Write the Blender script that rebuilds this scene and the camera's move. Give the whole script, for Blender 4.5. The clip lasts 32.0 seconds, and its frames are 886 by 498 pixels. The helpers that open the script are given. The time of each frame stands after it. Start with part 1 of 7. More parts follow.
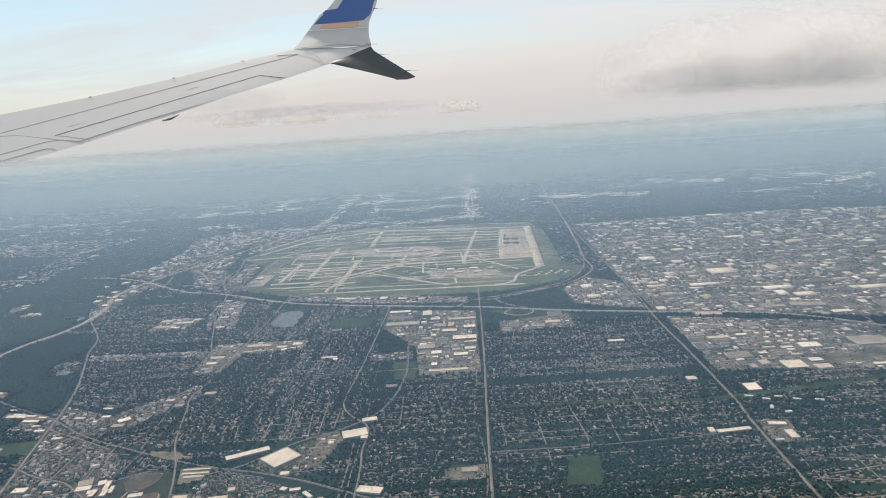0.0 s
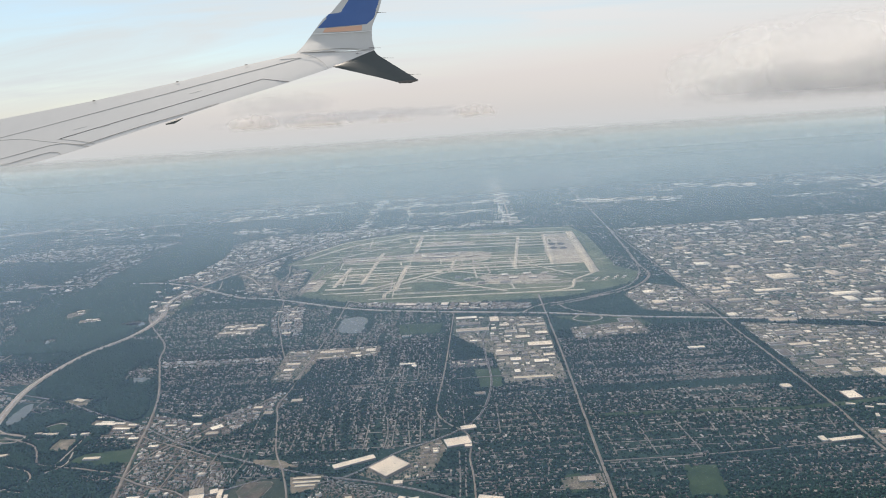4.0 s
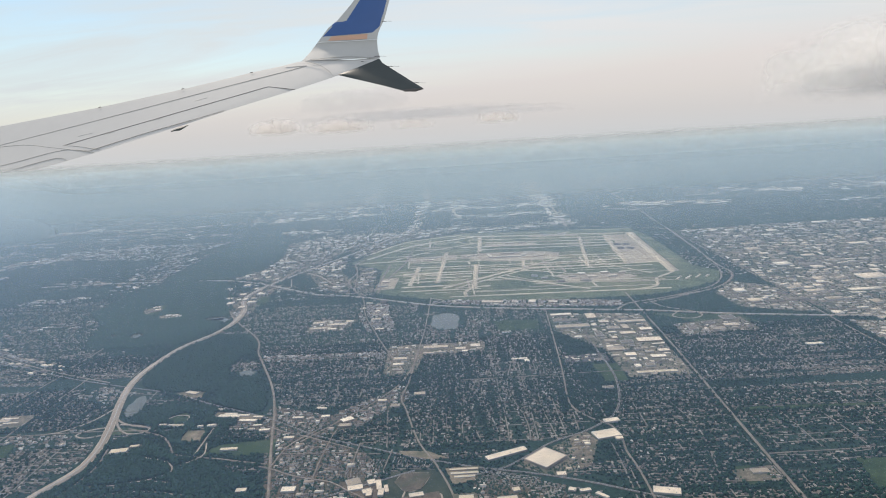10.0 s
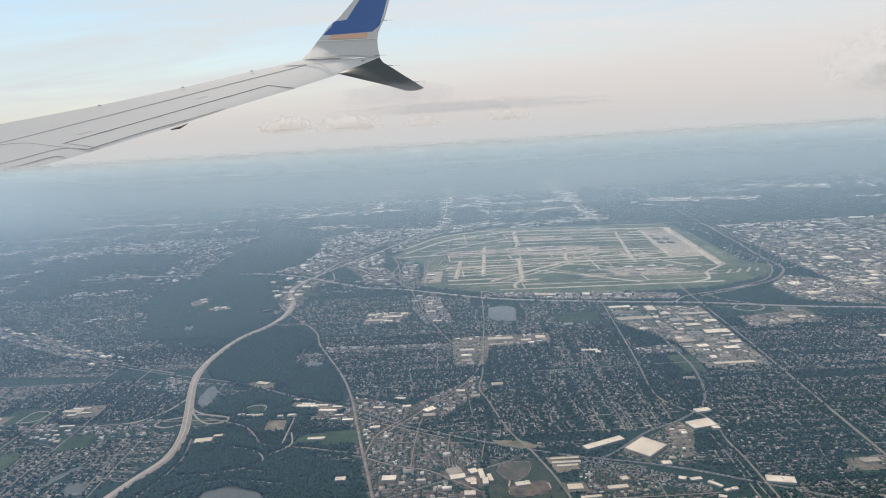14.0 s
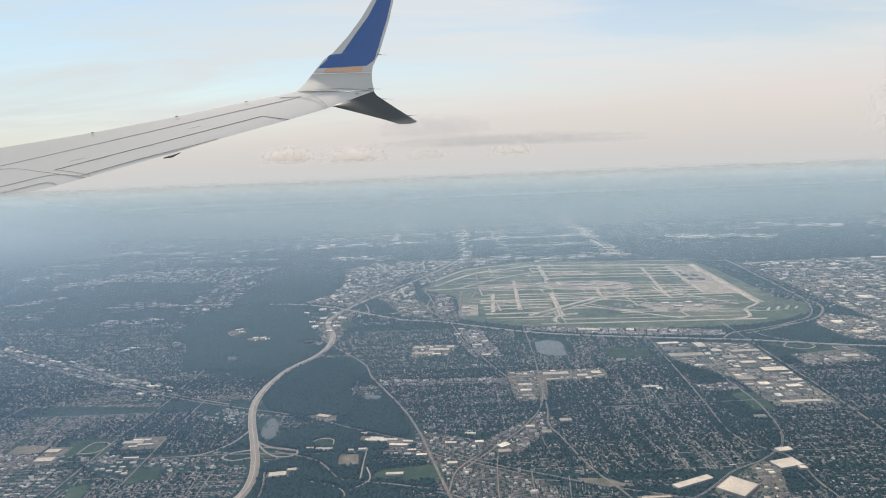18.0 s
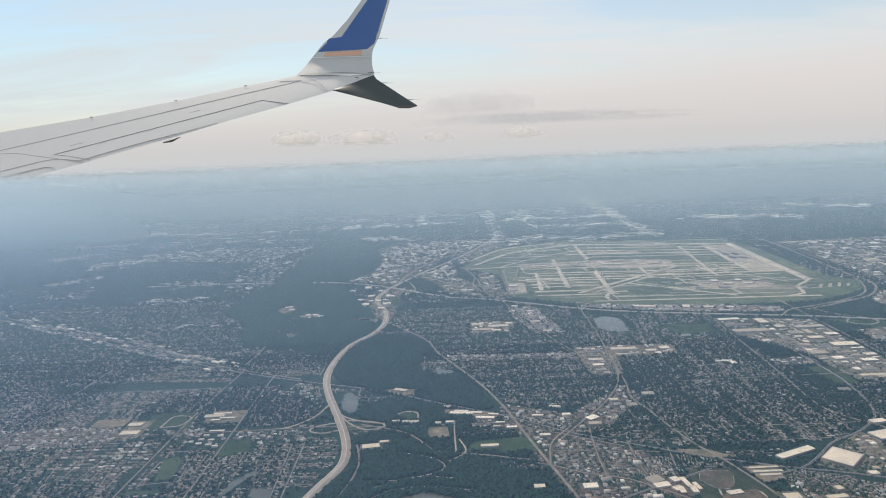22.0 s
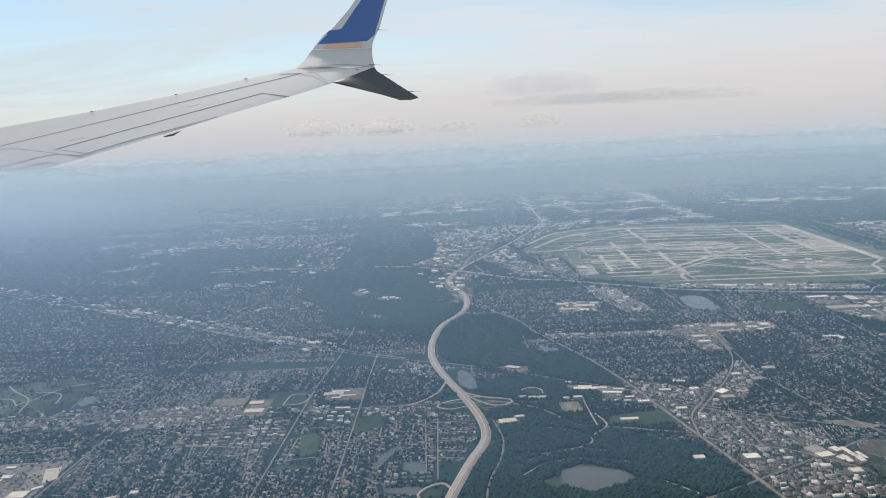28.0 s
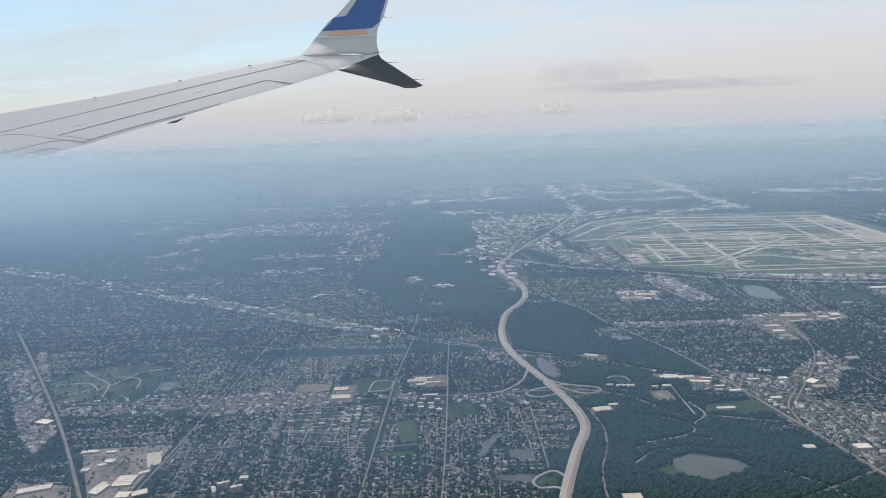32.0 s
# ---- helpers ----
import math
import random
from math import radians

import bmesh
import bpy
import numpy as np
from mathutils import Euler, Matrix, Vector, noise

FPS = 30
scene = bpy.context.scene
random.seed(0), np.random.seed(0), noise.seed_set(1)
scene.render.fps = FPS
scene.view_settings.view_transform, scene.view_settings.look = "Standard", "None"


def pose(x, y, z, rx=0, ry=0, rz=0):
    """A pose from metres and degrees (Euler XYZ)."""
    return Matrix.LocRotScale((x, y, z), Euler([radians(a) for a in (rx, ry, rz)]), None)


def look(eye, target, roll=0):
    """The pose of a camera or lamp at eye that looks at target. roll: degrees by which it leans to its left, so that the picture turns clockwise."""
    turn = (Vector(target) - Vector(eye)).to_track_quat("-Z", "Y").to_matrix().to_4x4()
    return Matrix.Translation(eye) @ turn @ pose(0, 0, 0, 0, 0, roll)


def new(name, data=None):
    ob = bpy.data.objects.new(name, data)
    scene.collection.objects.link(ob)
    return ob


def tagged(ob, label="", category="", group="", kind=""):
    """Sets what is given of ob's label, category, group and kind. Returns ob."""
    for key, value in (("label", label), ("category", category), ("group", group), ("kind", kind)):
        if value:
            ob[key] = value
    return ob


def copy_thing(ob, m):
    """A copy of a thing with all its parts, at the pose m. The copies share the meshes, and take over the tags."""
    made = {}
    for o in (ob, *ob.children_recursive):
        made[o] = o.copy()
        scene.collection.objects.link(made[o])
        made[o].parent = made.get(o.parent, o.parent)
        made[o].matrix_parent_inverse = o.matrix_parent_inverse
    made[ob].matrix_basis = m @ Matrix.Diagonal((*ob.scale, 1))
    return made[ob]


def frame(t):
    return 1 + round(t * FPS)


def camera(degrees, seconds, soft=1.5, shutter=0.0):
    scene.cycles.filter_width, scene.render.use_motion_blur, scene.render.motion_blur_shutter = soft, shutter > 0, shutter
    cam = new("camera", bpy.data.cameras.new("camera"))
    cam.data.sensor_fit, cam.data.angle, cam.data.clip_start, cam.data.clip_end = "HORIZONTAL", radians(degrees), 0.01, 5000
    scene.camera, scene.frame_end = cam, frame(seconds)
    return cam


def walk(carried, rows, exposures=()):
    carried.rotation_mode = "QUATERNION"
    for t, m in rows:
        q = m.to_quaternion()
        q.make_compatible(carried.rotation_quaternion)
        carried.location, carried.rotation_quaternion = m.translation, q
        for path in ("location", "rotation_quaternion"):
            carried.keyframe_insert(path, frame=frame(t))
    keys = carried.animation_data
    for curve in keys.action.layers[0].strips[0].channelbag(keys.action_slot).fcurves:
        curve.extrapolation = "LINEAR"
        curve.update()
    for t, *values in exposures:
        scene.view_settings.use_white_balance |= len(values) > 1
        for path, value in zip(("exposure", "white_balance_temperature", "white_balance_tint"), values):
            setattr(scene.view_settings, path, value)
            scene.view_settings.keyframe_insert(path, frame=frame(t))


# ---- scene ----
cam = camera(64.3, 32.0, soft=1.0)
# The land is laid out at about 1 : 68, so that it reaches its horizon within the lens's range.
# seconds, metres east, north and up, and the turn about x, y and z in degrees
ROWS = [
    (0.0, -0.000, 0.000, 29.920, 78.294, 3.765, 0.173),
    (0.5, -1.303, -0.031, 30.319, 78.354, 3.925, -0.069),
    (1.0, -2.561, -0.054, 30.610, 78.402, 3.932, 0.040),
    (1.5, -3.771, -0.053, 30.780, 78.299, 3.902, 0.067),
    (2.0, -4.942, -0.016, 30.864, 78.212, 3.854, 0.156),
    (2.5, -6.090, 0.054, 30.897, 78.064, 3.744, 0.140),
    (3.0, -7.223, 0.146, 30.899, 78.063, 3.751, 0.108),
    (3.5, -8.346, 0.240, 30.872, 78.360, 3.827, 0.248),
    (5.5, -12.813, 0.580, 30.618, 78.761, 3.526, 0.200),
    (6.0, -13.931, 0.643, 30.505, 78.888, 3.386, -0.002),
    (6.5, -15.058, 0.690, 30.349, 79.077, 3.648, 0.135),
    (7.0, -16.203, 0.718, 30.169, 79.384, 4.138, 0.562),
    (7.5, -17.358, 0.740, 29.997, 79.465, 4.278, 0.279),
    (8.0, -18.514, 0.765, 29.851, 79.864, 4.336, 0.396),
    (8.5, -19.665, 0.804, 29.728, 79.788, 4.170, 0.318),
    (9.0, -20.814, 0.869, 29.637, 79.547, 4.024, 0.366),
    (9.5, -21.960, 0.956, 29.586, 79.351, 3.800, 0.453),
    (10.0, -23.089, 1.053, 29.556, 79.280, 3.467, 0.512),
    (10.5, -24.204, 1.134, 29.492, 79.396, 3.390, 0.609),
    (11.0, -25.303, 1.205, 29.375, 79.157, 3.520, 0.812),
    (11.5, -26.385, 1.282, 29.231, 78.739, 3.476, 0.957),
    (12.0, -27.457, 1.372, 29.094, 78.490, 3.310, 1.054),
    (12.5, -28.524, 1.460, 28.970, 78.523, 3.314, 1.236),
    (13.0, -29.589, 1.539, 28.870, 78.818, 3.457, 1.209),
    (13.5, -30.652, 1.599, 28.798, 79.234, 3.516, 0.689),
    (14.0, -31.719, 1.648, 28.770, 79.226, 3.284, 0.409),
    (14.5, -32.799, 1.688, 28.791, 79.142, 3.192, 0.406),
    (16.5, -37.153, 1.808, 29.068, 80.848, 2.189, -0.890),
    (17.0, -38.230, 1.845, 29.115, 80.995, 1.646, -1.197),
    (17.5, -39.289, 1.892, 29.122, 81.834, 2.522, -0.435),
    (18.0, -40.338, 1.946, 29.084, 81.867, 2.218, -0.300),
    (18.5, -41.397, 2.004, 29.011, 81.473, 1.975, -0.378),
    (19.0, -42.473, 2.077, 28.914, 81.200, 1.990, -0.299),
    (19.5, -43.569, 2.160, 28.800, 81.313, 2.395, -0.259),
    (20.0, -44.682, 2.252, 28.673, 81.109, 2.524, -0.081),
    (20.5, -45.799, 2.349, 28.538, 80.697, 2.163, -0.128),
    (21.0, -46.902, 2.435, 28.388, 80.433, 1.861, -0.258),
    (21.5, -47.975, 2.495, 28.222, 80.396, 1.955, -0.358),
    (22.0, -49.025, 2.535, 28.036, 80.635, 2.261, -0.365),
    (22.5, -50.062, 2.571, 27.834, 80.616, 2.199, -0.335),
    (23.0, -51.090, 2.620, 27.627, 80.647, 2.285, -0.320),
    (23.5, -52.106, 2.686, 27.435, 80.383, 2.120, -0.519),
    (24.0, -53.106, 2.755, 27.257, 80.157, 2.448, -0.414),
    (24.5, -54.104, 2.813, 27.091, 80.402, 2.739, -0.263),
    (25.0, -55.122, 2.868, 26.962, 80.111, 2.694, -0.244),
    (25.5, -56.157, 2.920, 26.878, 79.653, 2.823, -0.194),
    (27.5, -60.321, 3.100, 26.705, 79.891, 3.106, -0.368),
    (28.0, -61.355, 3.143, 26.687, 79.995, 2.729, -0.432),
    (28.5, -62.370, 3.190, 26.683, 80.124, 2.545, -0.333),
    (29.0, -63.365, 3.240, 26.679, 79.930, 2.295, -0.461),
    (29.5, -64.353, 3.289, 26.676, 80.163, 2.548, -0.358),
    (30.0, -65.353, 3.337, 26.673, 79.352, 1.868, -0.569),
    (30.5, -66.387, 3.395, 26.673, 79.279, 1.924, -0.431),
    (31.0, -67.468, 3.464, 26.692, 78.900, 1.890, -0.569),
    (31.5, -68.603, 3.540, 26.734, 78.925, 2.110, -0.393),
    (32.0, -69.784, 3.615, 26.783, 79.094, 2.346, -0.193),
]
walk(cam, [(t, pose(x, y, z, rx, ry, rz)) for t, x, y, z, rx, ry, rz in ROWS],
     [(0, 0.25, 6760, 11), (14, 0.21, 6690, 11), (18, 0.22, 6800, 11), (23, 0.19, 6580, 10), (28, 0.18, 6400, 10), (32, 0.16, 6300, 10)])

# ---- world, sun, exposure ----
SUN_UP, SUN_AZ = 52.0, -35.0          # degrees above the horizon; degrees from the way the camera looks, to its left
scene.cycles.transparent_max_bounces = 48

world = bpy.data.worlds.new("hazy_summer_sky")
scene.world = world
world.use_nodes = True


def wire(tree, kind, **sets):
    """A node of that kind; inputs by name or number, attributes by name with a leading underscore."""
    n = tree.nodes.new(kind)
    for key, value in sets.items():
        if key == "op":
            n.operation = value
        elif key == "blend":
            n.blend_type = value
        elif key == "dtype":
            n.data_type = value
        else:
            s = n.inputs[int(key[1:])] if key[0] == "i" and key[1:].isdigit() else n.inputs[key.replace("_", " ")]
            if isinstance(value, bpy.types.NodeSocket):
                tree.links.new(value, s)
            else:
                s.default_value = value
    return n


def ramp(tree, fac, stops):
    n = tree.nodes.new("ShaderNodeValToRGB")
    tree.links.new(fac, n.inputs[0])
    els = n.color_ramp.elements
    while len(els) < len(stops):
        els.new(0.5)
    for e, (p, c) in zip(els, stops):
        e.position = p
        e.color = (*c, 1) if isinstance(c, tuple) else (c, c, c, 1)
    return n.outputs[0]


def mix(tree, fac, a, b):
    n = tree.nodes.new("ShaderNodeMix")
    n.data_type = "RGBA"
    for s, v in ((n.inputs[0], fac), (n.inputs[6], a), (n.inputs[7], b)):
        if isinstance(v, bpy.types.NodeSocket):
            tree.links.new(v, s)
        else:
            s.default_value = (*v, 1) if isinstance(v, tuple) else v
    return n.outputs[2]


def build_sky(w):
    t = w.node_tree
    t.nodes.clear()
    out = t.nodes.new("ShaderNodeOutputWorld")
    sky = t.nodes.new("ShaderNodeTexSky")
    sky.sky_type, sky.sun_disc = "NISHITA", False
    sky.sun_elevation, sky.sun_rotation = radians(SUN_UP), radians(SUN_AZ)
    sky.dust_density, sky.air_density = 0.6, 1.0
    base = wire(t, "ShaderNodeVectorMath", op="SCALE", i0=sky.outputs[0], Scale=0.11).outputs[0]
    base = wire(t, "ShaderNodeVectorMath", op="MULTIPLY", i0=base, i1=(0.90, 0.98, 1.01)).outputs[0]
    co = t.nodes.new("ShaderNodeTexCoord").outputs["Generated"]
    sep = wire(t, "ShaderNodeSeparateXYZ", i0=co)
    up = sep.outputs[2]
    # a high, thin sheet of cloud, drawn out into streaks
    high = wire(t, "ShaderNodeMath", op="ADD", i0=up, i1=0.16).outputs[0]
    flat = wire(t, "ShaderNodeCombineXYZ", i0=wire(t, "ShaderNodeMath", op="DIVIDE", i0=sep.outputs[0], i1=high).outputs[0],
                i1=wire(t, "ShaderNodeMath", op="DIVIDE", i0=sep.outputs[1], i1=high).outputs[0])
    turn = t.nodes.new("ShaderNodeMapping")
    t.links.new(flat.outputs[0], turn.inputs[0])
    turn.inputs["Rotation"].default_value = (0, 0, radians(8))
    turn.inputs["Scale"].default_value = (0.55, 1.7, 1)
    streak = wire(t, "ShaderNodeTexNoise", Vector=turn.outputs[0], Scale=1.1, Detail=7.0, Roughness=0.56, Distortion=0.6)
    veil = ramp(t, streak.outputs[0], ((0.36, 0.36), (0.62, 1.0)))
    cloud = mix(t, wire(t, "ShaderNodeMath", op="MULTIPLY", i0=veil, i1=0.93).outputs[0], base, (0.66, 0.69, 0.715))
    # bluer towards the west
    cloud = wire(t, "ShaderNodeVectorMath", op="MULTIPLY", i0=cloud, i1=ramp(t, wire(t, "ShaderNodeMath", op="ADD", i0=sep.outputs[0], i1=0.6).outputs[0], ((0.1, (0.86, 0.935, 0.96)), (0.75, (1.0, 1.0, 1.0))))).outputs[0]
    # the haze of the lower air, slightly rosy above the bluish rim
    lift = wire(t, "ShaderNodeMath", op="MULTIPLY_ADD", i0=up, i1=3.2, i2=0.2).outputs[0]
    def at(stops):
        return [(3.2 * h + 0.2, c) for h, c in stops]
    west = wire(t, "ShaderNodeMath", op="MULTIPLY_ADD", i0=sep.outputs[0], i1=-0.22, i2=lift).outputs[0]
    rim = ramp(t, west, at(((-0.06, 1.0), (0.03, 0.95), (0.06, 0.6), (0.10, 0.18), (0.16, 0.0))))
    tint = ramp(t, lift, at(((-0.06, (0.49, 0.535, 0.565)), (-0.046, (0.498, 0.535, 0.565)), (-0.028, (0.525, 0.54, 0.557)), (-0.01, (0.548, 0.545, 0.55)),
                             (0.02, (0.60, 0.58, 0.573)), (0.055, (0.64, 0.613, 0.61)), (0.12, (0.65, 0.66, 0.67)), (0.19, (0.66, 0.70, 0.725)))))
    bg = wire(t, "ShaderNodeBackground", Color=mix(t, rim, cloud, tint), Strength=1.0)
    t.links.new(bg.outputs[0], out.inputs[0])


build_sky(world)
sun = new("sun", bpy.data.lights.new("sun", "SUN"))
sun.data.energy, sun.data.angle, sun.data.color = 3.0, radians(5), (1.0, 0.90, 0.78)
away = Vector((math.sin(radians(SUN_AZ)) * math.cos(radians(SUN_UP)), math.cos(radians(SUN_AZ)) * math.cos(radians(SUN_UP)), math.sin(radians(SUN_UP))))
sun.matrix_world = look(away * 100, (0, 0, 0))


# ---- materials ----
def material(name, rough=0.8, metal=0.0, spec=0.3):
    m = bpy.data.materials.new(name)
    m.use_nodes = True
    t = m.node_tree
    b = t.nodes["Principled BSDF"]
    b.inputs["Roughness"].default_value, b.inputs["Metallic"].default_value = rough, metal
    b.inputs["Specular IOR Level"].default_value = spec
    return m, t, b


def place(t):
    return t.nodes.new("ShaderNodeNewGeometry").outputs["Position"]


def noisy(name, dark, light, scale, rough=0.85, fine=0.0, stain=None, bump=0.0, spec=0.25):
    """Two colours mixed by a broad noise at world scale, with a finer grain and optional stains."""
    m, t, b = material(name, rough, 0.0, spec)
    p = place(t)
    n = wire(t, "ShaderNodeTexNoise", Vector=p, Scale=scale, Detail=6.0, Roughness=0.62)
    c = mix(t, ramp(t, n.outputs[0], ((0.34, 0.0), (0.66, 1.0))), dark, light)
    if fine:
        g = wire(t, "ShaderNodeTexNoise", Vector=p, Scale=scale * 9, Detail=3.0)
        k = ramp(t, g.outputs[0], ((0.3, 1 - fine), (0.7, 1 + 0.0)))
        c = wire(t, "ShaderNodeVectorMath", op="MULTIPLY", i0=c, i1=k).outputs[0]
    if stain:
        g = wire(t, "ShaderNodeTexNoise", Vector=p, Scale=scale * 0.22, Detail=4.0, Roughness=0.7)
        c = mix(t, ramp(t, g.outputs[0], ((0.5, 0.0), (0.64, 1.0))), c, stain)
    t.links.new(c, b.inputs["Base Color"])
    if bump:
        g = wire(t, "ShaderNodeTexNoise", Vector=p, Scale=scale * 3, Detail=4.0)
        u = wire(t, "ShaderNodeBump", Strength=bump, Height=g.outputs[0])
        t.links.new(u.outputs[0], b.inputs["Normal"])
    return m


def by_island(name, stops, rough=0.8, joined=True, grain=3.0):
    """A colour chosen piece by piece, with a little weathering on each."""
    m, t, b = material(name, rough)
    if joined:
        r = t.nodes.new("ShaderNodeNewGeometry").outputs["Random Per Island"]
    else:
        r = t.nodes.new("ShaderNodeObjectInfo").outputs["Random"]
    c = ramp(t, r, stops)
    n = wire(t, "ShaderNodeTexNoise", Vector=place(t), Scale=grain, Detail=5.0, Roughness=0.65)
    k = ramp(t, n.outputs[0], ((0.3, 0.72), (0.7, 1.0)))
    t.links.new(wire(t, "ShaderNodeVectorMath", op="MULTIPLY", i0=c, i1=k).outputs[0], b.inputs["Base Color"])
    return m


def build_land():
    """Open land: lawns and canopy close by; farther off the pale specks of roofs and yards that only show as grain."""
    m, t, b = material("suburban_land", 0.95, 0, 0.1)
    p = place(t)
    broad = wire(t, "ShaderNodeTexNoise", Vector=p, Scale=0.05, Detail=5.0, Roughness=0.6)
    green = mix(t, ramp(t, broad.outputs[0], ((0.35, 0.0), (0.65, 1.0))), (0.012, 0.034, 0.028), (0.022, 0.048, 0.036))
    leaf = wire(t, "ShaderNodeTexNoise", Vector=p, Scale=3.2, Detail=4.0, Roughness=0.7)
    green = wire(t, "ShaderNodeVectorMath", op="MULTIPLY", i0=green, i1=ramp(t, leaf.outputs[0], ((0.3, 0.45), (0.7, 1.35)))).outputs[0]
    cell = wire(t, "ShaderNodeTexVoronoi", Vector=p, Scale=1.9, Randomness=0.9)
    own = wire(t, "ShaderNodeSeparateColor", i0=cell.outputs["Color"])
    town = wire(t, "ShaderNodeTexNoise", Vector=p, Scale=0.028, Detail=6.0, Roughness=0.66)
    dense = ramp(t, town.outputs[0], ((0.40, 0.02), (0.50, 0.30), (0.66, 0.62)))
    hit = wire(t, "ShaderNodeMath", op="LESS_THAN", i0=own.outputs[0], i1=dense).outputs[0]
    roof = wire(t, "ShaderNodeMath", op="LESS_THAN", i0=cell.outputs["Distance"], i1=0.30).outputs[0]
    spot = wire(t, "ShaderNodeMath", op="MULTIPLY", i0=hit, i1=roof).outputs[0]
    beyond = wire(t, "ShaderNodeMapRange", Value=wire(t, "ShaderNodeSeparateXYZ", i0=p).outputs[1], i1=170.0, i2=260.0, i3=0.0, i4=1.0).outputs[0]
    gone = wire(t, "ShaderNodeMapRange", Value=wire(t, "ShaderNodeSeparateXYZ", i0=p).outputs[1], i1=280.0, i2=400.0, i3=1.0, i4=0.0).outputs[0]
    beyond = wire(t, "ShaderNodeMath", op="MULTIPLY", i0=beyond, i1=gone).outputs[0]
    spot = wire(t, "ShaderNodeMath", op="MULTIPLY", i0=spot, i1=beyond).outputs[0]
    pale = ramp(t, own.outputs[1], ((0.0, (0.10, 0.10, 0.10)), (0.6, (0.20, 0.19, 0.18)), (1.0, (0.42, 0.41, 0.39))))
    t.links.new(mix(t, spot, green, pale), b.inputs["Base Color"])
    return m


M_LAND = build_land()
M_LAWN = noisy("mown_grass", (0.0238, 0.048, 0.027), (0.0476, 0.078, 0.0378), 0.35, 0.95, 0.25, (0.0723, 0.095, 0.0585), spec=0.1)
M_DULL = noisy("dull_grass", (0.026, 0.042, 0.029), (0.05, 0.064, 0.043), 0.8, 0.95, 0.3, (0.075, 0.078, 0.055), spec=0.1)
M_FIELD = noisy("airfield_grass", (0.06, 0.09, 0.055), (0.112, 0.135, 0.08), 0.3, 0.95, 0.2, (0.16, 0.165, 0.105), spec=0.1)
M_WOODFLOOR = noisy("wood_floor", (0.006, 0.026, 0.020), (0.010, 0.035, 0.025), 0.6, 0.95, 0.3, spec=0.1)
M_LEAF = by_island("leaves", ((0.0, (0.0055, 0.031, 0.0225)), (0.5, (0.009, 0.0455, 0.0315)), (1.0, (0.016, 0.060, 0.0375))), 0.9, True, 9.0)
M_CONCRETE = noisy("concrete_paving", (0.43, 0.375, 0.285), (0.55, 0.475, 0.36), 0.9, 0.85, 0.15, (0.29, 0.255, 0.20))
M_APRON = noisy("worn_apron_concrete", (0.29, 0.25, 0.19), (0.43, 0.37, 0.285), 0.55, 0.85, 0.25, (0.21, 0.185, 0.145))
M_CARS = by_island("car_paint", ((0.0, (0.03, 0.03, 0.035)), (0.35, (0.16, 0.16, 0.17)), (0.6, (0.30, 0.08, 0.06)), (0.75, (0.45, 0.45, 0.46)), (1.0, (0.80, 0.80, 0.80))), 0.3, True, 20.0)
M_STREET = noisy("street_asphalt", (0.115, 0.106, 0.095), (0.225, 0.205, 0.178), 0.45, 0.85, 0.25)
M_ROAD = noisy("worn_road", (0.15, 0.132, 0.115), (0.28, 0.24, 0.20), 0.5, 0.85, 0.3, (0.18, 0.155, 0.128))
M_MOTORWAY = noisy("motorway_concrete", (0.285, 0.24, 0.195), (0.365, 0.31, 0.255), 0.5, 0.85, 0.12, (0.25, 0.21, 0.17))
M_ASPHALT = noisy("dark_asphalt", (0.045, 0.047, 0.05), (0.075, 0.076, 0.078), 0.9, 0.85, 0.2)
M_LOT = noisy("parking_paving", (0.08, 0.073, 0.058), (0.25, 0.215, 0.162), 1.6, 0.85, 0.45, (0.06, 0.068, 0.046))
M_WORKSLAND = noisy("works_land", (0.07, 0.08, 0.06), (0.265, 0.235, 0.18), 0.32, 0.9, 0.45, (0.035, 0.058, 0.036))
M_TOWNFLOOR = noisy("town_paving", (0.05, 0.042, 0.033), (0.18, 0.142, 0.107), 1.2, 0.9, 0.4, (0.05, 0.056, 0.036))
M_YARD = noisy("gravel_yard", (0.143, 0.122, 0.0918), (0.286, 0.238, 0.17), 1.4, 0.9, 0.45, (0.088, 0.09, 0.0578))
M_RAIL = noisy("railway_ballast", (0.085, 0.08, 0.075), (0.15, 0.14, 0.125), 1.6, 0.9, 0.3)
M_WATER, _t, _b = material("still_water", 0.10, 0, 0.5)
_n = wire(_t, "ShaderNodeTexNoise", Vector=place(_t), Scale=0.35, Detail=4.0)
_t.links.new(mix(_t, _n.outputs[0], (0.05, 0.055, 0.045), (0.085, 0.085, 0.065)), _b.inputs["Base Color"])
_t.links.new(wire(_t, "ShaderNodeBump", Strength=0.05, Height=wire(_t, "ShaderNodeTexNoise", Vector=place(_t), Scale=6.0).outputs[0]).outputs[0], _b.inputs["Normal"])
ROOFS = ((0.0, (0.07, 0.066, 0.064)), (0.35, (0.13, 0.117, 0.106)), (0.7, (0.22, 0.195, 0.165)), (0.9, (0.29, 0.26, 0.23)), (1.0, (0.44, 0.41, 0.37)))
M_HOUSE_ROOF = by_island("house_roof", ROOFS, 0.85, True, 6.0)
M_HOUSE_WALL = by_island("house_wall", ((0.0, (0.14, 0.095, 0.075)), (0.5, (0.26, 0.22, 0.18)), (1.0, (0.50, 0.47, 0.42))), 0.85, True, 4.0)
M_SUBURB_ROOFS = by_island("suburb_roofs", ((0.0, (0.105, 0.1, 0.09)), (0.45, (0.17, 0.152, 0.13)), (0.75, (0.32, 0.29, 0.245)), (1.0, (0.70, 0.655, 0.58))), 0.8, True, 3.0)
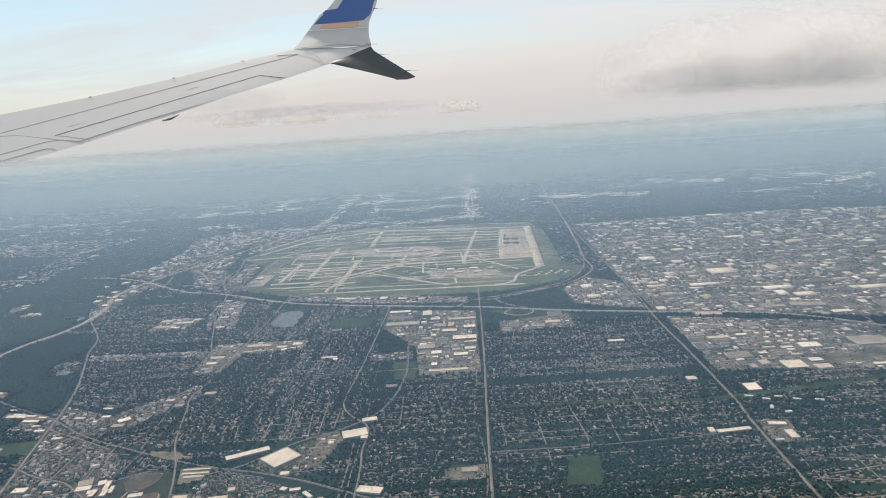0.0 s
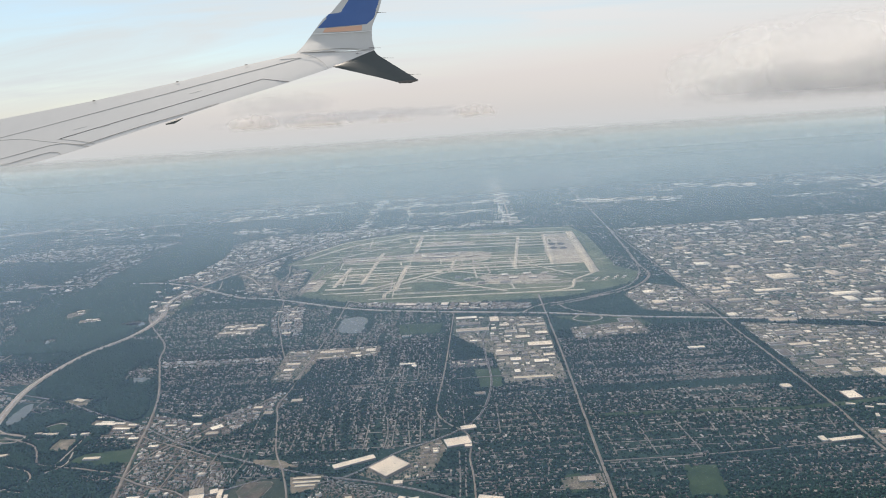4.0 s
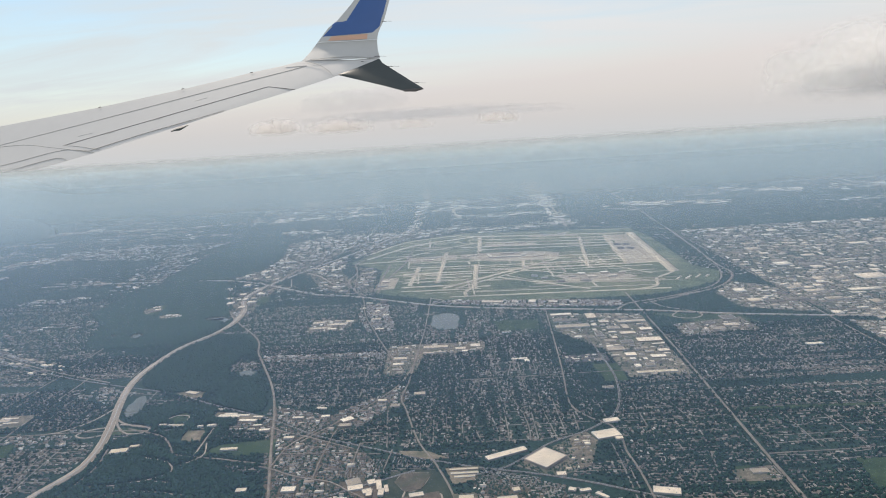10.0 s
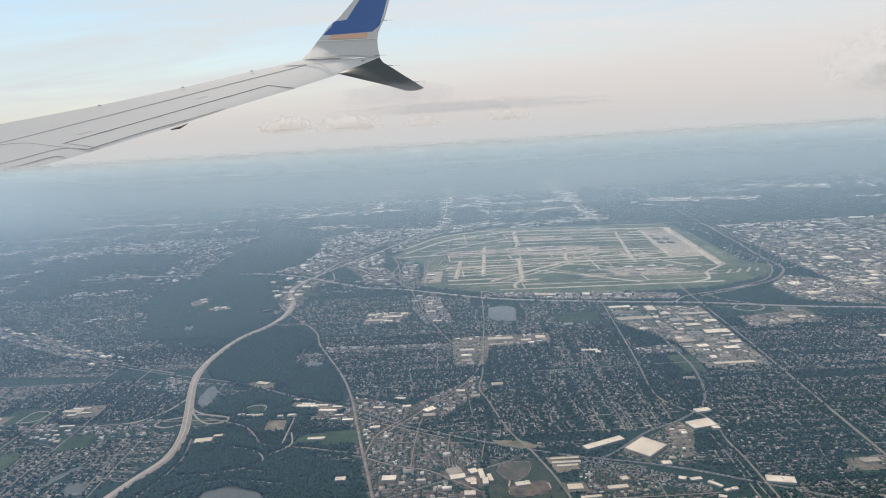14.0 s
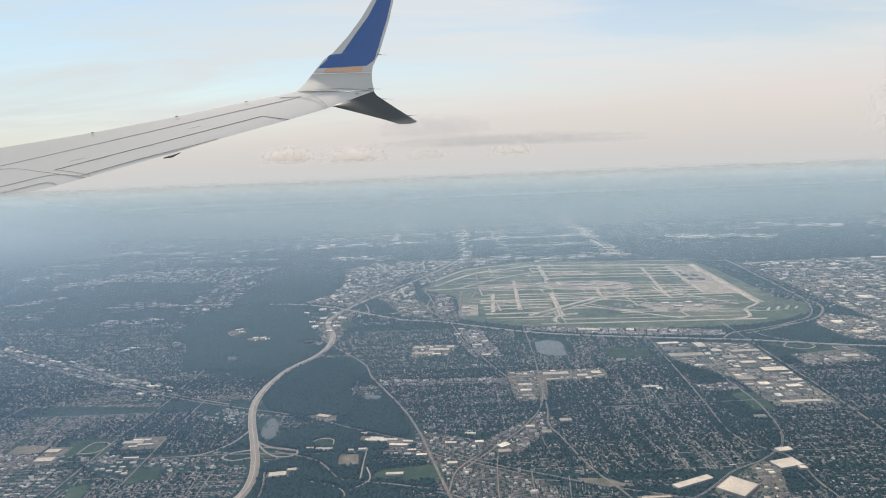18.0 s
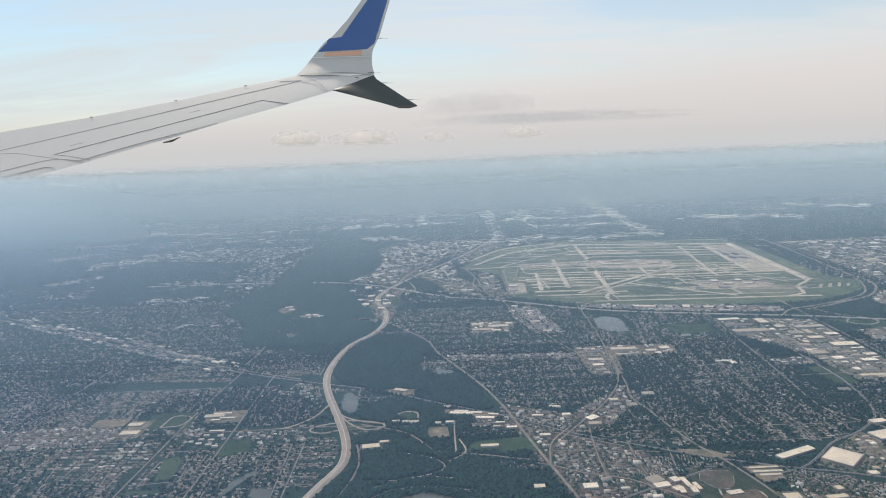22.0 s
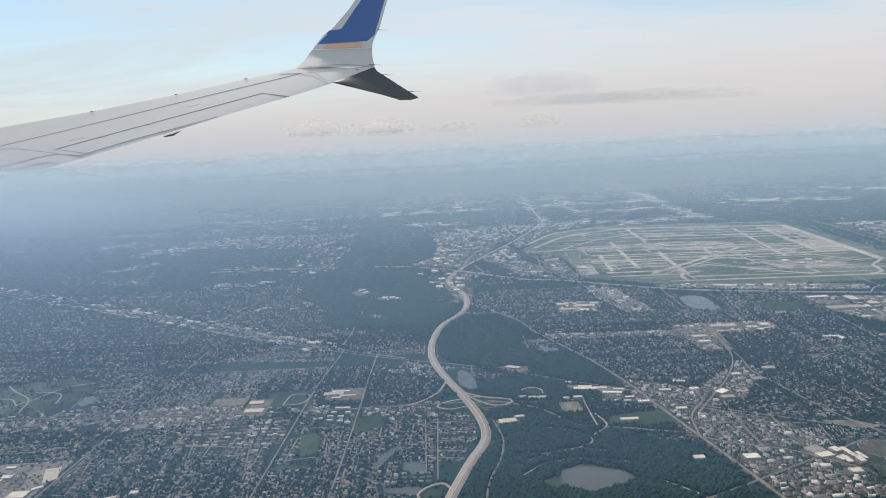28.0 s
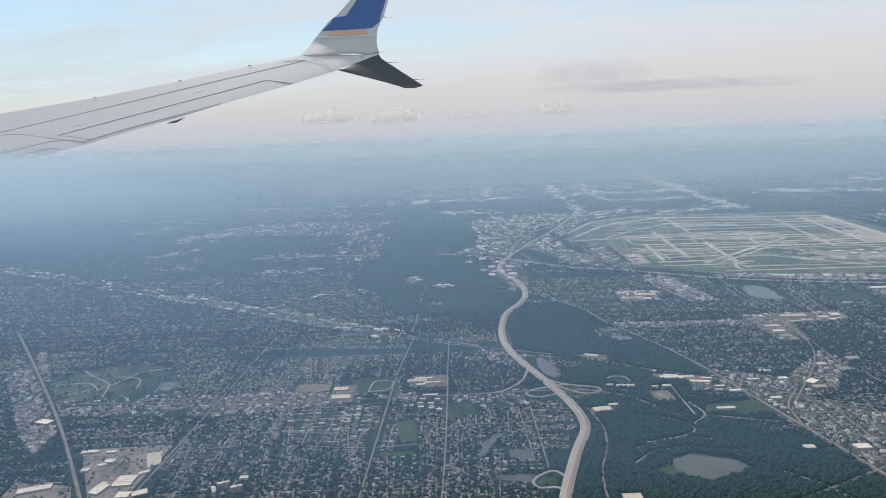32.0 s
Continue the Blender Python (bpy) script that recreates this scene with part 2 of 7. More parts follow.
FLATS = ((0.0, (0.10, 0.09, 0.08)), (0.3, (0.20, 0.175, 0.145)), (0.52, (0.39, 0.33, 0.25)), (0.76, (0.65, 0.55, 0.42)), (1.0, (0.87, 0.77, 0.62)))
M_FLAT_ROOF = by_island("membrane_roof", FLATS, 0.7, False, 0.8)
M_FLAT_ROOFS = by_island("membrane_roofs", FLATS, 0.7, True, 0.8)
# flat roof colours lightened, so that far roofs stay bright through the haze
M_LIGHTENED_ROOFS = by_island("far_lightened_roofs", ((0.0, (0.26, 0.22, 0.17)), (0.35, (0.50, 0.43, 0.33)), (0.7, (0.74, 0.64, 0.50)), (1.0, (0.86, 0.77, 0.63))), 0.7, True, 0.8)
M_TOWN_ROOFS = by_island("town_roofs", ((0.0, (0.06, 0.05, 0.043)), (0.4, (0.13, 0.10, 0.08)), (0.64, (0.22, 0.175, 0.14)), (0.82, (0.38, 0.32, 0.265)), (1.0, (0.74, 0.68, 0.60))), 0.75, True, 1.5)
M_ROW_ROOFS = by_island("row_house_roofs", ((0.0, (0.06, 0.05, 0.043)), (0.5, (0.14, 0.112, 0.09)), (0.85, (0.25, 0.205, 0.165)), (1.0, (0.52, 0.46, 0.39))), 0.8, True, 3.0)
M_SHED_WALL = by_island("shed_wall", ((0.0, (0.30, 0.24, 0.19)), (0.5, (0.46, 0.44, 0.41)), (1.0, (0.62, 0.61, 0.59))), 0.75, False, 1.5)
M_SHED_WALLS = by_island("shed_walls", ((0.0, (0.28, 0.22, 0.18)), (0.5, (0.44, 0.42, 0.39)), (1.0, (0.60, 0.59, 0.57))), 0.75, True, 1.5)
M_WHITE_ROOF = noisy("white_roof", (0.575, 0.485, 0.375), (0.725, 0.62, 0.49), 0.7, 0.6, 0.08, (0.482, 0.417, 0.34))
M_TAN_ROOF = noisy("tan_roof", (0.471, 0.4, 0.292), (0.599, 0.51, 0.378), 0.7, 0.7, 0.1, (0.407, 0.35, 0.258))
M_STEEL = noisy("galvanised_steel", (0.34, 0.35, 0.36), (0.46, 0.47, 0.48), 3.0, 0.5, 0.15)


# ---- helpers for meshes ----
def mesh_of(name, verts, faces, mats, slots=None):
    """A mesh from arrays: verts n x 3, faces a list of m x k arrays of corner numbers, slots a list of material slots."""
    me = bpy.data.meshes.new(name)
    v = np.asarray(verts, np.float32)
    me.vertices.add(len(v))
    me.vertices.foreach_set("co", v.ravel())
    loops = np.concatenate([np.asarray(f, np.int32).ravel() for f in faces])
    sizes = np.concatenate([np.full(len(f), f.shape[1], np.int32) for f in faces])
    me.loops.add(len(loops))
    me.loops.foreach_set("vertex_index", loops)
    me.polygons.add(len(sizes))
    me.polygons.foreach_set("loop_start", np.concatenate(([0], np.cumsum(sizes)[:-1])).astype(np.int32))
    me.polygons.foreach_set("loop_total", sizes)
    for m in mats:
        me.materials.append(m)
    if slots is not None:
        me.polygons.foreach_set("material_index", np.concatenate(slots).astype(np.int32))
    me.update(calc_edges=True)
    me.validate()
    return me


def part(name, data, mat, parent, label=""):
    """Links a mesh or bmesh as one object under a thing or a part."""
    if isinstance(data, bmesh.types.BMesh):
        me = bpy.data.meshes.new(name)
        data.to_mesh(me)
        data.free()
    else:
        me = data
    if mat is not None and not me.materials:
        me.materials.append(mat)
    ob = new(name, me)
    ob.parent = parent
    return tagged(ob, label)


def boxes(cx, cy, w, d, h, rot, z0=0.0):
    """Corner arrays for many upright boxes without bottoms: verts, side faces, top faces."""
    cx, cy, w, d, h, rot = np.broadcast_arrays(*[np.asarray(a, float) for a in (cx, cy, w, d, h, rot)])
    sx, sy = np.array([-1, 1, 1, -1]) * 0.5, np.array([-1, -1, 1, 1]) * 0.5
    lx, ly = w[:, None] * sx, d[:, None] * sy
    c, s = np.cos(rot)[:, None], np.sin(rot)[:, None]
    x, y = cx[:, None] + c * lx - s * ly, cy[:, None] + s * lx + c * ly
    lo = np.stack([x, y, np.zeros_like(x) + z0], -1)
    hi = np.stack([x, y, np.zeros_like(x) + z0 + h[:, None]], -1)
    v = np.concatenate([lo, hi], 1).reshape(-1, 3)
    b = (np.arange(len(cx)) * 8)[:, None]
    sides = np.concatenate([b + np.array(q) for q in ((0, 1, 5, 4), (1, 2, 6, 5), (2, 3, 7, 6), (3, 0, 4, 7))])
    return v, sides, b + np.array((4, 5, 6, 7))


def curve_through(pts, step=1.0):
    """A smooth line through the points, cut into short lengths."""
    p = np.asarray(pts, float)
    if len(p) == 2:
        n = max(2, int(np.hypot(*(p[1] - p[0])) / (step * 4)) + 1)
        return p[0] + (p[1] - p[0]) * np.linspace(0, 1, n)[:, None]
    q = np.vstack([2 * p[0] - p[1], p, 2 * p[-1] - p[-2]])
    out = []
    for i in range(1, len(q) - 2):
        n = max(2, int(np.hypot(*(q[i + 1] - q[i])) / step))
        u = np.linspace(0, 1, n, endpoint=False)[:, None]
        a, b, c, d = q[i - 1], q[i], q[i + 1], q[i + 2]
        out.append(0.5 * (2 * b + (c - a) * u + (2 * a - 5 * b + 4 * c - d) * u ** 2 + (3 * b - a - 3 * c + d) * u ** 3))
    return np.vstack(out + [p[-1:]])


def edges_of(line, lo, hi):
    """The line shifted to its left by lo and by hi."""
    t = np.gradient(line, axis=0)
    t /= np.hypot(t[:, 0], t[:, 1])[:, None] + 1e-9
    n = np.stack([-t[:, 1], t[:, 0]], -1)
    return line + n * lo, line + n * hi


def strip_mesh(name, line, lo, hi, z, mat, thick=0.03):
    """A paved strip with edges that reach the ground."""
    a, b = edges_of(line, lo, hi)
    n = len(line)
    zs = np.broadcast_to(np.asarray(z, float), (n,))[:, None]
    v = np.vstack([np.hstack([a, zs]), np.hstack([b, zs]), np.hstack([a, zs - thick]), np.hstack([b, zs - thick])])
    i = np.arange(n - 1)
    top = np.stack([i, i + 1, n + i + 1, n + i], -1)[:, ::-1]
    e1 = np.stack([i, i + 1, 2 * n + i + 1, 2 * n + i], -1)
    e2 = np.stack([n + i, n + i + 1, 3 * n + i + 1, 3 * n + i], -1)[:, ::-1]
    return mesh_of(name, v, [top, e1, e2], [mat])


def slab_mesh(name, pts, z, mat, thick=0.03):
    """A flat sheet of any outline with a low edge all round."""
    bm = bmesh.new()
    vs = [bm.verts.new((x, y, z)) for x, y in pts]
    f = bm.faces.new(vs)
    if f.normal.z < 0 or f.calc_area() and sum((pts[i][0] - pts[i - 1][0]) * (pts[i][1] + pts[i - 1][1]) for i in range(len(pts))) > 0:
        f.normal_flip()
    lo = [bm.verts.new((x, y, z - thick)) for x, y in pts]
    for i in range(len(vs)):
        bm.faces.new((vs[i - 1], vs[i], lo[i], lo[i - 1]))
    me = bpy.data.meshes.new(name)
    bm.to_mesh(me)
    bm.free()
    me.materials.append(mat)
    return me


# ---- plan of the land: what covers each square of a fine grid ----
X0, X1, Y0, Y1, CELL = -260.0, 170.0, 40.0, 330.0, 0.2
NX, NY = int((X1 - X0) / CELL), int((Y1 - Y0) / CELL)
GX, GY = X0 + (np.arange(NX) + 0.5) * CELL, Y0 + (np.arange(NY) + 0.5) * CELL
cover = np.zeros((NY, NX), np.uint8)
FREE, PAVED, WATER, WOOD, WORKS, FIELD, LAWN, TOWN, BUILT, STREET = range(10)


def window(x0, x1, y0, y1):
    i0, i1 = max(0, int((x0 - X0) / CELL)), min(NX, int((x1 - X0) / CELL) + 2)
    j0, j1 = max(0, int((y0 - Y0) / CELL)), min(NY, int((y1 - Y0) / CELL) + 2)
    return slice(j0, j1), slice(i0, i1)


def inside(pts, xs, ys):
    r = np.zeros(np.broadcast(xs, ys).shape, bool)
    for i in range(len(pts)):
        (xa, ya), (xb, yb) = pts[i - 1], pts[i]
        if ya != yb:
            r ^= ((ya > ys) != (yb > ys)) & (xs < (xb - xa) * (ys - ya) / (yb - ya) + xa)
    return r


def mark_area(pts, code, only=None):
    p = np.asarray(pts)
    w = window(p[:, 0].min(), p[:, 0].max(), p[:, 1].min(), p[:, 1].max())
    r = inside(pts, GX[w[1]][None, :], GY[w[0]][:, None])
    if only is not None:
        r &= cover[w] == only
    cover[w][r] = code


def mark_line(line, half, code):
    for (xa, ya), (xb, yb) in zip(line[:-1], line[1:]):
        w = window(min(xa, xb) - half, max(xa, xb) + half, min(ya, yb) - half, max(ya, yb) + half)
        gx, gy = GX[w[1]][None, :], GY[w[0]][:, None]
        L = (xb - xa) ** 2 + (yb - ya) ** 2 + 1e-9
        u = np.clip(((gx - xa) * (xb - xa) + (gy - ya) * (yb - ya)) / L, 0, 1)
        cover[w][np.hypot(gx - xa - u * (xb - xa), gy - ya - u * (yb - ya)) <= half] = code


def code_at(x, y):
    i, j = ((np.asarray(x) - X0) / CELL).astype(int), ((np.asarray(y) - Y0) / CELL).astype(int)
    ok = (i >= 0) & (i < NX) & (j >= 0) & (j < NY)
    return np.where(ok, cover[np.clip(j, 0, NY - 1), np.clip(i, 0, NX - 1)], 255)


def box_at(x, y, w, d, code, turn=0.0):
    c, s = math.cos(turn), math.sin(turn)
    mark_area([(x + c * a * w / 2 - s * b * d / 2, y + s * a * w / 2 + c * b * d / 2) for a, b in ((-1, -1), (1, -1), (1, 1), (-1, 1))], code)


def seen(x, y, margin=6.0):
    """The ground that lies within the fan of views along the flight, with some to spare."""
    return (y > 46) & (x > -78 - 0.72 * y - margin) & (x < 8 + 0.68 * y + margin)

# ---- large structure: ground, woods, water ----
EARTH, FLAT = 21500.0, 400.0         # the bend of the land; within FLAT it is too slight to show


def ground_z(x, y):
    return -max(0.0, (x + 35) ** 2 + y ** 2 - FLAT ** 2) / (2 * EARTH)


def earth_sheet():
    """One sheet of land that bends down to the true horizon and beyond."""
    radii, n = [60, 160, 260, FLAT, 480, 560, 650, 750, 850, 950, 1050, 1150, 1300, 1600, 2000], 120
    a = np.arange(n) * 2 * math.pi / n
    v = [(-35.0, 0.0, 0.0)] + [(-35 + r * c, r * s, -max(0.0, r * r - FLAT * FLAT) / (2 * EARTH)) for r in radii for c, s in zip(np.cos(a), np.sin(a))]
    i = np.arange(n)
    j = (i + 1) % n
    rings = [np.stack([1 + k * n + i, 1 + k * n + n + i, 1 + k * n + n + j, 1 + k * n + j], -1) for k in range(len(radii) - 1)]
    return mesh_of("ground", v, [np.stack([np.zeros(n, int), 1 + i, 1 + j], -1), np.concatenate(rings)], [M_LAND])


ground = new("ground", earth_sheet())
tagged(ground, "flat suburban land of dark trees, lawns and pale roofs", "ground", kind="structure")


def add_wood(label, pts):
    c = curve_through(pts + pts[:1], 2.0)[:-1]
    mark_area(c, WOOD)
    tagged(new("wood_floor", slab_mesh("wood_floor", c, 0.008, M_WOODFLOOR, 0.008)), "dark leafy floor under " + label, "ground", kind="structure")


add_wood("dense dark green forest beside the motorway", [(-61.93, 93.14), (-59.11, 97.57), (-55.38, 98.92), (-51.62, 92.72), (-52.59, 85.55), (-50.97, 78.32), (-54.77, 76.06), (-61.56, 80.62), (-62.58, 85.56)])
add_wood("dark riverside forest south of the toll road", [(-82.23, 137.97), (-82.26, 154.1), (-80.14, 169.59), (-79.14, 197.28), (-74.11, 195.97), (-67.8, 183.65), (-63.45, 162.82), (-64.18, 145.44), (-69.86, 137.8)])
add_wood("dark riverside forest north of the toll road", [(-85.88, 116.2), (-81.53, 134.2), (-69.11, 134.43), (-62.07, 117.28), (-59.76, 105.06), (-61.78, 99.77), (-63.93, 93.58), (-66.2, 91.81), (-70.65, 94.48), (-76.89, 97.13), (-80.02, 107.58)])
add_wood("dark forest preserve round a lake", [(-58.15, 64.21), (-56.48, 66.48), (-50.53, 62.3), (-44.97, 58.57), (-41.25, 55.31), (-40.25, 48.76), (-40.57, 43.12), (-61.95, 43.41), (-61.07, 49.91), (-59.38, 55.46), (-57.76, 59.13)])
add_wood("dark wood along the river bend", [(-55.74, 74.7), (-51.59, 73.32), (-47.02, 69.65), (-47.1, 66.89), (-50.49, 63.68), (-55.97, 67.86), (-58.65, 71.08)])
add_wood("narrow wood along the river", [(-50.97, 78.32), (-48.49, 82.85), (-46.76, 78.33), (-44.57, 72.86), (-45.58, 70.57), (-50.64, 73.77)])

lawns = []


def add_lawn(label, pts):
    c = pts if len(pts) <= 5 else curve_through(pts + pts[:1], 1.5)[:-1]
    mark_area(c, LAWN)
    lawns.append(label)
    tagged(new("lawn", slab_mesh("lawn", c, 0.010 + 0.0006 * len(lawns), M_LAWN, 0.009)), label, "lawn", kind="structure")


add_lawn("rolling green golf course", [(-109.67, 70.5), (-112.85, 76.36), (-107.29, 80.28), (-101.57, 79.35), (-100, 75.34), (-101.99, 71.82), (-105.23, 70.08)])
add_lawn("mown grass beside the town", [(-45.3, 63.67), (-41.5, 64.14), (-41, 61.36), (-44.9, 60.89)])
add_lawn("square green park among houses", [(-18.45, 99.28), (-12.19, 98.94), (-12.24, 94.47), (-18.05, 94.37)])
add_lawn("small green field beside a school", [(-8.16, 79.58), (-5.26, 79.61), (-5.09, 74.06), (-7.72, 74.06)])
add_lawn("green playing field beside a road", [(-1.65, 54.47), (-0.27, 54.64), (-0.18, 51.77), (-1.46, 51.6)])
add_lawn("long grassy power line corridor", [(3.98, 65.06), (13.36, 64.84), (26.32, 64.29), (49.54, 68.09), (49.51, 69.06), (26.31, 65.06), (13.36, 65.41), (3.98, 65.72)])
add_lawn("dry green meadow", [(8.54, 54.91), (11.13, 54.68), (10.45, 50.04), (7.56, 50.29)])
add_lawn("green field beside the motorway", [(-70.89, 65.3), (-68.1, 65.98), (-67.48, 62.95), (-70.08, 62.45)])
add_lawn("olive grassy clearing in the forest", [(-77.01, 115.5), (-76.52, 118.8), (-74.88, 119.77), (-73.56, 119.09), (-73.12, 114.05), (-74.45, 112.13)])
add_lawn("grass beside the toll road", [(3.98, 98.8), (15.62, 95.92), (16.62, 92.2), (8.33, 93.47)])
add_lawn("long green verge", [(39.24, 73.56), (52.36, 76.72), (53.48, 73.34), (39.8, 70.97)])
tagged(new("grass_plot", slab_mesh("grass_plot", [(-29.87, 56.5), (-26.2, 56.7), (-24.91, 54.66), (-24.39, 50.27), (-30.3, 49.3)], 0.012, M_DULL, 0.012)), "dull olive grass plot beside the works", "grass", kind="structure")
mark_area([(-29.87, 56.5), (-26.2, 56.7), (-24.91, 54.66), (-24.39, 50.27), (-30.3, 49.3)], LAWN)

add_lawn("pale mown grass round a long building", [(-47.72, 61.73), (-46.82, 63.39), (-44.93, 63.48), (-43.43, 62.74), (-43.74, 62), (-45.27, 61.54)])
add_lawn("olive clearing with a few buildings", [(-54.49, 70.32), (-53.23, 71.68), (-51.94, 71.13), (-52, 69.39), (-53.23, 68.75)])
add_lawn("mown grass inside the ramp loops", [(-60.23, 68.53), (-57.81, 68.51), (-56.34, 67.95), (-57.87, 66.86), (-59.72, 67.07)])
add_lawn("round green plot inside a ramp loop", [(-63.57, 50.52), (-62.45, 50.59), (-62.22, 51.79), (-63.25, 51.72), (-63.83, 51.08)])
add_lawn("long narrow green park between homes", [(-76.13, 56.62), (-72.91, 56.54), (-73.03, 55.81), (-76.16, 55.98)])
add_lawn("open school field", [(-79.64, 69.18), (-80.11, 73.08), (-75.35, 73.18), (-75.07, 68.92)])
add_lawn("bare grassy plot between streets", [(-74.97, 62.36), (-73.21, 62.69), (-72.82, 58.65), (-74.13, 58.13)])


def add_pond(label, pts):
    c = curve_through(pts + pts[:1], 0.35)[:-1]
    c = c + 0.28 * np.array([(noise.noise((x * 1.3, y * 1.3, 4.0)), noise.noise((x * 1.3, y * 1.3, 8.0))) for x, y in c])
    mark_area(c, WATER)
    tagged(new("pond", slab_mesh("pond", c, 0.032, M_WATER, 0.03)), label, "water", kind="structure")


add_pond("pale pond beside the toll road", [(-27.33, 103.79), (-27.51, 99.17), (-26.62, 96.77), (-25.4, 96.34), (-23.69, 97.07), (-23.35, 100.11), (-23.57, 103.22), (-25.33, 104.71)])
add_pond("narrow pond beside the motorway", [(-60.58, 74.37), (-60.01, 72.18), (-59.29, 71.36), (-58.52, 72.17), (-58.81, 74.72), (-59.65, 76.99), (-60.39, 77.09)])
add_pond("still forest lake with an uneven shore", [(-53.04, 54.07), (-53.28, 52.21), (-52.85, 50.9), (-51.64, 50.23), (-50.12, 50.59), (-48.58, 51.32), (-47.61, 51.97), (-48.53, 53.19), (-50.02, 54.04), (-51.32, 54.61), (-52.29, 53.97)])
add_pond("narrow lagoon between homes", [(-67.82, 56.44), (-67.78, 54.96), (-67.2, 55.78), (-66.47, 57.7), (-65.59, 58.88), (-66.14, 59.17), (-67.12, 57.8)])
add_pond("small pond between apartment blocks", [(-65.41, 56.2), (-65.19, 54.63), (-64.19, 54.06), (-63.6, 54.79), (-63.93, 56.09)])
add_pond("long low pond beside the ramp", [(-66.86, 52.35), (-66.24, 51.41), (-64.67, 51.01), (-63.81, 51.55), (-64.35, 52.21), (-65.65, 52.23)])
add_pond("shallow pale river lagoon", [(-50.98, 83.84), (-50.37, 82.31), (-48.9, 81.59), (-48.49, 82.85), (-49.49, 83.75)])
add_pond("pale quarry pond in a park", [(-99.99, 72.32), (-98.85, 71.85), (-98.65, 73.81), (-100.06, 74.36)])
add_pond("pale backwater near the interchange", [(-63.42, 109.85), (-65.11, 108.53), (-61.96, 107.5), (-60.55, 108.56), (-61.4, 110.3)])

add_pond("pale pond in the river forest", [(-76.21, 102.46), (-75.54, 103.25), (-74.32, 102.2), (-75, 101.15)])
add_pond("pale pond in the river forest", [(-72.58, 100.54), (-72.48, 103.08), (-70.6, 102.47), (-70.61, 99.93)])
add_pond("pale bend of the river among trees", [(-63.88, 108.5), (-59.96, 109.0), (-59.4, 106.7), (-61.94, 106.6)])
add_lawn("pale oval of grass inside a ramp", [(-58.34, 119.84), (-57.64, 122.01), (-56.21, 120.81), (-55.99, 116.46), (-57.29, 115.58)])
add_lawn("olive grassy spit reaching into the lake", [(-55.17, 51.96), (-53.73, 52.87), (-52.88, 52.95), (-53.11, 51.56), (-53.89, 50.82)])

# ---- the airfield ----
FIELD_RIM = [(-37.69, 119.31), (-38.16, 138.27), (-45.77, 146.6), (-36.1, 169.28), (-21.83, 177.1), (18.66, 171.2), (20.56, 158.66), (19.76, 127.48), (22.7, 122.26), (19.86, 115.13), (13.12, 111.1), (7.35, 108.67), (-7.91, 108.88), (-19.21, 110.99), (-28.53, 113.67)]
mark_area(FIELD_RIM, FIELD)
tagged(new("airfield_grass", slab_mesh("airfield_grass", FIELD_RIM, 0.015, M_FIELD, 0.015)), "dry pale green grass of a large airfield", "grass", kind="structure")


def add_pavement(k, kind, wide, pts):
    wide *= 0.74
    line = curve_through(pts, 1.5)
    mark_line(line, wide / 2 + 0.2, PAVED)
    ob = new(kind, strip_mesh(kind, line, -wide / 2, wide / 2, 0.03 + 0.0006 * k, M_CONCRETE, 0.03))
    tagged(ob, "long pale concrete runway across dry grass" if kind == "runway" else "pale concrete taxiway across dry grass", kind, kind="structure")


add_pavement(0, "runway", 0.95, [(-24.79, 114.25), (11.19, 112.29)])
add_pavement(1, "taxiway", 0.55, [(-20.54, 116.69), (9.55, 115)])
add_pavement(2, "runway", 1.15, [(-25.98, 120.45), (-3.01, 140.14)])
add_pavement(3, "taxiway", 0.6, [(-23.94, 119.87), (-10.08, 131.83)])
add_pavement(4, "runway", 0.95, [(-16.2, 126.74), (-1.42, 114.58)])
add_pavement(5, "taxiway", 0.6, [(-14.32, 127.56), (-4.63, 116.9)])
add_pavement(6, "runway", 1.2, [(-33.69, 133.13), (-11.01, 132.5), (15.89, 132.12)])
add_pavement(7, "taxiway", 0.6, [(-33.73, 131.15), (13.04, 129.86)])
add_pavement(8, "runway", 1.1, [(-32.65, 138.55), (-10.5, 136.84), (15.87, 136.31)])
add_pavement(9, "taxiway", 0.6, [(-31.78, 136.18), (13.02, 134.32)])
add_pavement(10, "taxiway", 0.9, [(-33.47, 126.06), (-21.8, 126.02)])
add_pavement(11, "taxiway", 1.3, [(-33.36, 122.59), (-24.18, 122.23)])
add_pavement(12, "taxiway", 0.8, [(-33.32, 128.57), (-20.83, 128.47)])
add_pavement(13, "taxiway", 1.1, [(-30.8, 139.28), (-31.95, 123.75)])
add_pavement(14, "taxiway", 1.1, [(-25.4, 152.54), (-27.02, 124.7)])
add_pavement(15, "taxiway", 1.2, [(-19.39, 138.69), (-20.5, 119.15)])
add_pavement(16, "taxiway", 0.9, [(-9.91, 140.65), (-10.73, 131.99)])
add_pavement(17, "taxiway", 1.3, [(-17.37, 171.5), (-18.26, 151.48)])
add_pavement(18, "taxiway", 1.0, [(5.31, 163.14), (1.46, 131.41)])
add_pavement(19, "runway", 1.4, [(-19.2, 170.95), (18.3, 164.31)])
add_pavement(20, "taxiway", 0.9, [(-20.18, 166.78), (13.05, 160.57)])
add_pavement(21, "runway", 1.2, [(-20.26, 162.47), (13.03, 156.85)])
add_pavement(22, "taxiway", 0.9, [(-18.58, 153.65), (10.19, 151.5)])
add_pavement(23, "runway", 1.1, [(-22.18, 157.74), (11.14, 154.08)])
add_pavement(24, "runway", 1.2, [(-42.41, 149.7), (-33, 163.18), (-19.21, 170.62)])
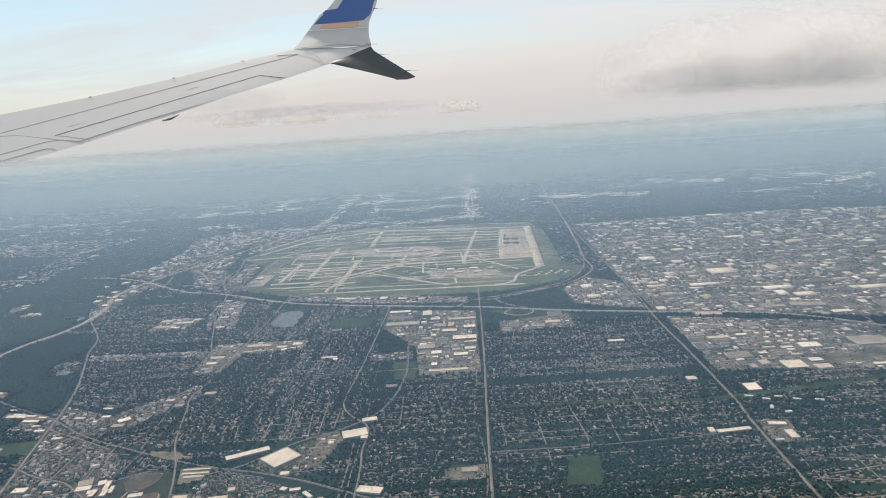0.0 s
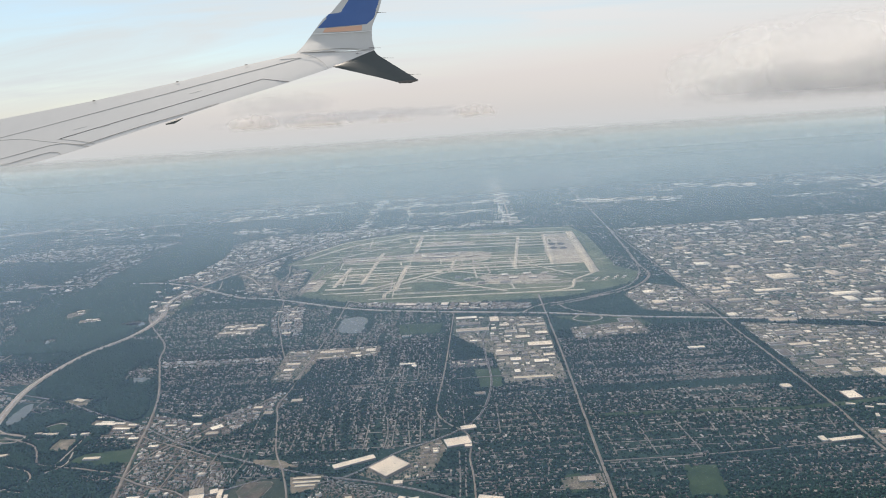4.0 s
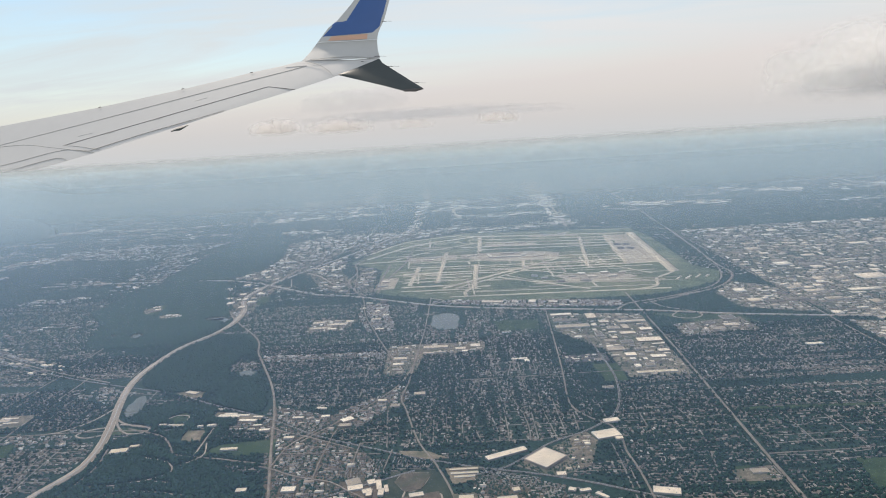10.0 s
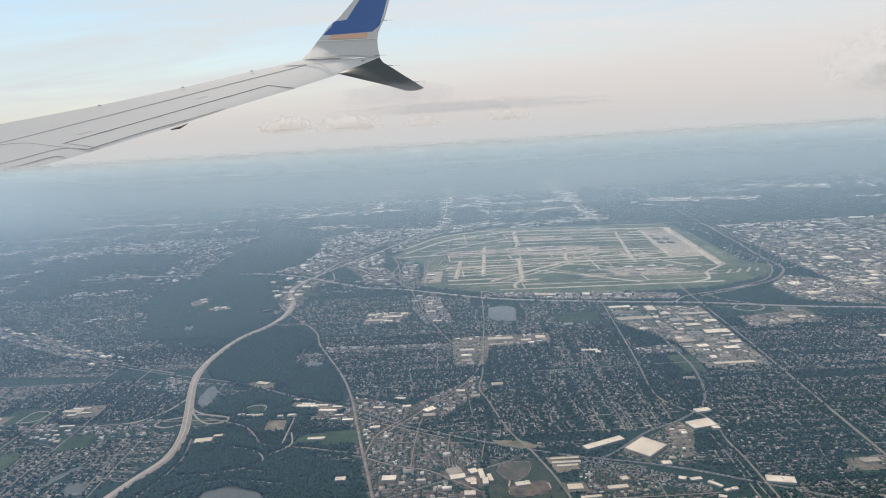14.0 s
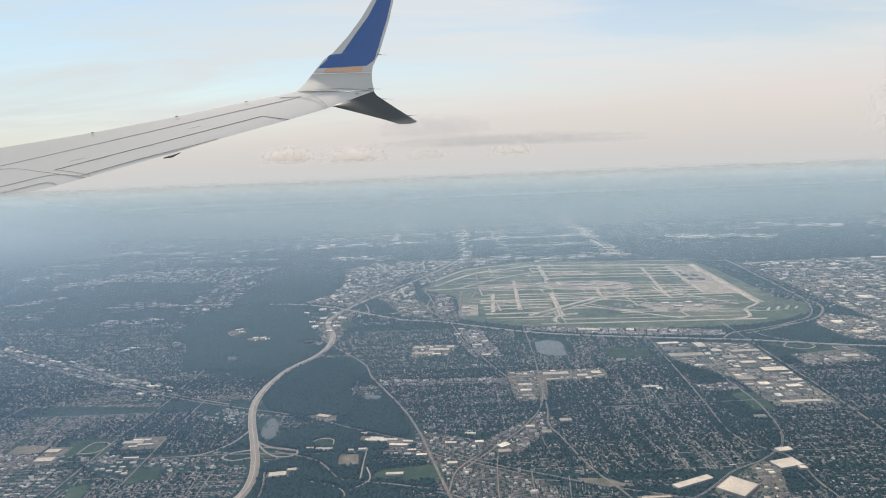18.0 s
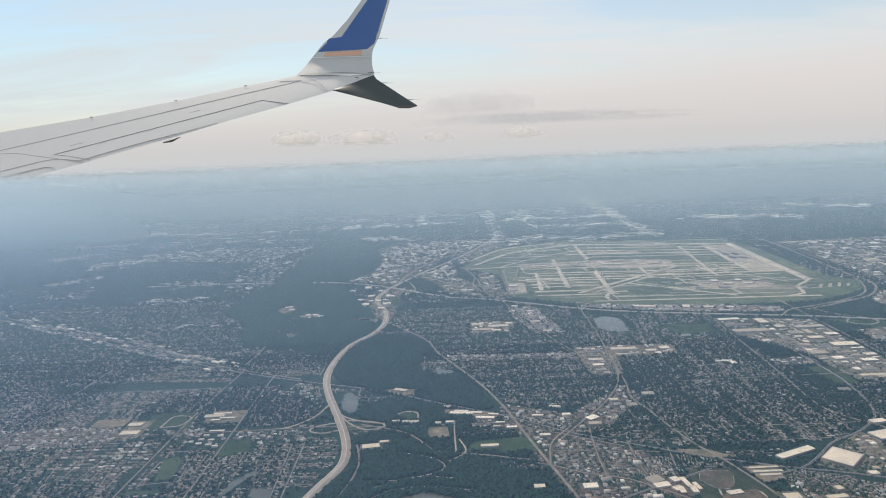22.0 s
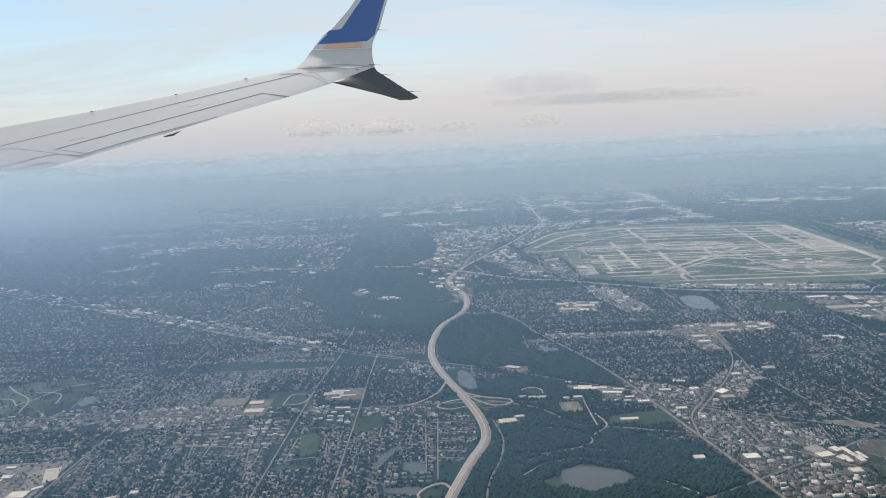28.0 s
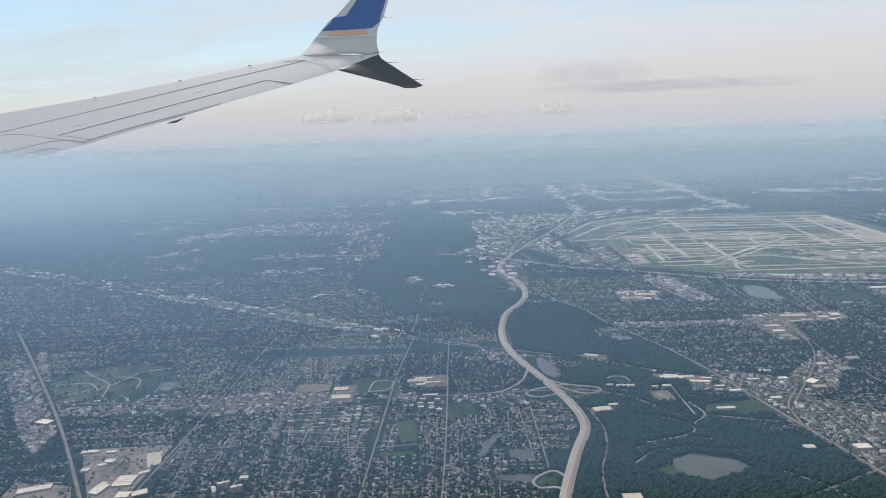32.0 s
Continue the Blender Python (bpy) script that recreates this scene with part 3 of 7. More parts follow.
add_pavement(25, "taxiway", 0.9, [(-43.56, 153.78), (-34.68, 168.5), (-21.42, 174.66)])
add_pavement(26, "runway", 2.3, [(17.36, 164.44), (15.17, 123.67)])
add_pavement(27, "taxiway", 1.6, [(11.18, 162.52), (9.03, 131.59)])
add_pavement(28, "taxiway", 0.9, [(-44.35, 145.53), (-25.43, 146.55), (-13.84, 145.33), (-2.62, 142.91), (11.1, 141.22)])
add_pavement(29, "taxiway", 0.8, [(-30.73, 142.69), (-13.23, 141.93), (11.1, 138.97)])
add_pavement(30, "taxiway", 0.8, [(6.39, 112.9), (9.45, 114.2), (10.78, 119.17), (13.36, 121.7), (15.56, 124.3)])
add_pavement(31, "taxiway", 0.9, [(-21.89, 113.85), (-22.12, 117.1), (-20.4, 119.94), (-17.68, 120.51)])
add_pavement(32, "taxiway", 0.7, [(-11.48, 131.97), (1.64, 123.1)])
add_pavement(33, "taxiway", 0.7, [(-7.82, 120.35), (8.3, 119.64)])
add_pavement(34, "taxiway", 0.6, [(2.6, 135.79), (11.16, 122.88)])
add_pavement(35, "taxiway", 0.6, [(-37.03, 146.78), (-27.69, 156.25), (-18.43, 162.36)])
lay = np.random.default_rng(21)
for k in range(200):
    along = k % 5 != 0
    x, y, n = lay.uniform(-36, 14), lay.uniform(117, 178), lay.uniform(3, 13)
    slope = -0.22 if y > 165 else -0.04
    pts = [(x - n / 2, y - slope * n / 2), (x + n / 2, y + slope * n / 2)] if along else [(x, y - n * 0.4), (x - 0.3, y + n * 0.4)]
    line = curve_through(pts, 1.5)
    if not (np.isin(code_at(line[:, 0], line[:, 1]), (FIELD, PAVED))).all():
        continue
    wide = lay.uniform(0.14, 0.42)
    mark_line(line, wide / 2, PAVED)
    tagged(new("taxiway", strip_mesh("taxiway", line, -wide / 2, wide / 2, 0.024 + 0.00005 * k, M_CONCRETE if k % 3 else M_MOTORWAY, 0.02)), "narrow worn concrete taxiway across dry grass", "taxiway", kind="structure")

def add_apron(k, pts):
    tagged(new("apron", slab_mesh("apron", pts, 0.0225 + 0.0002 * k, M_APRON, 0.02)), "broad pale concrete apron of the airport", "apron", kind="structure")


add_apron(0, [(10.72, 163.34), (17.27, 162.75), (15.13, 131.75), (8.65, 131.58), (9.03, 146.33), (11.9, 154.95)])
add_apron(1, [(-22.33, 149.68), (-7.57, 149.25), (-2.03, 146.01), (-2.45, 140.42), (-11.4, 139.75), (-16.03, 140.49), (-22.41, 145.44)])
add_apron(2, [(-33.34, 148.55), (-23.25, 149.65), (-23.35, 144.57), (-33.46, 143.47)])
add_apron(3, [(-5.91, 125.12), (5.43, 124.85), (8.29, 121.93), (5.82, 119.24), (-3.11, 119.22)])
add_apron(4, [(-37.42, 130.57), (-34.29, 130.63), (-34.67, 121.96), (-38.55, 121.9)])
add_apron(5, [(-16.62, 160.74), (-5.59, 159.09), (-4.7, 156.09), (-16.68, 157.4)])
add_apron(6, [(-5.85, 169.42), (5.6, 167.34), (5.22, 164.48), (-6.06, 166.42)])
for x, y in ((11.41, 151.11), (13.29, 150.58), (11.2, 146.83), (13.09, 146.29)):
    c = [(x + 0.8 * math.cos(a), y + 1.3 * math.sin(a)) for a in np.linspace(0, 2 * math.pi, 17)[:-1]]
    tagged(new("holding_pad", slab_mesh("holding_pad", c, 0.066, M_ASPHALT, 0.01)), "dark rounded holding pad on the pale apron", "pad", kind="structure")

# ---- roads and railways ----

def add_road(k, name, label, wide, z, mat, pts):
    wide *= 0.94 if name != "road" else 0.64
    line = curve_through(pts, 0.8)
    mark_line(line, wide / 2 + (0.09 if name == "road" else 0.08), PAVED)
    z = z + 0.0007 * k
    ob = tagged(new(name, strip_mesh(name, line, -wide / 2, wide / 2, z, mat, z)), label, "road", kind="structure")
    if name != "road":
        for lo, hi, m, nm in ((-0.03, 0.03, M_STEEL, "median_barrier"),):
            part(nm, strip_mesh(nm, line, lo, hi, z + 0.03, m, 0.03), None, ob, "grey barrier between the carriageways")
        for lo in (-wide * 0.47, wide * 0.45):
            part("shoulder_line", strip_mesh("shoulder_line", line, lo, lo + 0.02, z + 0.005, M_WHITE_ROOF, 0.005), None, ob, "painted white edge line")


add_road(0, "motorway", "broad pale concrete motorway winding through dark woods", 0.92, 0.10, M_MOTORWAY, [(-64.97, 37.86), (-62.25, 48.36), (-60.14, 55.19), (-58.7, 58.96), (-58.42, 61.72), (-59.03, 65.59), (-60.52, 70.91), (-62.09, 76.1), (-63.12, 80.63), (-63.42, 85.12), (-62.95, 90.47), (-61.85, 95.35), (-59.37, 100.49), (-58.28, 105.51), (-58.51, 112.07), (-60.3, 118.43), (-60.7, 123.03), (-59.41, 128.91)])
add_road(34, "motorway", "pale motorway running on past the interchange", 0.5, 0.10, M_MOTORWAY, [(-59.41, 128.91), (-56.45, 136.13), (-52.51, 145.14), (-45.07, 160.81), (-39.07, 176.07), (-35.68, 186.37), (-32.21, 197.71)])
add_road(1, "toll_road", "pale straight toll road along the airfield", 0.62, 0.085, M_MOTORWAY, [(-108, 140.2), (-90.86, 139.68), (-82.19, 138.72), (-69.9, 136.87), (-61.11, 132.15), (-54.04, 126.03), (-48.06, 120.9), (-42.32, 118.63), (-36.95, 115.48), (-27.68, 109.63), (-19.1, 106.3), (-10.8, 104.04), (-3.11, 102.05), (4.46, 100.07), (14.93, 96.27), (26.53, 93.11), (42.34, 88.73), (52.54, 81.11), (63.79, 72.7)])
add_road(2, "road", "straight pale suburban road", 0.38, 0.06, M_ROAD, [(3.42, 111.24), (3.21, 100.58), (2.8, 82.44), (2.31, 68.74), (1.91, 56.62), (1.59, 44.59)])
add_road(3, "road", "pale suburban road with a bend", 0.28, 0.052, M_ROAD, [(-10.32, 104.76), (-11.39, 85.02), (-11.96, 76.62), (-12.5, 70.43), (-12.33, 67.55), (-11.19, 65.21), (-9.64, 63.33), (-9.17, 60.89), (-9.39, 58.15), (-9.13, 53.79), (-9.2, 44.8)])
add_road(4, "road", "slanting pale road towards the airport", 0.30, 0.054, M_ROAD, [(-42.8, 135.63), (-41.66, 122.72), (-39.43, 116.4), (-37.75, 105.71), (-35.28, 96.6), (-33.46, 90.17), (-30.19, 80.27)])
add_road(5, "road", "straight road past a pond and shops", 0.27, 0.056, M_ROAD, [(-27.87, 114.2), (-28.32, 96.75), (-28.9, 87.15), (-29.39, 77.55), (-29.98, 72.53), (-29.28, 69.32), (-27.69, 61.94), (-25.93, 57.28), (-24.37, 51.64), (-23.13, 44.02)])
add_road(6, "road", "pale road along the river into town", 0.40, 0.058, M_ROAD, [(-65.76, 128.5), (-62.69, 117.62), (-59.09, 108.39), (-52.22, 96.9), (-50.3, 90.49), (-48.4, 85.74), (-45.28, 77.7), (-43.4, 71.13), (-42.22, 65.52), (-40.95, 59.6), (-39.83, 54.57), (-37.84, 45.01)])
add_road(7, "road", "long diagonal shopping road through the suburbs", 0.36, 0.05, M_ROAD, [(-184.07, 156.88), (-155.94, 139.11), (-138.68, 128.8), (-114.39, 112.94), (-98.14, 102.35), (-84.39, 92.62), (-75.15, 86.72), (-66.38, 82.18)])
add_road(8, "road", "straight pale road through works and suburbs", 0.38, 0.06, M_ROAD, [(27.92, 182.48), (26.98, 162.3), (26.82, 109.93), (26.19, 89.06), (26.31, 79.76), (26.22, 64.87), (25.8, 58.57), (25.37, 44.07)])
add_road(9, "road", "straight pale road between works", 0.38, 0.06, M_ROAD, [(59.25, 149.7), (55.96, 113.92), (52.6, 93.72), (50.11, 77.24), (48.7, 61.29)])
add_road(10, "road", "broad asphalt road past a shopping centre", 0.44, 0.06, M_ROAD, [(-128.07, 95.27), (-118.29, 81.79), (-108.15, 67.54), (-102.35, 58.87), (-97.39, 51.06), (-92.95, 44.29)])
add_road(11, "road", "straight pale suburban street", 0.26, 0.05, M_ROAD, [(-94.15, 44.31), (-93.12, 59.9), (-91.51, 88.47)])
add_road(12, "road", "long straight street between homes", 0.24, 0.05, M_ROAD, [(-77.03, 43.85), (-76.04, 63.11), (-75.39, 74.45), (-74.07, 86.53)])
add_road(26, "road", "straight tan avenue between homes and schools", 0.24, 0.05, M_ROAD, [(-71.1, 43.65), (-70.64, 52.9), (-70.33, 63.28), (-70.09, 76.45), (-69.87, 84.18)])
add_road(13, "road", "diagonal shopping road into the old town", 0.28, 0.052, M_ROAD, [(-28.68, 88.41), (-29.85, 78.46), (-32.66, 72.04), (-36.4, 66.67), (-38.96, 63.14)])
add_road(14, "road", "street with shops east of the motorway", 0.24, 0.05, M_ROAD, [(-112.38, 69.72), (-89.99, 68.15), (-77.78, 67.7), (-69.23, 67.82), (-62.01, 68), (-57.84, 67.78), (-53.18, 67.38), (-43.03, 67.36)])
add_road(15, "road", "pale suburban cross street", 0.26, 0.046, M_ROAD, [(-49.73, 87.8), (-42.29, 86.95), (-30.05, 86.6)])
add_road(16, "road", "pale suburban cross street", 0.2, 0.046, M_ROAD, [(2.11, 56.33), (13.41, 56.58), (25.41, 57.6)])
add_road(17, "road", "pale suburban cross street", 0.2, 0.046, M_ROAD, [(-29.32, 76.64), (-11.86, 76.99), (2.51, 77.34)])
add_road(18, "road", "winding river road through the preserve", 0.3, 0.046, M_ROAD, [(-57.73, 68.24), (-54.79, 66.84), (-52.96, 65.63), (-51.7, 63.78), (-50.63, 61.93), (-48.86, 61.27), (-45.86, 60.52), (-43.7, 59.78), (-41.15, 59.04)])
add_road(19, "road", "frontage road beside the motorway", 0.3, 0.05, M_ROAD, [(-59.41, 46.16), (-58.85, 51.73), (-57.47, 56.35), (-57.07, 60.05), (-57.69, 63.74)])
add_road(20, "road", "pale perimeter road round the airfield", 0.5, 0.06, M_ROAD, [(5.43, 105.44), (11.58, 108.23), (17.37, 111.8), (20.91, 116.92), (23.17, 124.3), (22.83, 129.31), (20.65, 136.27)])
add_road(21, "road", "pale ramp road beside the airfield", 0.45, 0.06, M_ROAD, [(-39.2, 117.98), (-41.84, 122.89), (-43.68, 129.87), (-43.12, 137.33), (-44.35, 145.53), (-41.9, 151.72)])
add_road(22, "road", "pale service road inside the airport", 0.5, 0.06, M_ROAD, [(-33.02, 161.94), (-33.78, 145.58), (-36.13, 130.59), (-37.32, 119.31)])
add_road(23, "road", "far straight pale avenue between works", 0.9, 0.05, M_MOTORWAY, [(4.9, 178.2), (6.4, 215.0), (7.8, 292.0)])
add_road(35, "road", "pale airport approach road from the interchange", 0.8, 0.06, M_ROAD, [(-58.48, 129.37), (-57.09, 137.81), (-54.74, 147.27), (-50.04, 158.55), (-44.45, 165.16), (-38.39, 172.33), (-35.0, 178.2)])
add_road(36, "road", "pale road along the far rim of the airfield", 0.8, 0.06, M_ROAD, [(-38.39, 172.33), (-30.11, 177.9), (-16.8, 181.73), (1.05, 178.41), (15.91, 173.47), (27.0, 166.8)])
add_road(37, "road", "pale road beside the airfield's railway", 0.7, 0.06, M_ROAD, [(27.0, 166.8), (25.28, 143.45), (23.9, 128.0), (23.6, 119.1), (18.9, 111.6), (11.94, 107.4), (4.51, 104.02)])
add_road(38, "road", "pale lane between airport parking lots", 0.6, 0.055, M_ROAD, [(-37.0, 142.66), (-37.9, 120.37)])
add_road(39, "road", "pale lane from a forest campus to the suburbs", 0.32, 0.05, M_ROAD, [(-73.09, 114.29), (-73.76, 103.68), (-74.12, 92.83), (-74.57, 88.24)])
add_road(24, "road", "far straight pale road", 0.6, 0.05, M_ROAD, [(-35.2, 178.0), (-34.0, 215.0), (-32.7, 282.0)])
add_road(25, "road", "far straight pale road", 0.7, 0.05, M_ROAD, [(27.92, 182.48), (30.92, 239.3), (33.58, 285.2)])

add_road(27, "road", "straight tan street of the old town", 0.2, 0.05, M_ROAD, [(-35.86, 65.2), (-36.08, 64), (-36.37, 59.45), (-36.46, 55.63)])
add_road(28, "road", "straight tan street of the old town", 0.2, 0.05, M_ROAD, [(-33.15, 62.27), (-33.33, 58.45), (-33.19, 55.84)])
add_road(29, "road", "straight tan street of the old town", 0.18, 0.05, M_ROAD, [(-30.02, 60.62), (-30.47, 57.08)])
add_road(30, "road", "tan street at the foot of the old town", 0.26, 0.05, M_ROAD, [(-41.74, 58.67), (-40.23, 57.93), (-38.25, 56.64), (-34.83, 55.27), (-33.32, 53.88), (-30.76, 51.64)])
add_road(31, "road", "broad tan street through the old town", 0.26, 0.05, M_ROAD, [(-40.71, 57.83), (-40.03, 62.11), (-38.64, 64.43), (-37.76, 65.55)])
add_road(32, "road", "tan cross street of the old town", 0.18, 0.05, M_ROAD, [(-40.16, 60.9), (-39.11, 60.73), (-34.25, 60.4), (-30.9, 59.78)])
add_road(33, "road", "tan street along the railway in town", 0.26, 0.05, M_ROAD, [(-43.04, 66.99), (-40.99, 65.53), (-38.09, 63.88), (-33.66, 61.15)])

def add_path(k, pts):
    line = curve_through(pts, 0.4)
    mark_line(line, 0.22, PAVED)
    tagged(new("path", strip_mesh("path", line, -0.075, 0.075, 0.03 + 0.0004 * k, M_MOTORWAY, 0.03)), "narrow pale gravel path winding through grass and trees", "path", kind="structure")


add_path(0, [(-109.14, 71.91), (-105.89, 74.01), (-103.89, 77.7), (-100.25, 78.89)])
add_path(1, [(-105.18, 70.97), (-106.22, 74.54), (-109.25, 77.22), (-110.91, 78.99)])
add_path(2, [(-102.39, 72.71), (-103.47, 75.75), (-106.62, 76.67)])
add_path(3, [(-112.08, 74.59), (-108.51, 74.92), (-106.5, 72.77)])
add_path(4, [(-53.83, 61.86), (-50.59, 60.36), (-49.7, 58.31), (-52.57, 56.85), (-56.34, 56.52)])
add_path(5, [(-56.08, 53.18), (-53.95, 55.01), (-50.73, 55.35), (-46.98, 54.39)])
add_path(6, [(-48.22, 64.04), (-47.73, 61.45), (-49.29, 59.61)])
add_path(7, [(-46.1, 51.58), (-43.88, 49.14), (-42.43, 45.95)])
add_path(9, [(-74.29, 94.49), (-78.85, 93.64)])

add_path(10, [(-55.34, 55.58), (-54.01, 56.12), (-52.67, 56.94), (-51.25, 57.12), (-48.9, 56.63)])
add_path(11, [(-54.59, 70.13), (-53.63, 71.04), (-52.33, 70.67), (-52.19, 69.21)])
add_path(12, [(-48.56, 68.18), (-48.64, 65.7), (-48.57, 61.45)])
add_path(14, [(-29.3, 54.7), (-28.8, 55.9), (-27.1, 56.1), (-26.5, 55.6), (-27.2, 53.6), (-28.3, 53.2), (-29.3, 54.7)])
add_path(15, [(-28.5, 52.1), (-25.8, 52.8), (-25.5, 51.4), (-27.0, 50.8), (-28.5, 51.0), (-28.5, 52.1)])
add_path(16, [(-27.7, 55.9), (-28.25, 54.58), (-28.4, 53.22), (-28.48, 51.9), (-27.2, 51.0)])
add_path(17, [(-28.25, 54.58), (-26.9, 54.7)])
add_path(18, [(-28.4, 51.9), (-25.7, 52.0)])
add_path(13, [(-78.07, 69.52), (-76.22, 69.85), (-75.77, 71.83), (-77.59, 72.22), (-78.07, 69.52)])


def add_ramp(k, pts):
    line = curve_through(pts, 0.4)
    mark_line(line, 0.3, PAVED)
    tagged(new("ramp", strip_mesh("ramp", line, -0.11, 0.11, 0.045 + 0.0006 * k, M_MOTORWAY, 0.045)), "curving pale motorway ramp", "road", kind="structure")


add_ramp(0, [(-60.59, 71.55), (-58.92, 68.61), (-57.3, 67.04), (-55.71, 67.21), (-55.5, 68.13), (-56.87, 68.87), (-59.17, 69.44)])
add_ramp(1, [(-61.34, 73.83), (-59.97, 70.72), (-57.79, 69.06), (-55.49, 68.31)])
add_ramp(2, [(-61.7, 74.01), (-62.74, 70.75), (-64.77, 68.4), (-67.11, 67.79)])
add_ramp(3, [(-59.44, 67.25), (-61.41, 66.53), (-62.69, 67.28), (-62, 68.28), (-60.22, 68.9)])
add_ramp(4, [(-61.92, 49.56), (-62.55, 50.22), (-63.68, 50.15), (-64.11, 51), (-63.42, 52), (-62.28, 52.54), (-61.48, 51.41)])
add_ramp(5, [(7.93, 98.88), (6.58, 96.69), (8.71, 95.28), (10.65, 96.58), (9.67, 98.9), (6.97, 101.54), (5.81, 104.2)])
add_ramp(6, [(-0.34, 101.4), (2.55, 104.66), (7.35, 106.36), (15.06, 109.18)])
add_ramp(7, [(-27.86, 109.8), (-25.76, 112.12), (-28.15, 114.02)])
add_ramp(8, [(-56.19, 130.32), (-57.69, 126), (-54.38, 127.07), (-55.59, 134.6)])
add_ramp(9, [(-61.6, 133.68), (-59.71, 130.8), (-59.51, 125.98)])
add_ramp(10, [(-53.6, 139.73), (-50.1, 135.52), (-46.64, 128.71)])

def add_railway(label, pts):
    line = curve_through(pts, 0.8)
    mark_line(line, 0.18, PAVED)
    bed = tagged(new("railway", strip_mesh("railway", line, -0.13, 0.13, 0.05, M_RAIL, 0.05)), label, "railway", kind="structure")
    for o in (-0.1, 0.06):
        for g in (0.0, 0.024):
            part("rail", strip_mesh("rail", line, o + g, o + g + 0.006, 0.056, M_STEEL, 0.006), None, bed, "thin steel rail")


add_railway("railway cutting diagonally through town", [(-157.97, 138.25), (-114.05, 111.43), (-98.12, 101.15), (-84.35, 91.65), (-74.65, 85.65), (-66.13, 81.46), (-56.76, 77.43), (-50.38, 73.22), (-43.55, 69.01), (-37.79, 64.44), (-32.31, 61.25), (-26.78, 58.4), (-22.17, 56.44), (-17.72, 55), (-13.64, 53.27), (-9.93, 51.23), (-2.47, 47)])
add_railway("curving freight railway beside the works", [(-4.16, 101.32), (-6.53, 91.42), (-6.58, 84.17), (-6.45, 74.99), (-8.25, 66.61), (-11.7, 62.69), (-15.51, 60.45), (-18.07, 58.02), (-20.33, 56.15), (-23.94, 54.84)])
add_railway("straight freight railway through the preserve", [(-27.78, 56.53), (-39.44, 50.64), (-47.18, 46.91), (-54.88, 43.27)])

# ---- paved yards ----

def add_yard(k, label, mat, pts):
    mark_area(pts, WORKS, FREE)
    tagged(new("yard", slab_mesh("yard", pts, 0.018 + 0.001 * k, mat, 0.016)), label, "yard", kind="structure")


add_yard(0, "grey works yard beside the railway", M_LOT, [(-19.25, 56.52), (-12.18, 62.5), (-11.42, 60.24), (-12.83, 55.91), (-15.97, 54.24)])
add_yard(1, "pale tan paved shopping centre grounds", M_ROAD, [(-101.34, 59.21), (-93.68, 59.55), (-94.24, 48.02), (-95.83, 49.17)])
add_yard(2, "dark parking lot of a shopping centre", M_LOT, [(-97.83, 56.75), (-96.01, 56.7), (-95.58, 54.31), (-97.59, 54.37)])
add_yard(3, "pale parking lot beside shops", M_ROAD, [(-103.89, 53.97), (-99.11, 53.12), (-96.96, 48.65), (-103.74, 48.25)])
add_yard(4, "dark parking lot beside the railway", M_ASPHALT, [(-11.03, 82.85), (-5.82, 83.27), (-5.83, 80.52), (-11.05, 80.11)])
add_yard(5, "grey yards of the works quarter", M_WORKSLAND, [(-10.45, 101.55), (2.53, 99.14), (2.12, 75.02), (-4.89, 74.99), (-5.62, 84.19), (-10.54, 93.15)])
add_yard(6, "pale mall parking lot", M_LOT, [(26.19, 59.54), (29.01, 59.11), (28.47, 54.8), (26.04, 55.24)])
add_yard(9, "asphalt lot of an office beside the motorway", M_LOT, [(-57.4, 64.11), (-54.39, 64.81), (-54.27, 62.6), (-57.29, 61.9)])
add_yard(10, "grey school lot", M_LOT, [(-1.95, 53.9), (1.41, 54.43), (1.41, 51.94), (-2.05, 52.18)])
add_yard(11, "paved yard by the toll road", M_LOT, [(5.42, 92.97), (15.14, 94.83), (15.56, 88.99), (5.43, 88.34)])
add_yard(12, "paved yard of far works", M_LOT, [(-45.69, 98.28), (-40.09, 98.69), (-38.08, 103.85), (-45.49, 104.84)])
add_yard(13, "paved shop yards by the pond road", M_LOT, [(-32.79, 90.53), (-20.11, 90.13), (-20.36, 86.35), (-28.17, 85.72), (-28.88, 79.38), (-32.68, 79.34)])
add_yard(14, "bare brown plot", M_YARD, [(-81.64, 71.39), (-79.27, 71.35), (-79.45, 67.18), (-81.82, 67.23)])
add_yard(15, "broad half-paved works land", M_WORKSLAND, [(27.55, 90.91), (51.15, 83.78), (49.1, 69.07), (27.23, 71.27)])
add_yard(16, "vast half-paved works land west of the airfield", M_WORKSLAND, [(27.1, 93.4), (54.9, 85.0), (111.51, 84.14), (117.18, 160.33), (70.52, 165.79), (27.5, 164.12), (27.1, 122.37)])

# town centres and shopping strips, filled below with closely set flat-roofed buildings

def add_lot(k, label, mat, pts):
    """A paved lot cut out of trees."""
    mark_area(pts, PAVED)
    tagged(new("parking_lot", slab_mesh("parking_lot", pts, 0.05 + 0.001 * k, mat, 0.05)), label, "parking lot", kind="structure")


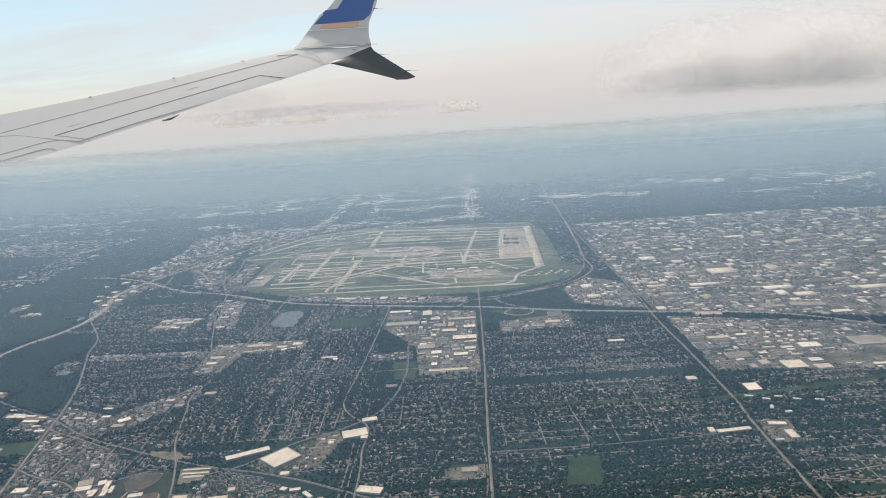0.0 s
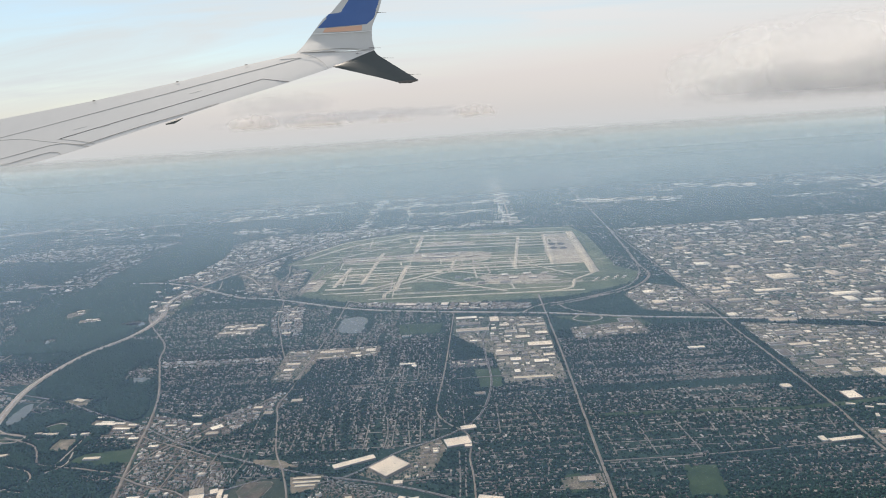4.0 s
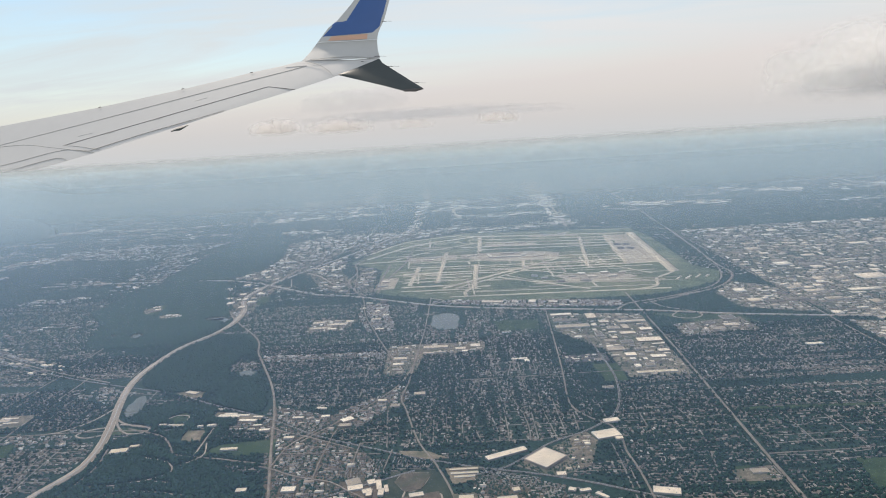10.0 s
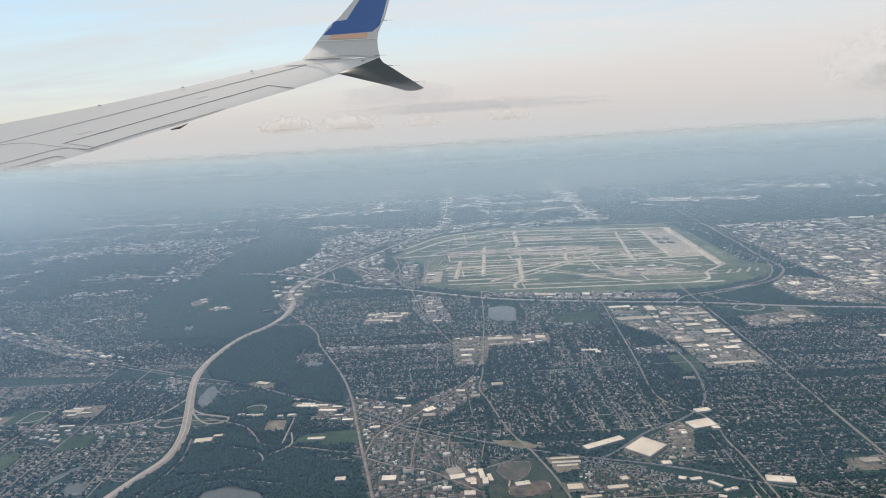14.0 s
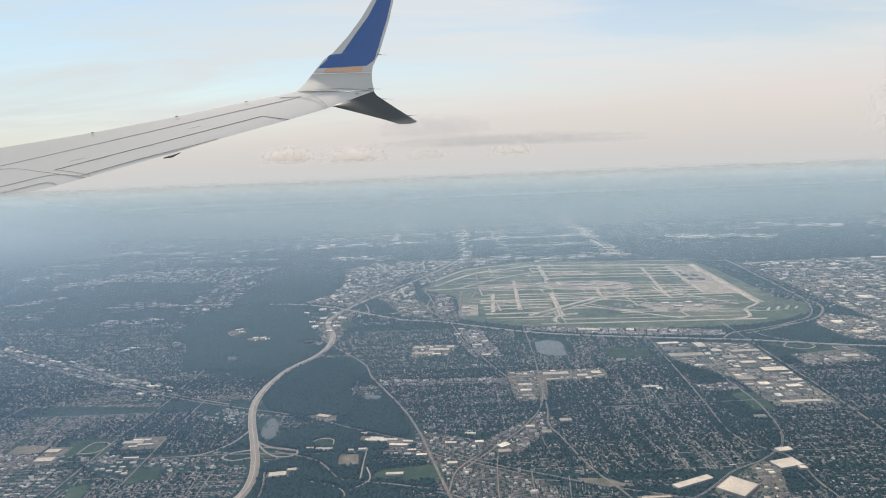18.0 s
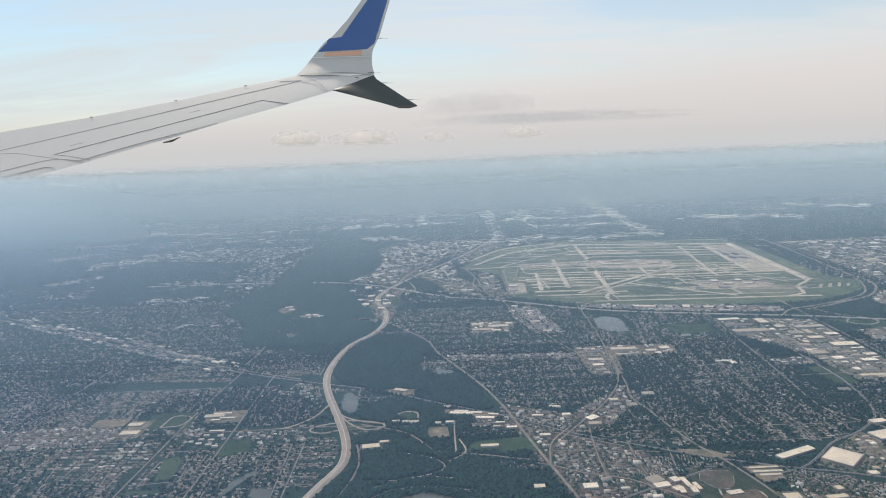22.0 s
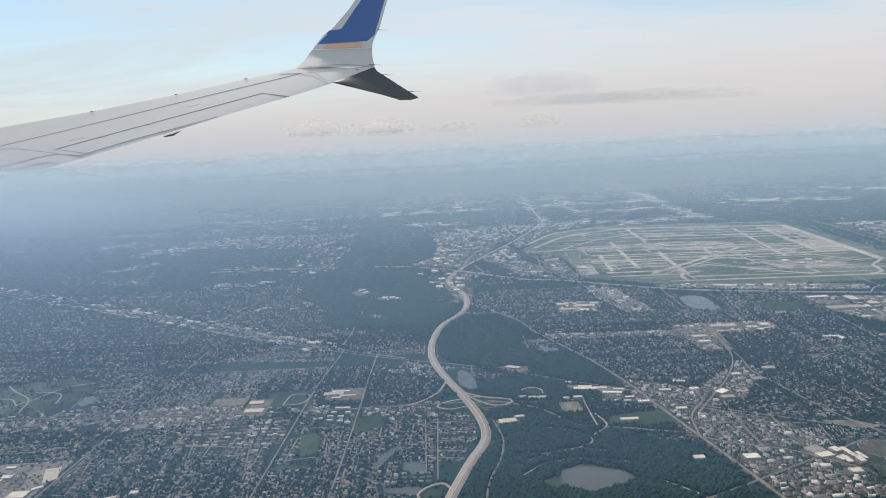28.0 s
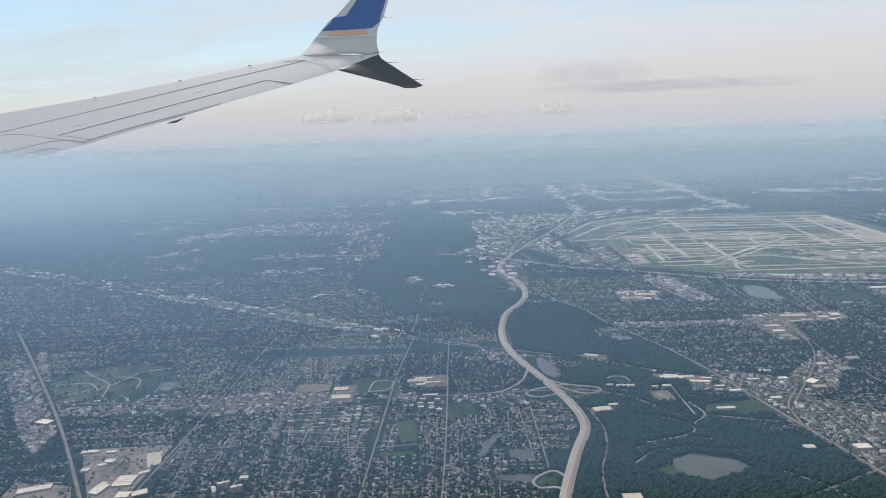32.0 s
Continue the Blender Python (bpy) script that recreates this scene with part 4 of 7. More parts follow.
add_lot(0, "pale parking lot among trees", M_YARD, [(-51.23, 67.09), (-49.26, 66.9), (-49.06, 64.32), (-51.12, 64.51)])
add_lot(1, "brownish works lot beside the railway", M_YARD, [(-56.67, 77.34), (-54.98, 77.97), (-52.68, 77.32), (-52.73, 75.6), (-54.86, 75.97)])
add_lot(2, "pale lot before a row of offices", M_YARD, [(-49.69, 71.39), (-44.09, 69.75), (-44.31, 68.64), (-49.55, 69.75)])
add_lot(3, "grey bare plot ringed by pale tracks", M_TOWNFLOOR, [(-29.4, 54.72), (-28.84, 56.0), (-27.01, 56.2), (-26.36, 55.69), (-27.14, 53.43), (-28.38, 53.07)])
add_lot(9, "grey bare plot ringed by pale tracks", M_TOWNFLOOR, [(-28.62, 52.24), (-25.66, 52.95), (-25.38, 51.29), (-26.95, 50.63), (-28.57, 50.9)])
add_lot(10, "brown tarred lot with a low building", M_LOT, [(-24.56, 52.4), (-22.81, 52.48), (-22.44, 50.97), (-24.38, 50.88)])
add_lot(20, "pale bare clearing in the forest", M_LOT, [(-77.2, 116.9), (-74.9, 118.9), (-73.5, 116.2), (-75.6, 114.2)])
add_lot(21, "pale paved grounds of a forest campus", M_YARD, [(-72.6, 112.3), (-69.42, 113.3), (-68.28, 110.6), (-71.6, 109.5)])
add_lot(4, "pale lot round long striped sheds", M_YARD, [(-25.17, 56.63), (-22.16, 56.81), (-22.78, 54.37), (-24.53, 53.81)])
add_lot(5, "tan gravel plot of a shopping centre", M_CONCRETE, [(-95.31, 57.96), (-94.11, 58.29), (-93.48, 56.26), (-94.25, 55.46)])
add_lot(6, "pale paved strip beside the railway", M_YARD, [(-29.35, 60.25), (-26.76, 59.9), (-24.85, 58.41), (-26.69, 58.4), (-29.27, 59.6)])
add_lot(7, "grey parking lot of a school", M_LOT, [(-73.88, 73.25), (-70.03, 73.2), (-70.16, 69.93), (-74.02, 69.99)])
add_lot(8, "reddish bare plot beside shops", M_YARD, [(-85.44, 72.01), (-81.98, 71.94), (-82.07, 69.96), (-85.54, 69.85)])


def add_town(k, pts):
    mark_area(pts, TOWN, FREE)
    if k not in (0, 1, 2, 3, 11, 14, 15, 16, 19, 20, 91):
        return
    tagged(new("town_ground", slab_mesh("town_ground", pts, 0.004 + 0.0002 * k, M_TOWNFLOOR if k < 14 else M_LOT, 0.004)), "worn brownish paving and yards between town buildings", "paving", kind="structure")


add_town(0, [(-44.02, 72.32), (-37.11, 68.87), (-29.9, 76.27), (-28.64, 72.45), (-36.06, 65.01), (-39.14, 63.69), (-43.81, 66.44)])
add_town(1, [(-43.67, 71.58), (-37.73, 66.66), (-32.25, 73.33), (-30.2, 71.15), (-33.36, 65.96), (-37.61, 63.7), (-32.52, 60.6), (-30.67, 56.89), (-30.25, 47.87), (-38.55, 47.83), (-41.18, 58.11), (-43.4, 67.36)])
add_town(2, [(-52.72, 70.12), (-44.67, 69.56), (-43.81, 66.44), (-52.65, 66.64)])
add_town(3, [(-22.57, 55.4), (-18.12, 53.87), (-17.18, 50.64), (-23.43, 49.74)])
add_town(4, [(-109.55, 72.45), (-89.91, 69.77), (-78.08, 69.15), (-78.18, 66.79), (-91.06, 64.74), (-109.91, 66.57)])
add_town(5, [(-78.1, 68.79), (-62.45, 68.56), (-62.59, 64.9), (-73.34, 63.97)])
add_town(6, [(-118, 116.59), (-96.26, 102.87), (-84.24, 94.02), (-76.35, 88.51), (-75.55, 86.01), (-86.15, 91.58), (-99.05, 100.29), (-119.08, 113.2)])
add_town(7, [(-157.63, 141.95), (-118, 116.59), (-119.08, 113.2), (-158.89, 137.1)])
add_town(8, [(-92.19, 132.71), (-92.56, 149.45), (-93.54, 158.95), (-89.76, 166.34), (-81.73, 163.97), (-82.15, 149.67), (-83.32, 138.95), (-84.23, 132.97)])
add_town(9, [(-130.54, 172.96), (-89.59, 162), (-81.49, 184.66), (-121.28, 187.35)])
add_town(10, [(-66.6, 81.1), (-61.18, 78.36), (-62.23, 74.74), (-68.58, 77.52)])
add_town(11, [(-92.73, 69.88), (-87.74, 70.46), (-81.86, 69.51), (-81.33, 67.33), (-86.25, 67.11), (-91.3, 67.32)])
add_town(12, [(-39.28, 114.92), (-35.02, 114.98), (-33.92, 106.2), (-32.26, 97.34), (-36.41, 96.41), (-38.98, 105.26)])
add_town(13, [(-27.61, 113.33), (1.6, 106.78), (1.59, 103.22), (-11.74, 105.09), (-27.66, 110.51)])
add_town(14, [(-71.57, 139.45), (-68.72, 170.79), (-57.28, 185.64), (-47.27, 168.16), (-51.56, 146.5), (-55.47, 138.01), (-58.4, 132.01), (-61.03, 134.54)])
add_town(15, [(-61.39, 129.41), (-56.46, 130.32), (-56.83, 112.96), (-57.8, 105.95), (-60.06, 109.44), (-64.04, 115.52)])
add_town(16, [(-55.41, 139.7), (-46.57, 131.29), (-46.18, 144.91), (-47.63, 156.6)])
add_town(17, [(-49.69, 89.15), (-30.97, 87.85), (-31.02, 85.69), (-48.47, 86.46)])
add_town(18, [(-119.98, 87.67), (-113.67, 77.24), (-105.54, 64.72), (-104.69, 57.46), (-109.23, 62.97), (-118.95, 77.24)])

add_yard(17, "mixed works land beside the airfield", M_WORKSLAND, [(17.06, 99.47), (26.2, 94.6), (26.5, 109.93), (21.42, 113.92), (16.42, 107.96)])
add_town(91, [(-45.64, 144.92), (-38.73, 137.41), (-38.24, 119.65), (-41.36, 120.12), (-42.95, 129.62), (-42.18, 138.2)])

# ---- buildings ----
add_town(19, [(-48.21, 166.5), (-46.73, 156.62), (-45.12, 149.98), (-36.44, 170.1), (-23.61, 178.68), (-23.5, 185.19), (-55.53, 185.7)])
add_town(20, [(-52.75, 138.04), (-47.71, 123.51), (-42.28, 120.11), (-42.93, 130.48), (-46.38, 138.13), (-49.86, 143.16)])


def warehouse(x, y, w, d, h, turn=0.0, roof=None, units=2, label="pale flat-roofed warehouse standing in a paved yard", name="warehouse"):
    """Walls with a dock band, a roof set inside a low parapet, and machines on the roof."""
    top = new(name)
    top.matrix_world = pose(x, y, 0, 0, 0, turn)
    v, sides, cap = boxes([0], [0], [w], [d], [h], [0])
    part("wall", mesh_of("wall", v, [sides], [M_SHED_WALL]), None, top)
    t = min(w, d) * 0.03
    outer, inner = (w / 2 + 0.006, d / 2 + 0.006), (w / 2 - t, d / 2 - t)
    ring = [(a * q[0], b * q[1], z) for q, z in ((outer, h - 0.01), (outer, h + 0.02), (inner, h + 0.02), (inner, h - 0.004)) for a, b in ((-1, -1), (1, -1), (1, 1), (-1, 1))]
    f = np.array([[4 * k + i, 4 * k + (i + 1) % 4, 4 * k + 4 + (i + 1) % 4, 4 * k + 4 + i] for k in range(3) for i in range(4)])
    part("parapet", mesh_of("parapet", ring, [f], [M_SHED_WALL]), None, top, "low pale parapet")
    v, sides, cap = boxes([0], [0], [2 * inner[0]], [2 * inner[1]], [0.004], [0], h)
    part("roof", mesh_of("roof", v, [cap], [roof or M_FLAT_ROOF]), None, top, "pale flat membrane roof")
    for _ in range(units):
        ux, uy = random.uniform(-0.38, 0.38) * w, random.uniform(-0.36, 0.36) * d
        v, sides, cap = boxes([ux], [uy], [random.uniform(0.05, 0.1)], [random.uniform(0.04, 0.08)], [0.04], [0], h + 0.004)
        part("roof_unit", mesh_of("roof_unit", v, [sides, cap], [M_STEEL]), None, top, "small grey rooftop machine")
    return tagged(top, label, name.replace("_", " "), group=name + "s of the suburbs")



def add_landmarks(label, roof, spots, h):
    for x, y, w, d, a in spots:
        warehouse(x, y, w, d, h * random.uniform(0.9, 1.15), a, roof, 3 if w * d > 1.5 else 1, label)
        box_at(x, y, w + 0.5, d + 0.5, BUILT, radians(a))


add_landmarks("huge white flat-roofed factory beside the railway", M_WHITE_ROOF, [(-16.52, 57.35, 2.82, 2.45, 44)], 0.2)
add_landmarks("long white warehouse beside the railway", M_WHITE_ROOF, [(-19.81, 58.59, 3.88, 0.75, 24), (-10.44, 61.37, 2.34, 1.5, 14), (-9.34, 64.18, 1.46, 0.75, 10), (-15.58, 54.61, 0.78, 0.57, 0), (-9.47, 60.42, 0.68, 0.57, 0), (-7.97, 51.21, 2.06, 0.95, -15)], 0.15)
add_landmarks("white flat-roofed works in the works quarter", None, [(-8.56, 100.34, 3.05, 0.98, 0), (-8.39, 97.31, 3.44, 0.98, 0), (-4.56, 98.82, 1.34, 2.32, 0), (-7.85, 94.46, 4.59, 1.35, 0), (-3.34, 95.8, 1.34, 0.99, 0), (0.41, 95.33, 3.85, 0.9, 0), (-2.68, 92.75, 1.63, 1.08, 0), (-1.34, 90.25, 1.93, 1, 0), (1.36, 91.56, 1.64, 1.09, 0), (0.58, 87.18, 3.1, 1.46, 0)], 0.14)
add_landmarks("white flat-roofed works near the toll road", None, [(-2.32, 86.78, 1.55, 1, 0), (-4.25, 87.48, 1.35, 0.91, 0), (-3.02, 82.02, 1.26, 1.01, 0), (-0.02, 80.94, 1.75, 0.92, 0), (7.36, 91.09, 1.17, 2, 0), (6.3, 89.44, 1.17, 0.82, 0), (13.38, 94.62, 1.85, 1.82, 0), (12.62, 91.34, 1.95, 1, 0), (10.48, 90.04, 1.66, 0.91, 0), (10.08, 92.77, 1.56, 0.82, 0)], 0.14)
add_landmarks("long tan-roofed shed beside the road", M_TAN_ROOF, [(-1.58, 76.12, 4.48, 0.65, 0), (-80.59, 68.3, 1.83, 0.91, 0), (-80.86, 70.38, 1.46, 0.81, 0)], 0.12)
add_landmarks("white hangar along the toll road", M_WHITE_ROOF, [(-18.01, 109.41, 3.39, 1.06, -12), (-11.8, 108.45, 1.14, 1.42, -12), (-8.68, 107.54, 1.42, 0.89, -12), (-14.44, 108.76, 1.13, 0.71, -12), (-5.65, 106.8, 1.14, 0.71, -12)], 0.18)
add_landmarks("pale flat-roofed store with a parking lot", None, [(-26.59, 88.8, 3.22, 0.99, 0), (-23.39, 87.75, 1.33, 0.81, 0), (-21.47, 88.68, 1.24, 1.08, 0), (-30.94, 84.97, 1.7, 0.72, 0), (-31.08, 82.98, 1.33, 0.63, 0), (-30.58, 88.22, 1.7, 0.81, 0), (-31.12, 81.17, 1.14, 0.54, 0)], 0.12)
add_landmarks("pale school building among houses", None, [(-7.83, 72.39, 1.17, 0.56, 0), (-16.31, 82.6, 1.92, 0.45, 0), (-15.46, 81.89, 0.58, 0.73, 0), (19.06, 82.45, 1.97, 0.65, 0), (-17.01, 93.58, 1.24, 0.54, 0), (0.12, 53.49, 1.38, 0.67, 0)], 0.12)
add_landmarks("pale works building east of the airport road", None, [(-41.49, 101.69, 2.98, 0.97, 0), (-43.77, 100.08, 3.16, 0.98, 0), (-44.43, 102.9, 1.76, 0.97, 0), (-41.93, 99.38, 1.3, 0.71, 0), (-35.55, 100.51, 1.68, 0.89, 0), (-35.86, 103.35, 1.49, 0.8, 0), (-34.86, 98.2, 1.31, 0.71, 0)], 0.13)
add_landmarks("pale office building beside the motorway", M_TAN_ROOF, [(-56.32, 63.08, 1.59, 0.83, 8), (-55.17, 63.9, 0.84, 0.46, 8), (-45.53, 62.28, 1.61, 0.46, 0), (-52.6, 68.2, 1.12, 0.46, 0), (-54.36, 77.15, 1.49, 0.64, -25), (-57.55, 48.36, 1.32, 0.75, 0)], 0.16)
add_landmarks("white flat-roofed works in the western works land", None, [(47.28, 92.25, 4.43, 1.49, -14), (33.31, 90.57, 3.38, 1.11, -8), (28.9, 66.48, 1.41, 1.73, 0), (23.86, 69.48, 1, 0.86, 0), (39.88, 76.98, 2.32, 1.52, 0), (31.07, 75.24, 2.6, 1.7, 0), (28.12, 78.82, 1.39, 2.07, 0), (35.55, 71.59, 2.22, 2.1, 0), (35.79, 74.83, 1.21, 0.95, 0), (38.19, 70.6, 1.62, 1.15, 0)], 0.15)
add_landmarks("white low shopping mall with a parking lot", M_WHITE_ROOF, [(23.6, 57.72, 3.01, 0.54, 6), (21.69, 57.94, 0.5, 0.88, 0), (27.71, 58.44, 1.51, 0.59, -10), (28.04, 56.38, 0.71, 1.47, 0)], 0.13)
add_landmarks("white flat-roofed store of a shopping centre", M_WHITE_ROOF, [(-107.84, 65.2, 1.52, 0.9, -20), (-96.59, 52.32, 0.82, 1.47, -15), (-95.15, 53.75, 1.46, 1.01, 0), (-99.17, 55.41, 0.64, 0.55, 0), (-97.83, 56.84, 0.82, 0.55, 0), (-94.35, 51.34, 1.01, 0.83, 0), (-101.68, 52.73, 2.36, 0.73, 18), (-100.1, 58.63, 1, 0.45, 0), (-101.29, 49.86, 1.82, 0.83, 0)], 0.14)
add_landmarks("pale flat-roofed hall among homes", None, [(-90.56, 65.72, 1.09, 0.81, 0), (-73.3, 71.79, 2.02, 0.63, 0), (-85.92, 53.22, 0.64, 0.46, 0), (-47.85, 70.02, 2.35, 0.55, -8), (-45.54, 68.64, 1.88, 0.46, -8), (-42.12, 54.56, 0.86, 0.56, 0), (-38.12, 54.3, 1.15, 0.75, 0), (-30.5, 70.41, 0.96, 0.73, 0), (-35.14, 67.61, 1.24, 0.83, 35), (-32.82, 55, 1.16, 1.03, 20)], 0.14)
add_landmarks("brick apartment block with a pale roof", M_WHITE_ROOF, [(-71.89, 67.96, 1.47, 0.27, 0), (-72.58, 66.97, 0.55, 0.27, 0), (-71.2, 66.85, 0.55, 0.27, 0), (-72.8, 66.06, 0.55, 0.27, 0), (-71.79, 65.86, 0.55, 0.27, 0), (-72.74, 65.15, 0.55, 0.27, 0), (-71.74, 64.85, 0.55, 0.27, 0), (-71.02, 64.48, 0.55, 0.27, 0), (-31.31, 53.14, 0.48, 1.03, 0), (-30.35, 53.15, 0.48, 1.03, 0), (-31.63, 51.45, 0.87, 0.66, 0)], 0.14)


add_landmarks("white low office in a row beside the railway", M_WHITE_ROOF, [(-47.84, 70.48, 1.41, 0.38, -9), (-46.35, 70.02, 1.22, 0.39, -9), (-44.67, 69.38, 1.04, 0.37, -9), (-49.3, 71.85, 0.75, 0.27, -9), (-54.36, 68.67, 0.75, 0.27, 0), (-53.43, 68.48, 0.65, 0.27, 0), (-50.17, 67.82, 0.56, 0.28, 0), (-49.04, 67.91, 0.85, 0.39, 0)], 0.13)
add_landmarks("white shop at the edge of the old town", None, [(-43.16, 66.07, 1.04, 0.42, 0), (-44.16, 67.26, 0.85, 0.28, 0), (-44.56, 66.44, 0.66, 0.28, 0), (-40.34, 68.66, 1.14, 0.37, -6), (-38.3, 70.7, 1.14, 0.37, -6), (-37.5, 68.59, 0.86, 0.46, 0), (-28.05, 73.28, 1.24, 0.73, 0), (-31.99, 71.96, 0.95, 0.55, 0), (-35.17, 66.22, 1.24, 0.65, 0), (-40.27, 64.05, 0.95, 0.46, 0)], 0.15)
add_landmarks("long low shed in a row of striped sheds", M_TAN_ROOF, [(-23.62, 56.25, 2.42, 0.28, 1), (-23.54, 55.59, 2.33, 0.28, 1), (-23.55, 55.03, 1.74, 0.28, 1)], 0.1)
add_landmarks("white works hall set askew in a yard", M_WHITE_ROOF, [(-32.55, 54.07, 1.25, 0.75, 12), (-31.28, 54.83, 0.67, 0.75, 20), (-31.5, 53.42, 0.77, 0.66, 20), (-30.62, 54.27, 0.43, 1.59, 8), (-29.95, 53.62, 0.34, 1.13, 10), (-27.46, 52.49, 1.16, 0.56, 10)], 0.14)
add_landmarks("low white clinic in a row among trees", M_WHITE_ROOF, [(27.73, 64.47, 0.8, 0.29, -20), (29.04, 63.58, 0.7, 0.29, -20), (30.35, 63.95, 0.7, 0.29, -10), (31.77, 63.16, 0.71, 0.29, -20), (33.7, 62.74, 0.81, 0.29, -20), (28.77, 61.84, 0.3, 0.68, -20), (29.79, 60.66, 0.61, 0.29, 10)], 0.1)
add_landmarks("pale campus building in a forest clearing", M_WHITE_ROOF, [(-71.03, 112.33, 0.81, 0.7, 0), (-69.86, 112.25, 0.9, 0.7, 0), (-68.9, 111.29, 0.81, 0.7, 0), (-70.19, 110.59, 0.99, 0.61, 0), (-75.29, 118.2, 1.25, 0.61, 20), (-74.47, 116.48, 0.9, 0.61, 20)], 0.14)
add_landmarks("pale office block by the interchange", M_WHITE_ROOF, [(-65.77, 128.16, 0.99, 0.86, 0), (-61.95, 123.54, 1.18, 1.21, 0), (-62.33, 117.62, 1.09, 1.39, 0), (-59.52, 114.6, 1.1, 1.05, 0), (-63.49, 120.92, 1.09, 0.87, 0), (-63.16, 130.59, 1.26, 1.2, 0), (-60.44, 119.9, 0.91, 1.22, 0)], 0.26)
add_landmarks("low brown flat-roofed hall", M_TAN_ROOF, [(-23.5, 51.64, 1.17, 0.76, 0), (-20.29, 51.33, 1.56, 0.47, 5), (-19.5, 52.56, 0.58, 0.57, 10), (-22.55, 50.12, 1.56, 0.28, 5)], 0.12)
add_landmarks("white flat-roofed works hall along the diagonal railway", M_WHITE_ROOF, [(-15.12, 52.14, 0.59, 0.47, -24), (-14.14, 51.94, 0.88, 0.38, 8), (-12.97, 51.08, 0.34, 1.14, 40), (-12.4, 50.12, 0.49, 0.33, 10), (-11.81, 50.3, 0.49, 0.33, 10), (-13.09, 49.27, 0.59, 0.38, -24)], 0.12)
add_landmarks("pale roofed brick school building", M_WHITE_ROOF, [(-72.63, 72.42, 1.83, 0.32, 0), (-71.77, 71.13, 1.65, 0.32, 0), (-72.89, 70.7, 0.92, 0.36, 0)], 0.12)
add_landmarks("pale store on a shopping centre's paving", M_WHITE_ROOF, [(-100.65, 58.55, 0.82, 0.45, 0), (-98.47, 58.5, 0.82, 0.36, 0), (-98.22, 56.21, 0.64, 0.36, 0), (-95.18, 53.11, 1.46, 0.82, 4), (-96.76, 52.69, 0.55, 1.38, -15), (-93.24, 51.59, 1.1, 0.73, 25), (-94.19, 54.73, 0.82, 0.37, 35)], 0.12)


def apartment_tower(x, y, turn, floors=11):
    """A slab block with a band of glass between the floors, a roof house and balconies' edges."""
    top = new("apartment_tower")
    top.matrix_world = pose(x, y, 0, 0, 0, turn)
    h, w, d = floors * 0.045, 0.85, 0.27
    v, s, c = boxes([0], [0], [w], [d], [h], [0])
    part("wall", mesh_of("wall", v, [s], [M_TAN_ROOF]), None, top, "pale concrete wall")
    part("roof", mesh_of("roof", *[(lambda q: (q[0], [q[1], q[2]], [M_WHITE_ROOF]))(boxes([0], [0], [w + 0.02], [d + 0.02], [0.015], [0], h))][0]), None, top, "pale flat roof")
    for k in range(floors):
        v, s, c = boxes([0], [0], [w + 0.01], [d + 0.01], [0.018], [0], k * 0.045 + 0.015)
        part("window_band", mesh_of("window_band", v, [s, c], [M_ASPHALT]), None, top, "dark band of windows")
    v, s, c = boxes([0.1], [0], [0.2], [0.14], [0.06], [0], h + 0.015)
    part("roof_house", mesh_of("roof_house", v, [s, c], [M_TAN_ROOF]), None, top)
    box_at(x, y, 1.2, 0.7, BUILT, radians(turn))
    tagged(top, "tall pale concrete apartment slab among lower homes", "apartment building", group="apartment towers")


for x, y, a in ((-87.09, 51.88, 20), (-85.92, 51.3, 20), (-87.49, 50.97, 110)):
    apartment_tower(x, y, a)


def storage_tank(x, y, r):
    top = new("storage_tank")
    top.matrix_world = pose(x, y, 0)
    a = np.linspace(0, 2 * math.pi, 25)[:-1]
    ring = np.stack([np.cos(a) * r, np.sin(a) * r], -1)
    v = np.vstack([np.hstack([ring, np.zeros((24, 1))]), np.hstack([ring, np.full((24, 1), 0.16)])])
    i = np.arange(24)
    j = (i + 1) % 24
    part("shell", mesh_of("shell", v, [np.stack([i, j, 24 + j, 24 + i], -1)], [M_WHITE_ROOF]), None, top)
    v = np.vstack([np.hstack([ring * 1.02, np.full((24, 1), 0.16)]), [[0, 0, 0.16 + r * 0.12]]])
    part("lid", mesh_of("lid", v, [np.stack([i, j, np.full(24, 24)], -1)], [M_WHITE_ROOF]), None, top, "shallow white cone lid")
    box_at(x, y, 2 * r + 0.2, 2 * r + 0.2, BUILT)
    tagged(top, "round white storage tank among works", "tank", group="storage tanks")


for k in range(14):
    storage_tank(35.92 + (k % 5) * 1.4 + 0.5 * (k // 5 % 2), 78.71 + (k // 5) * 1.6, 0.30)
for k in range(11):
    storage_tank(13.67 + k * 0.58, 117.3 + (k % 3) * 0.8 + k * 0.1, 0.25)

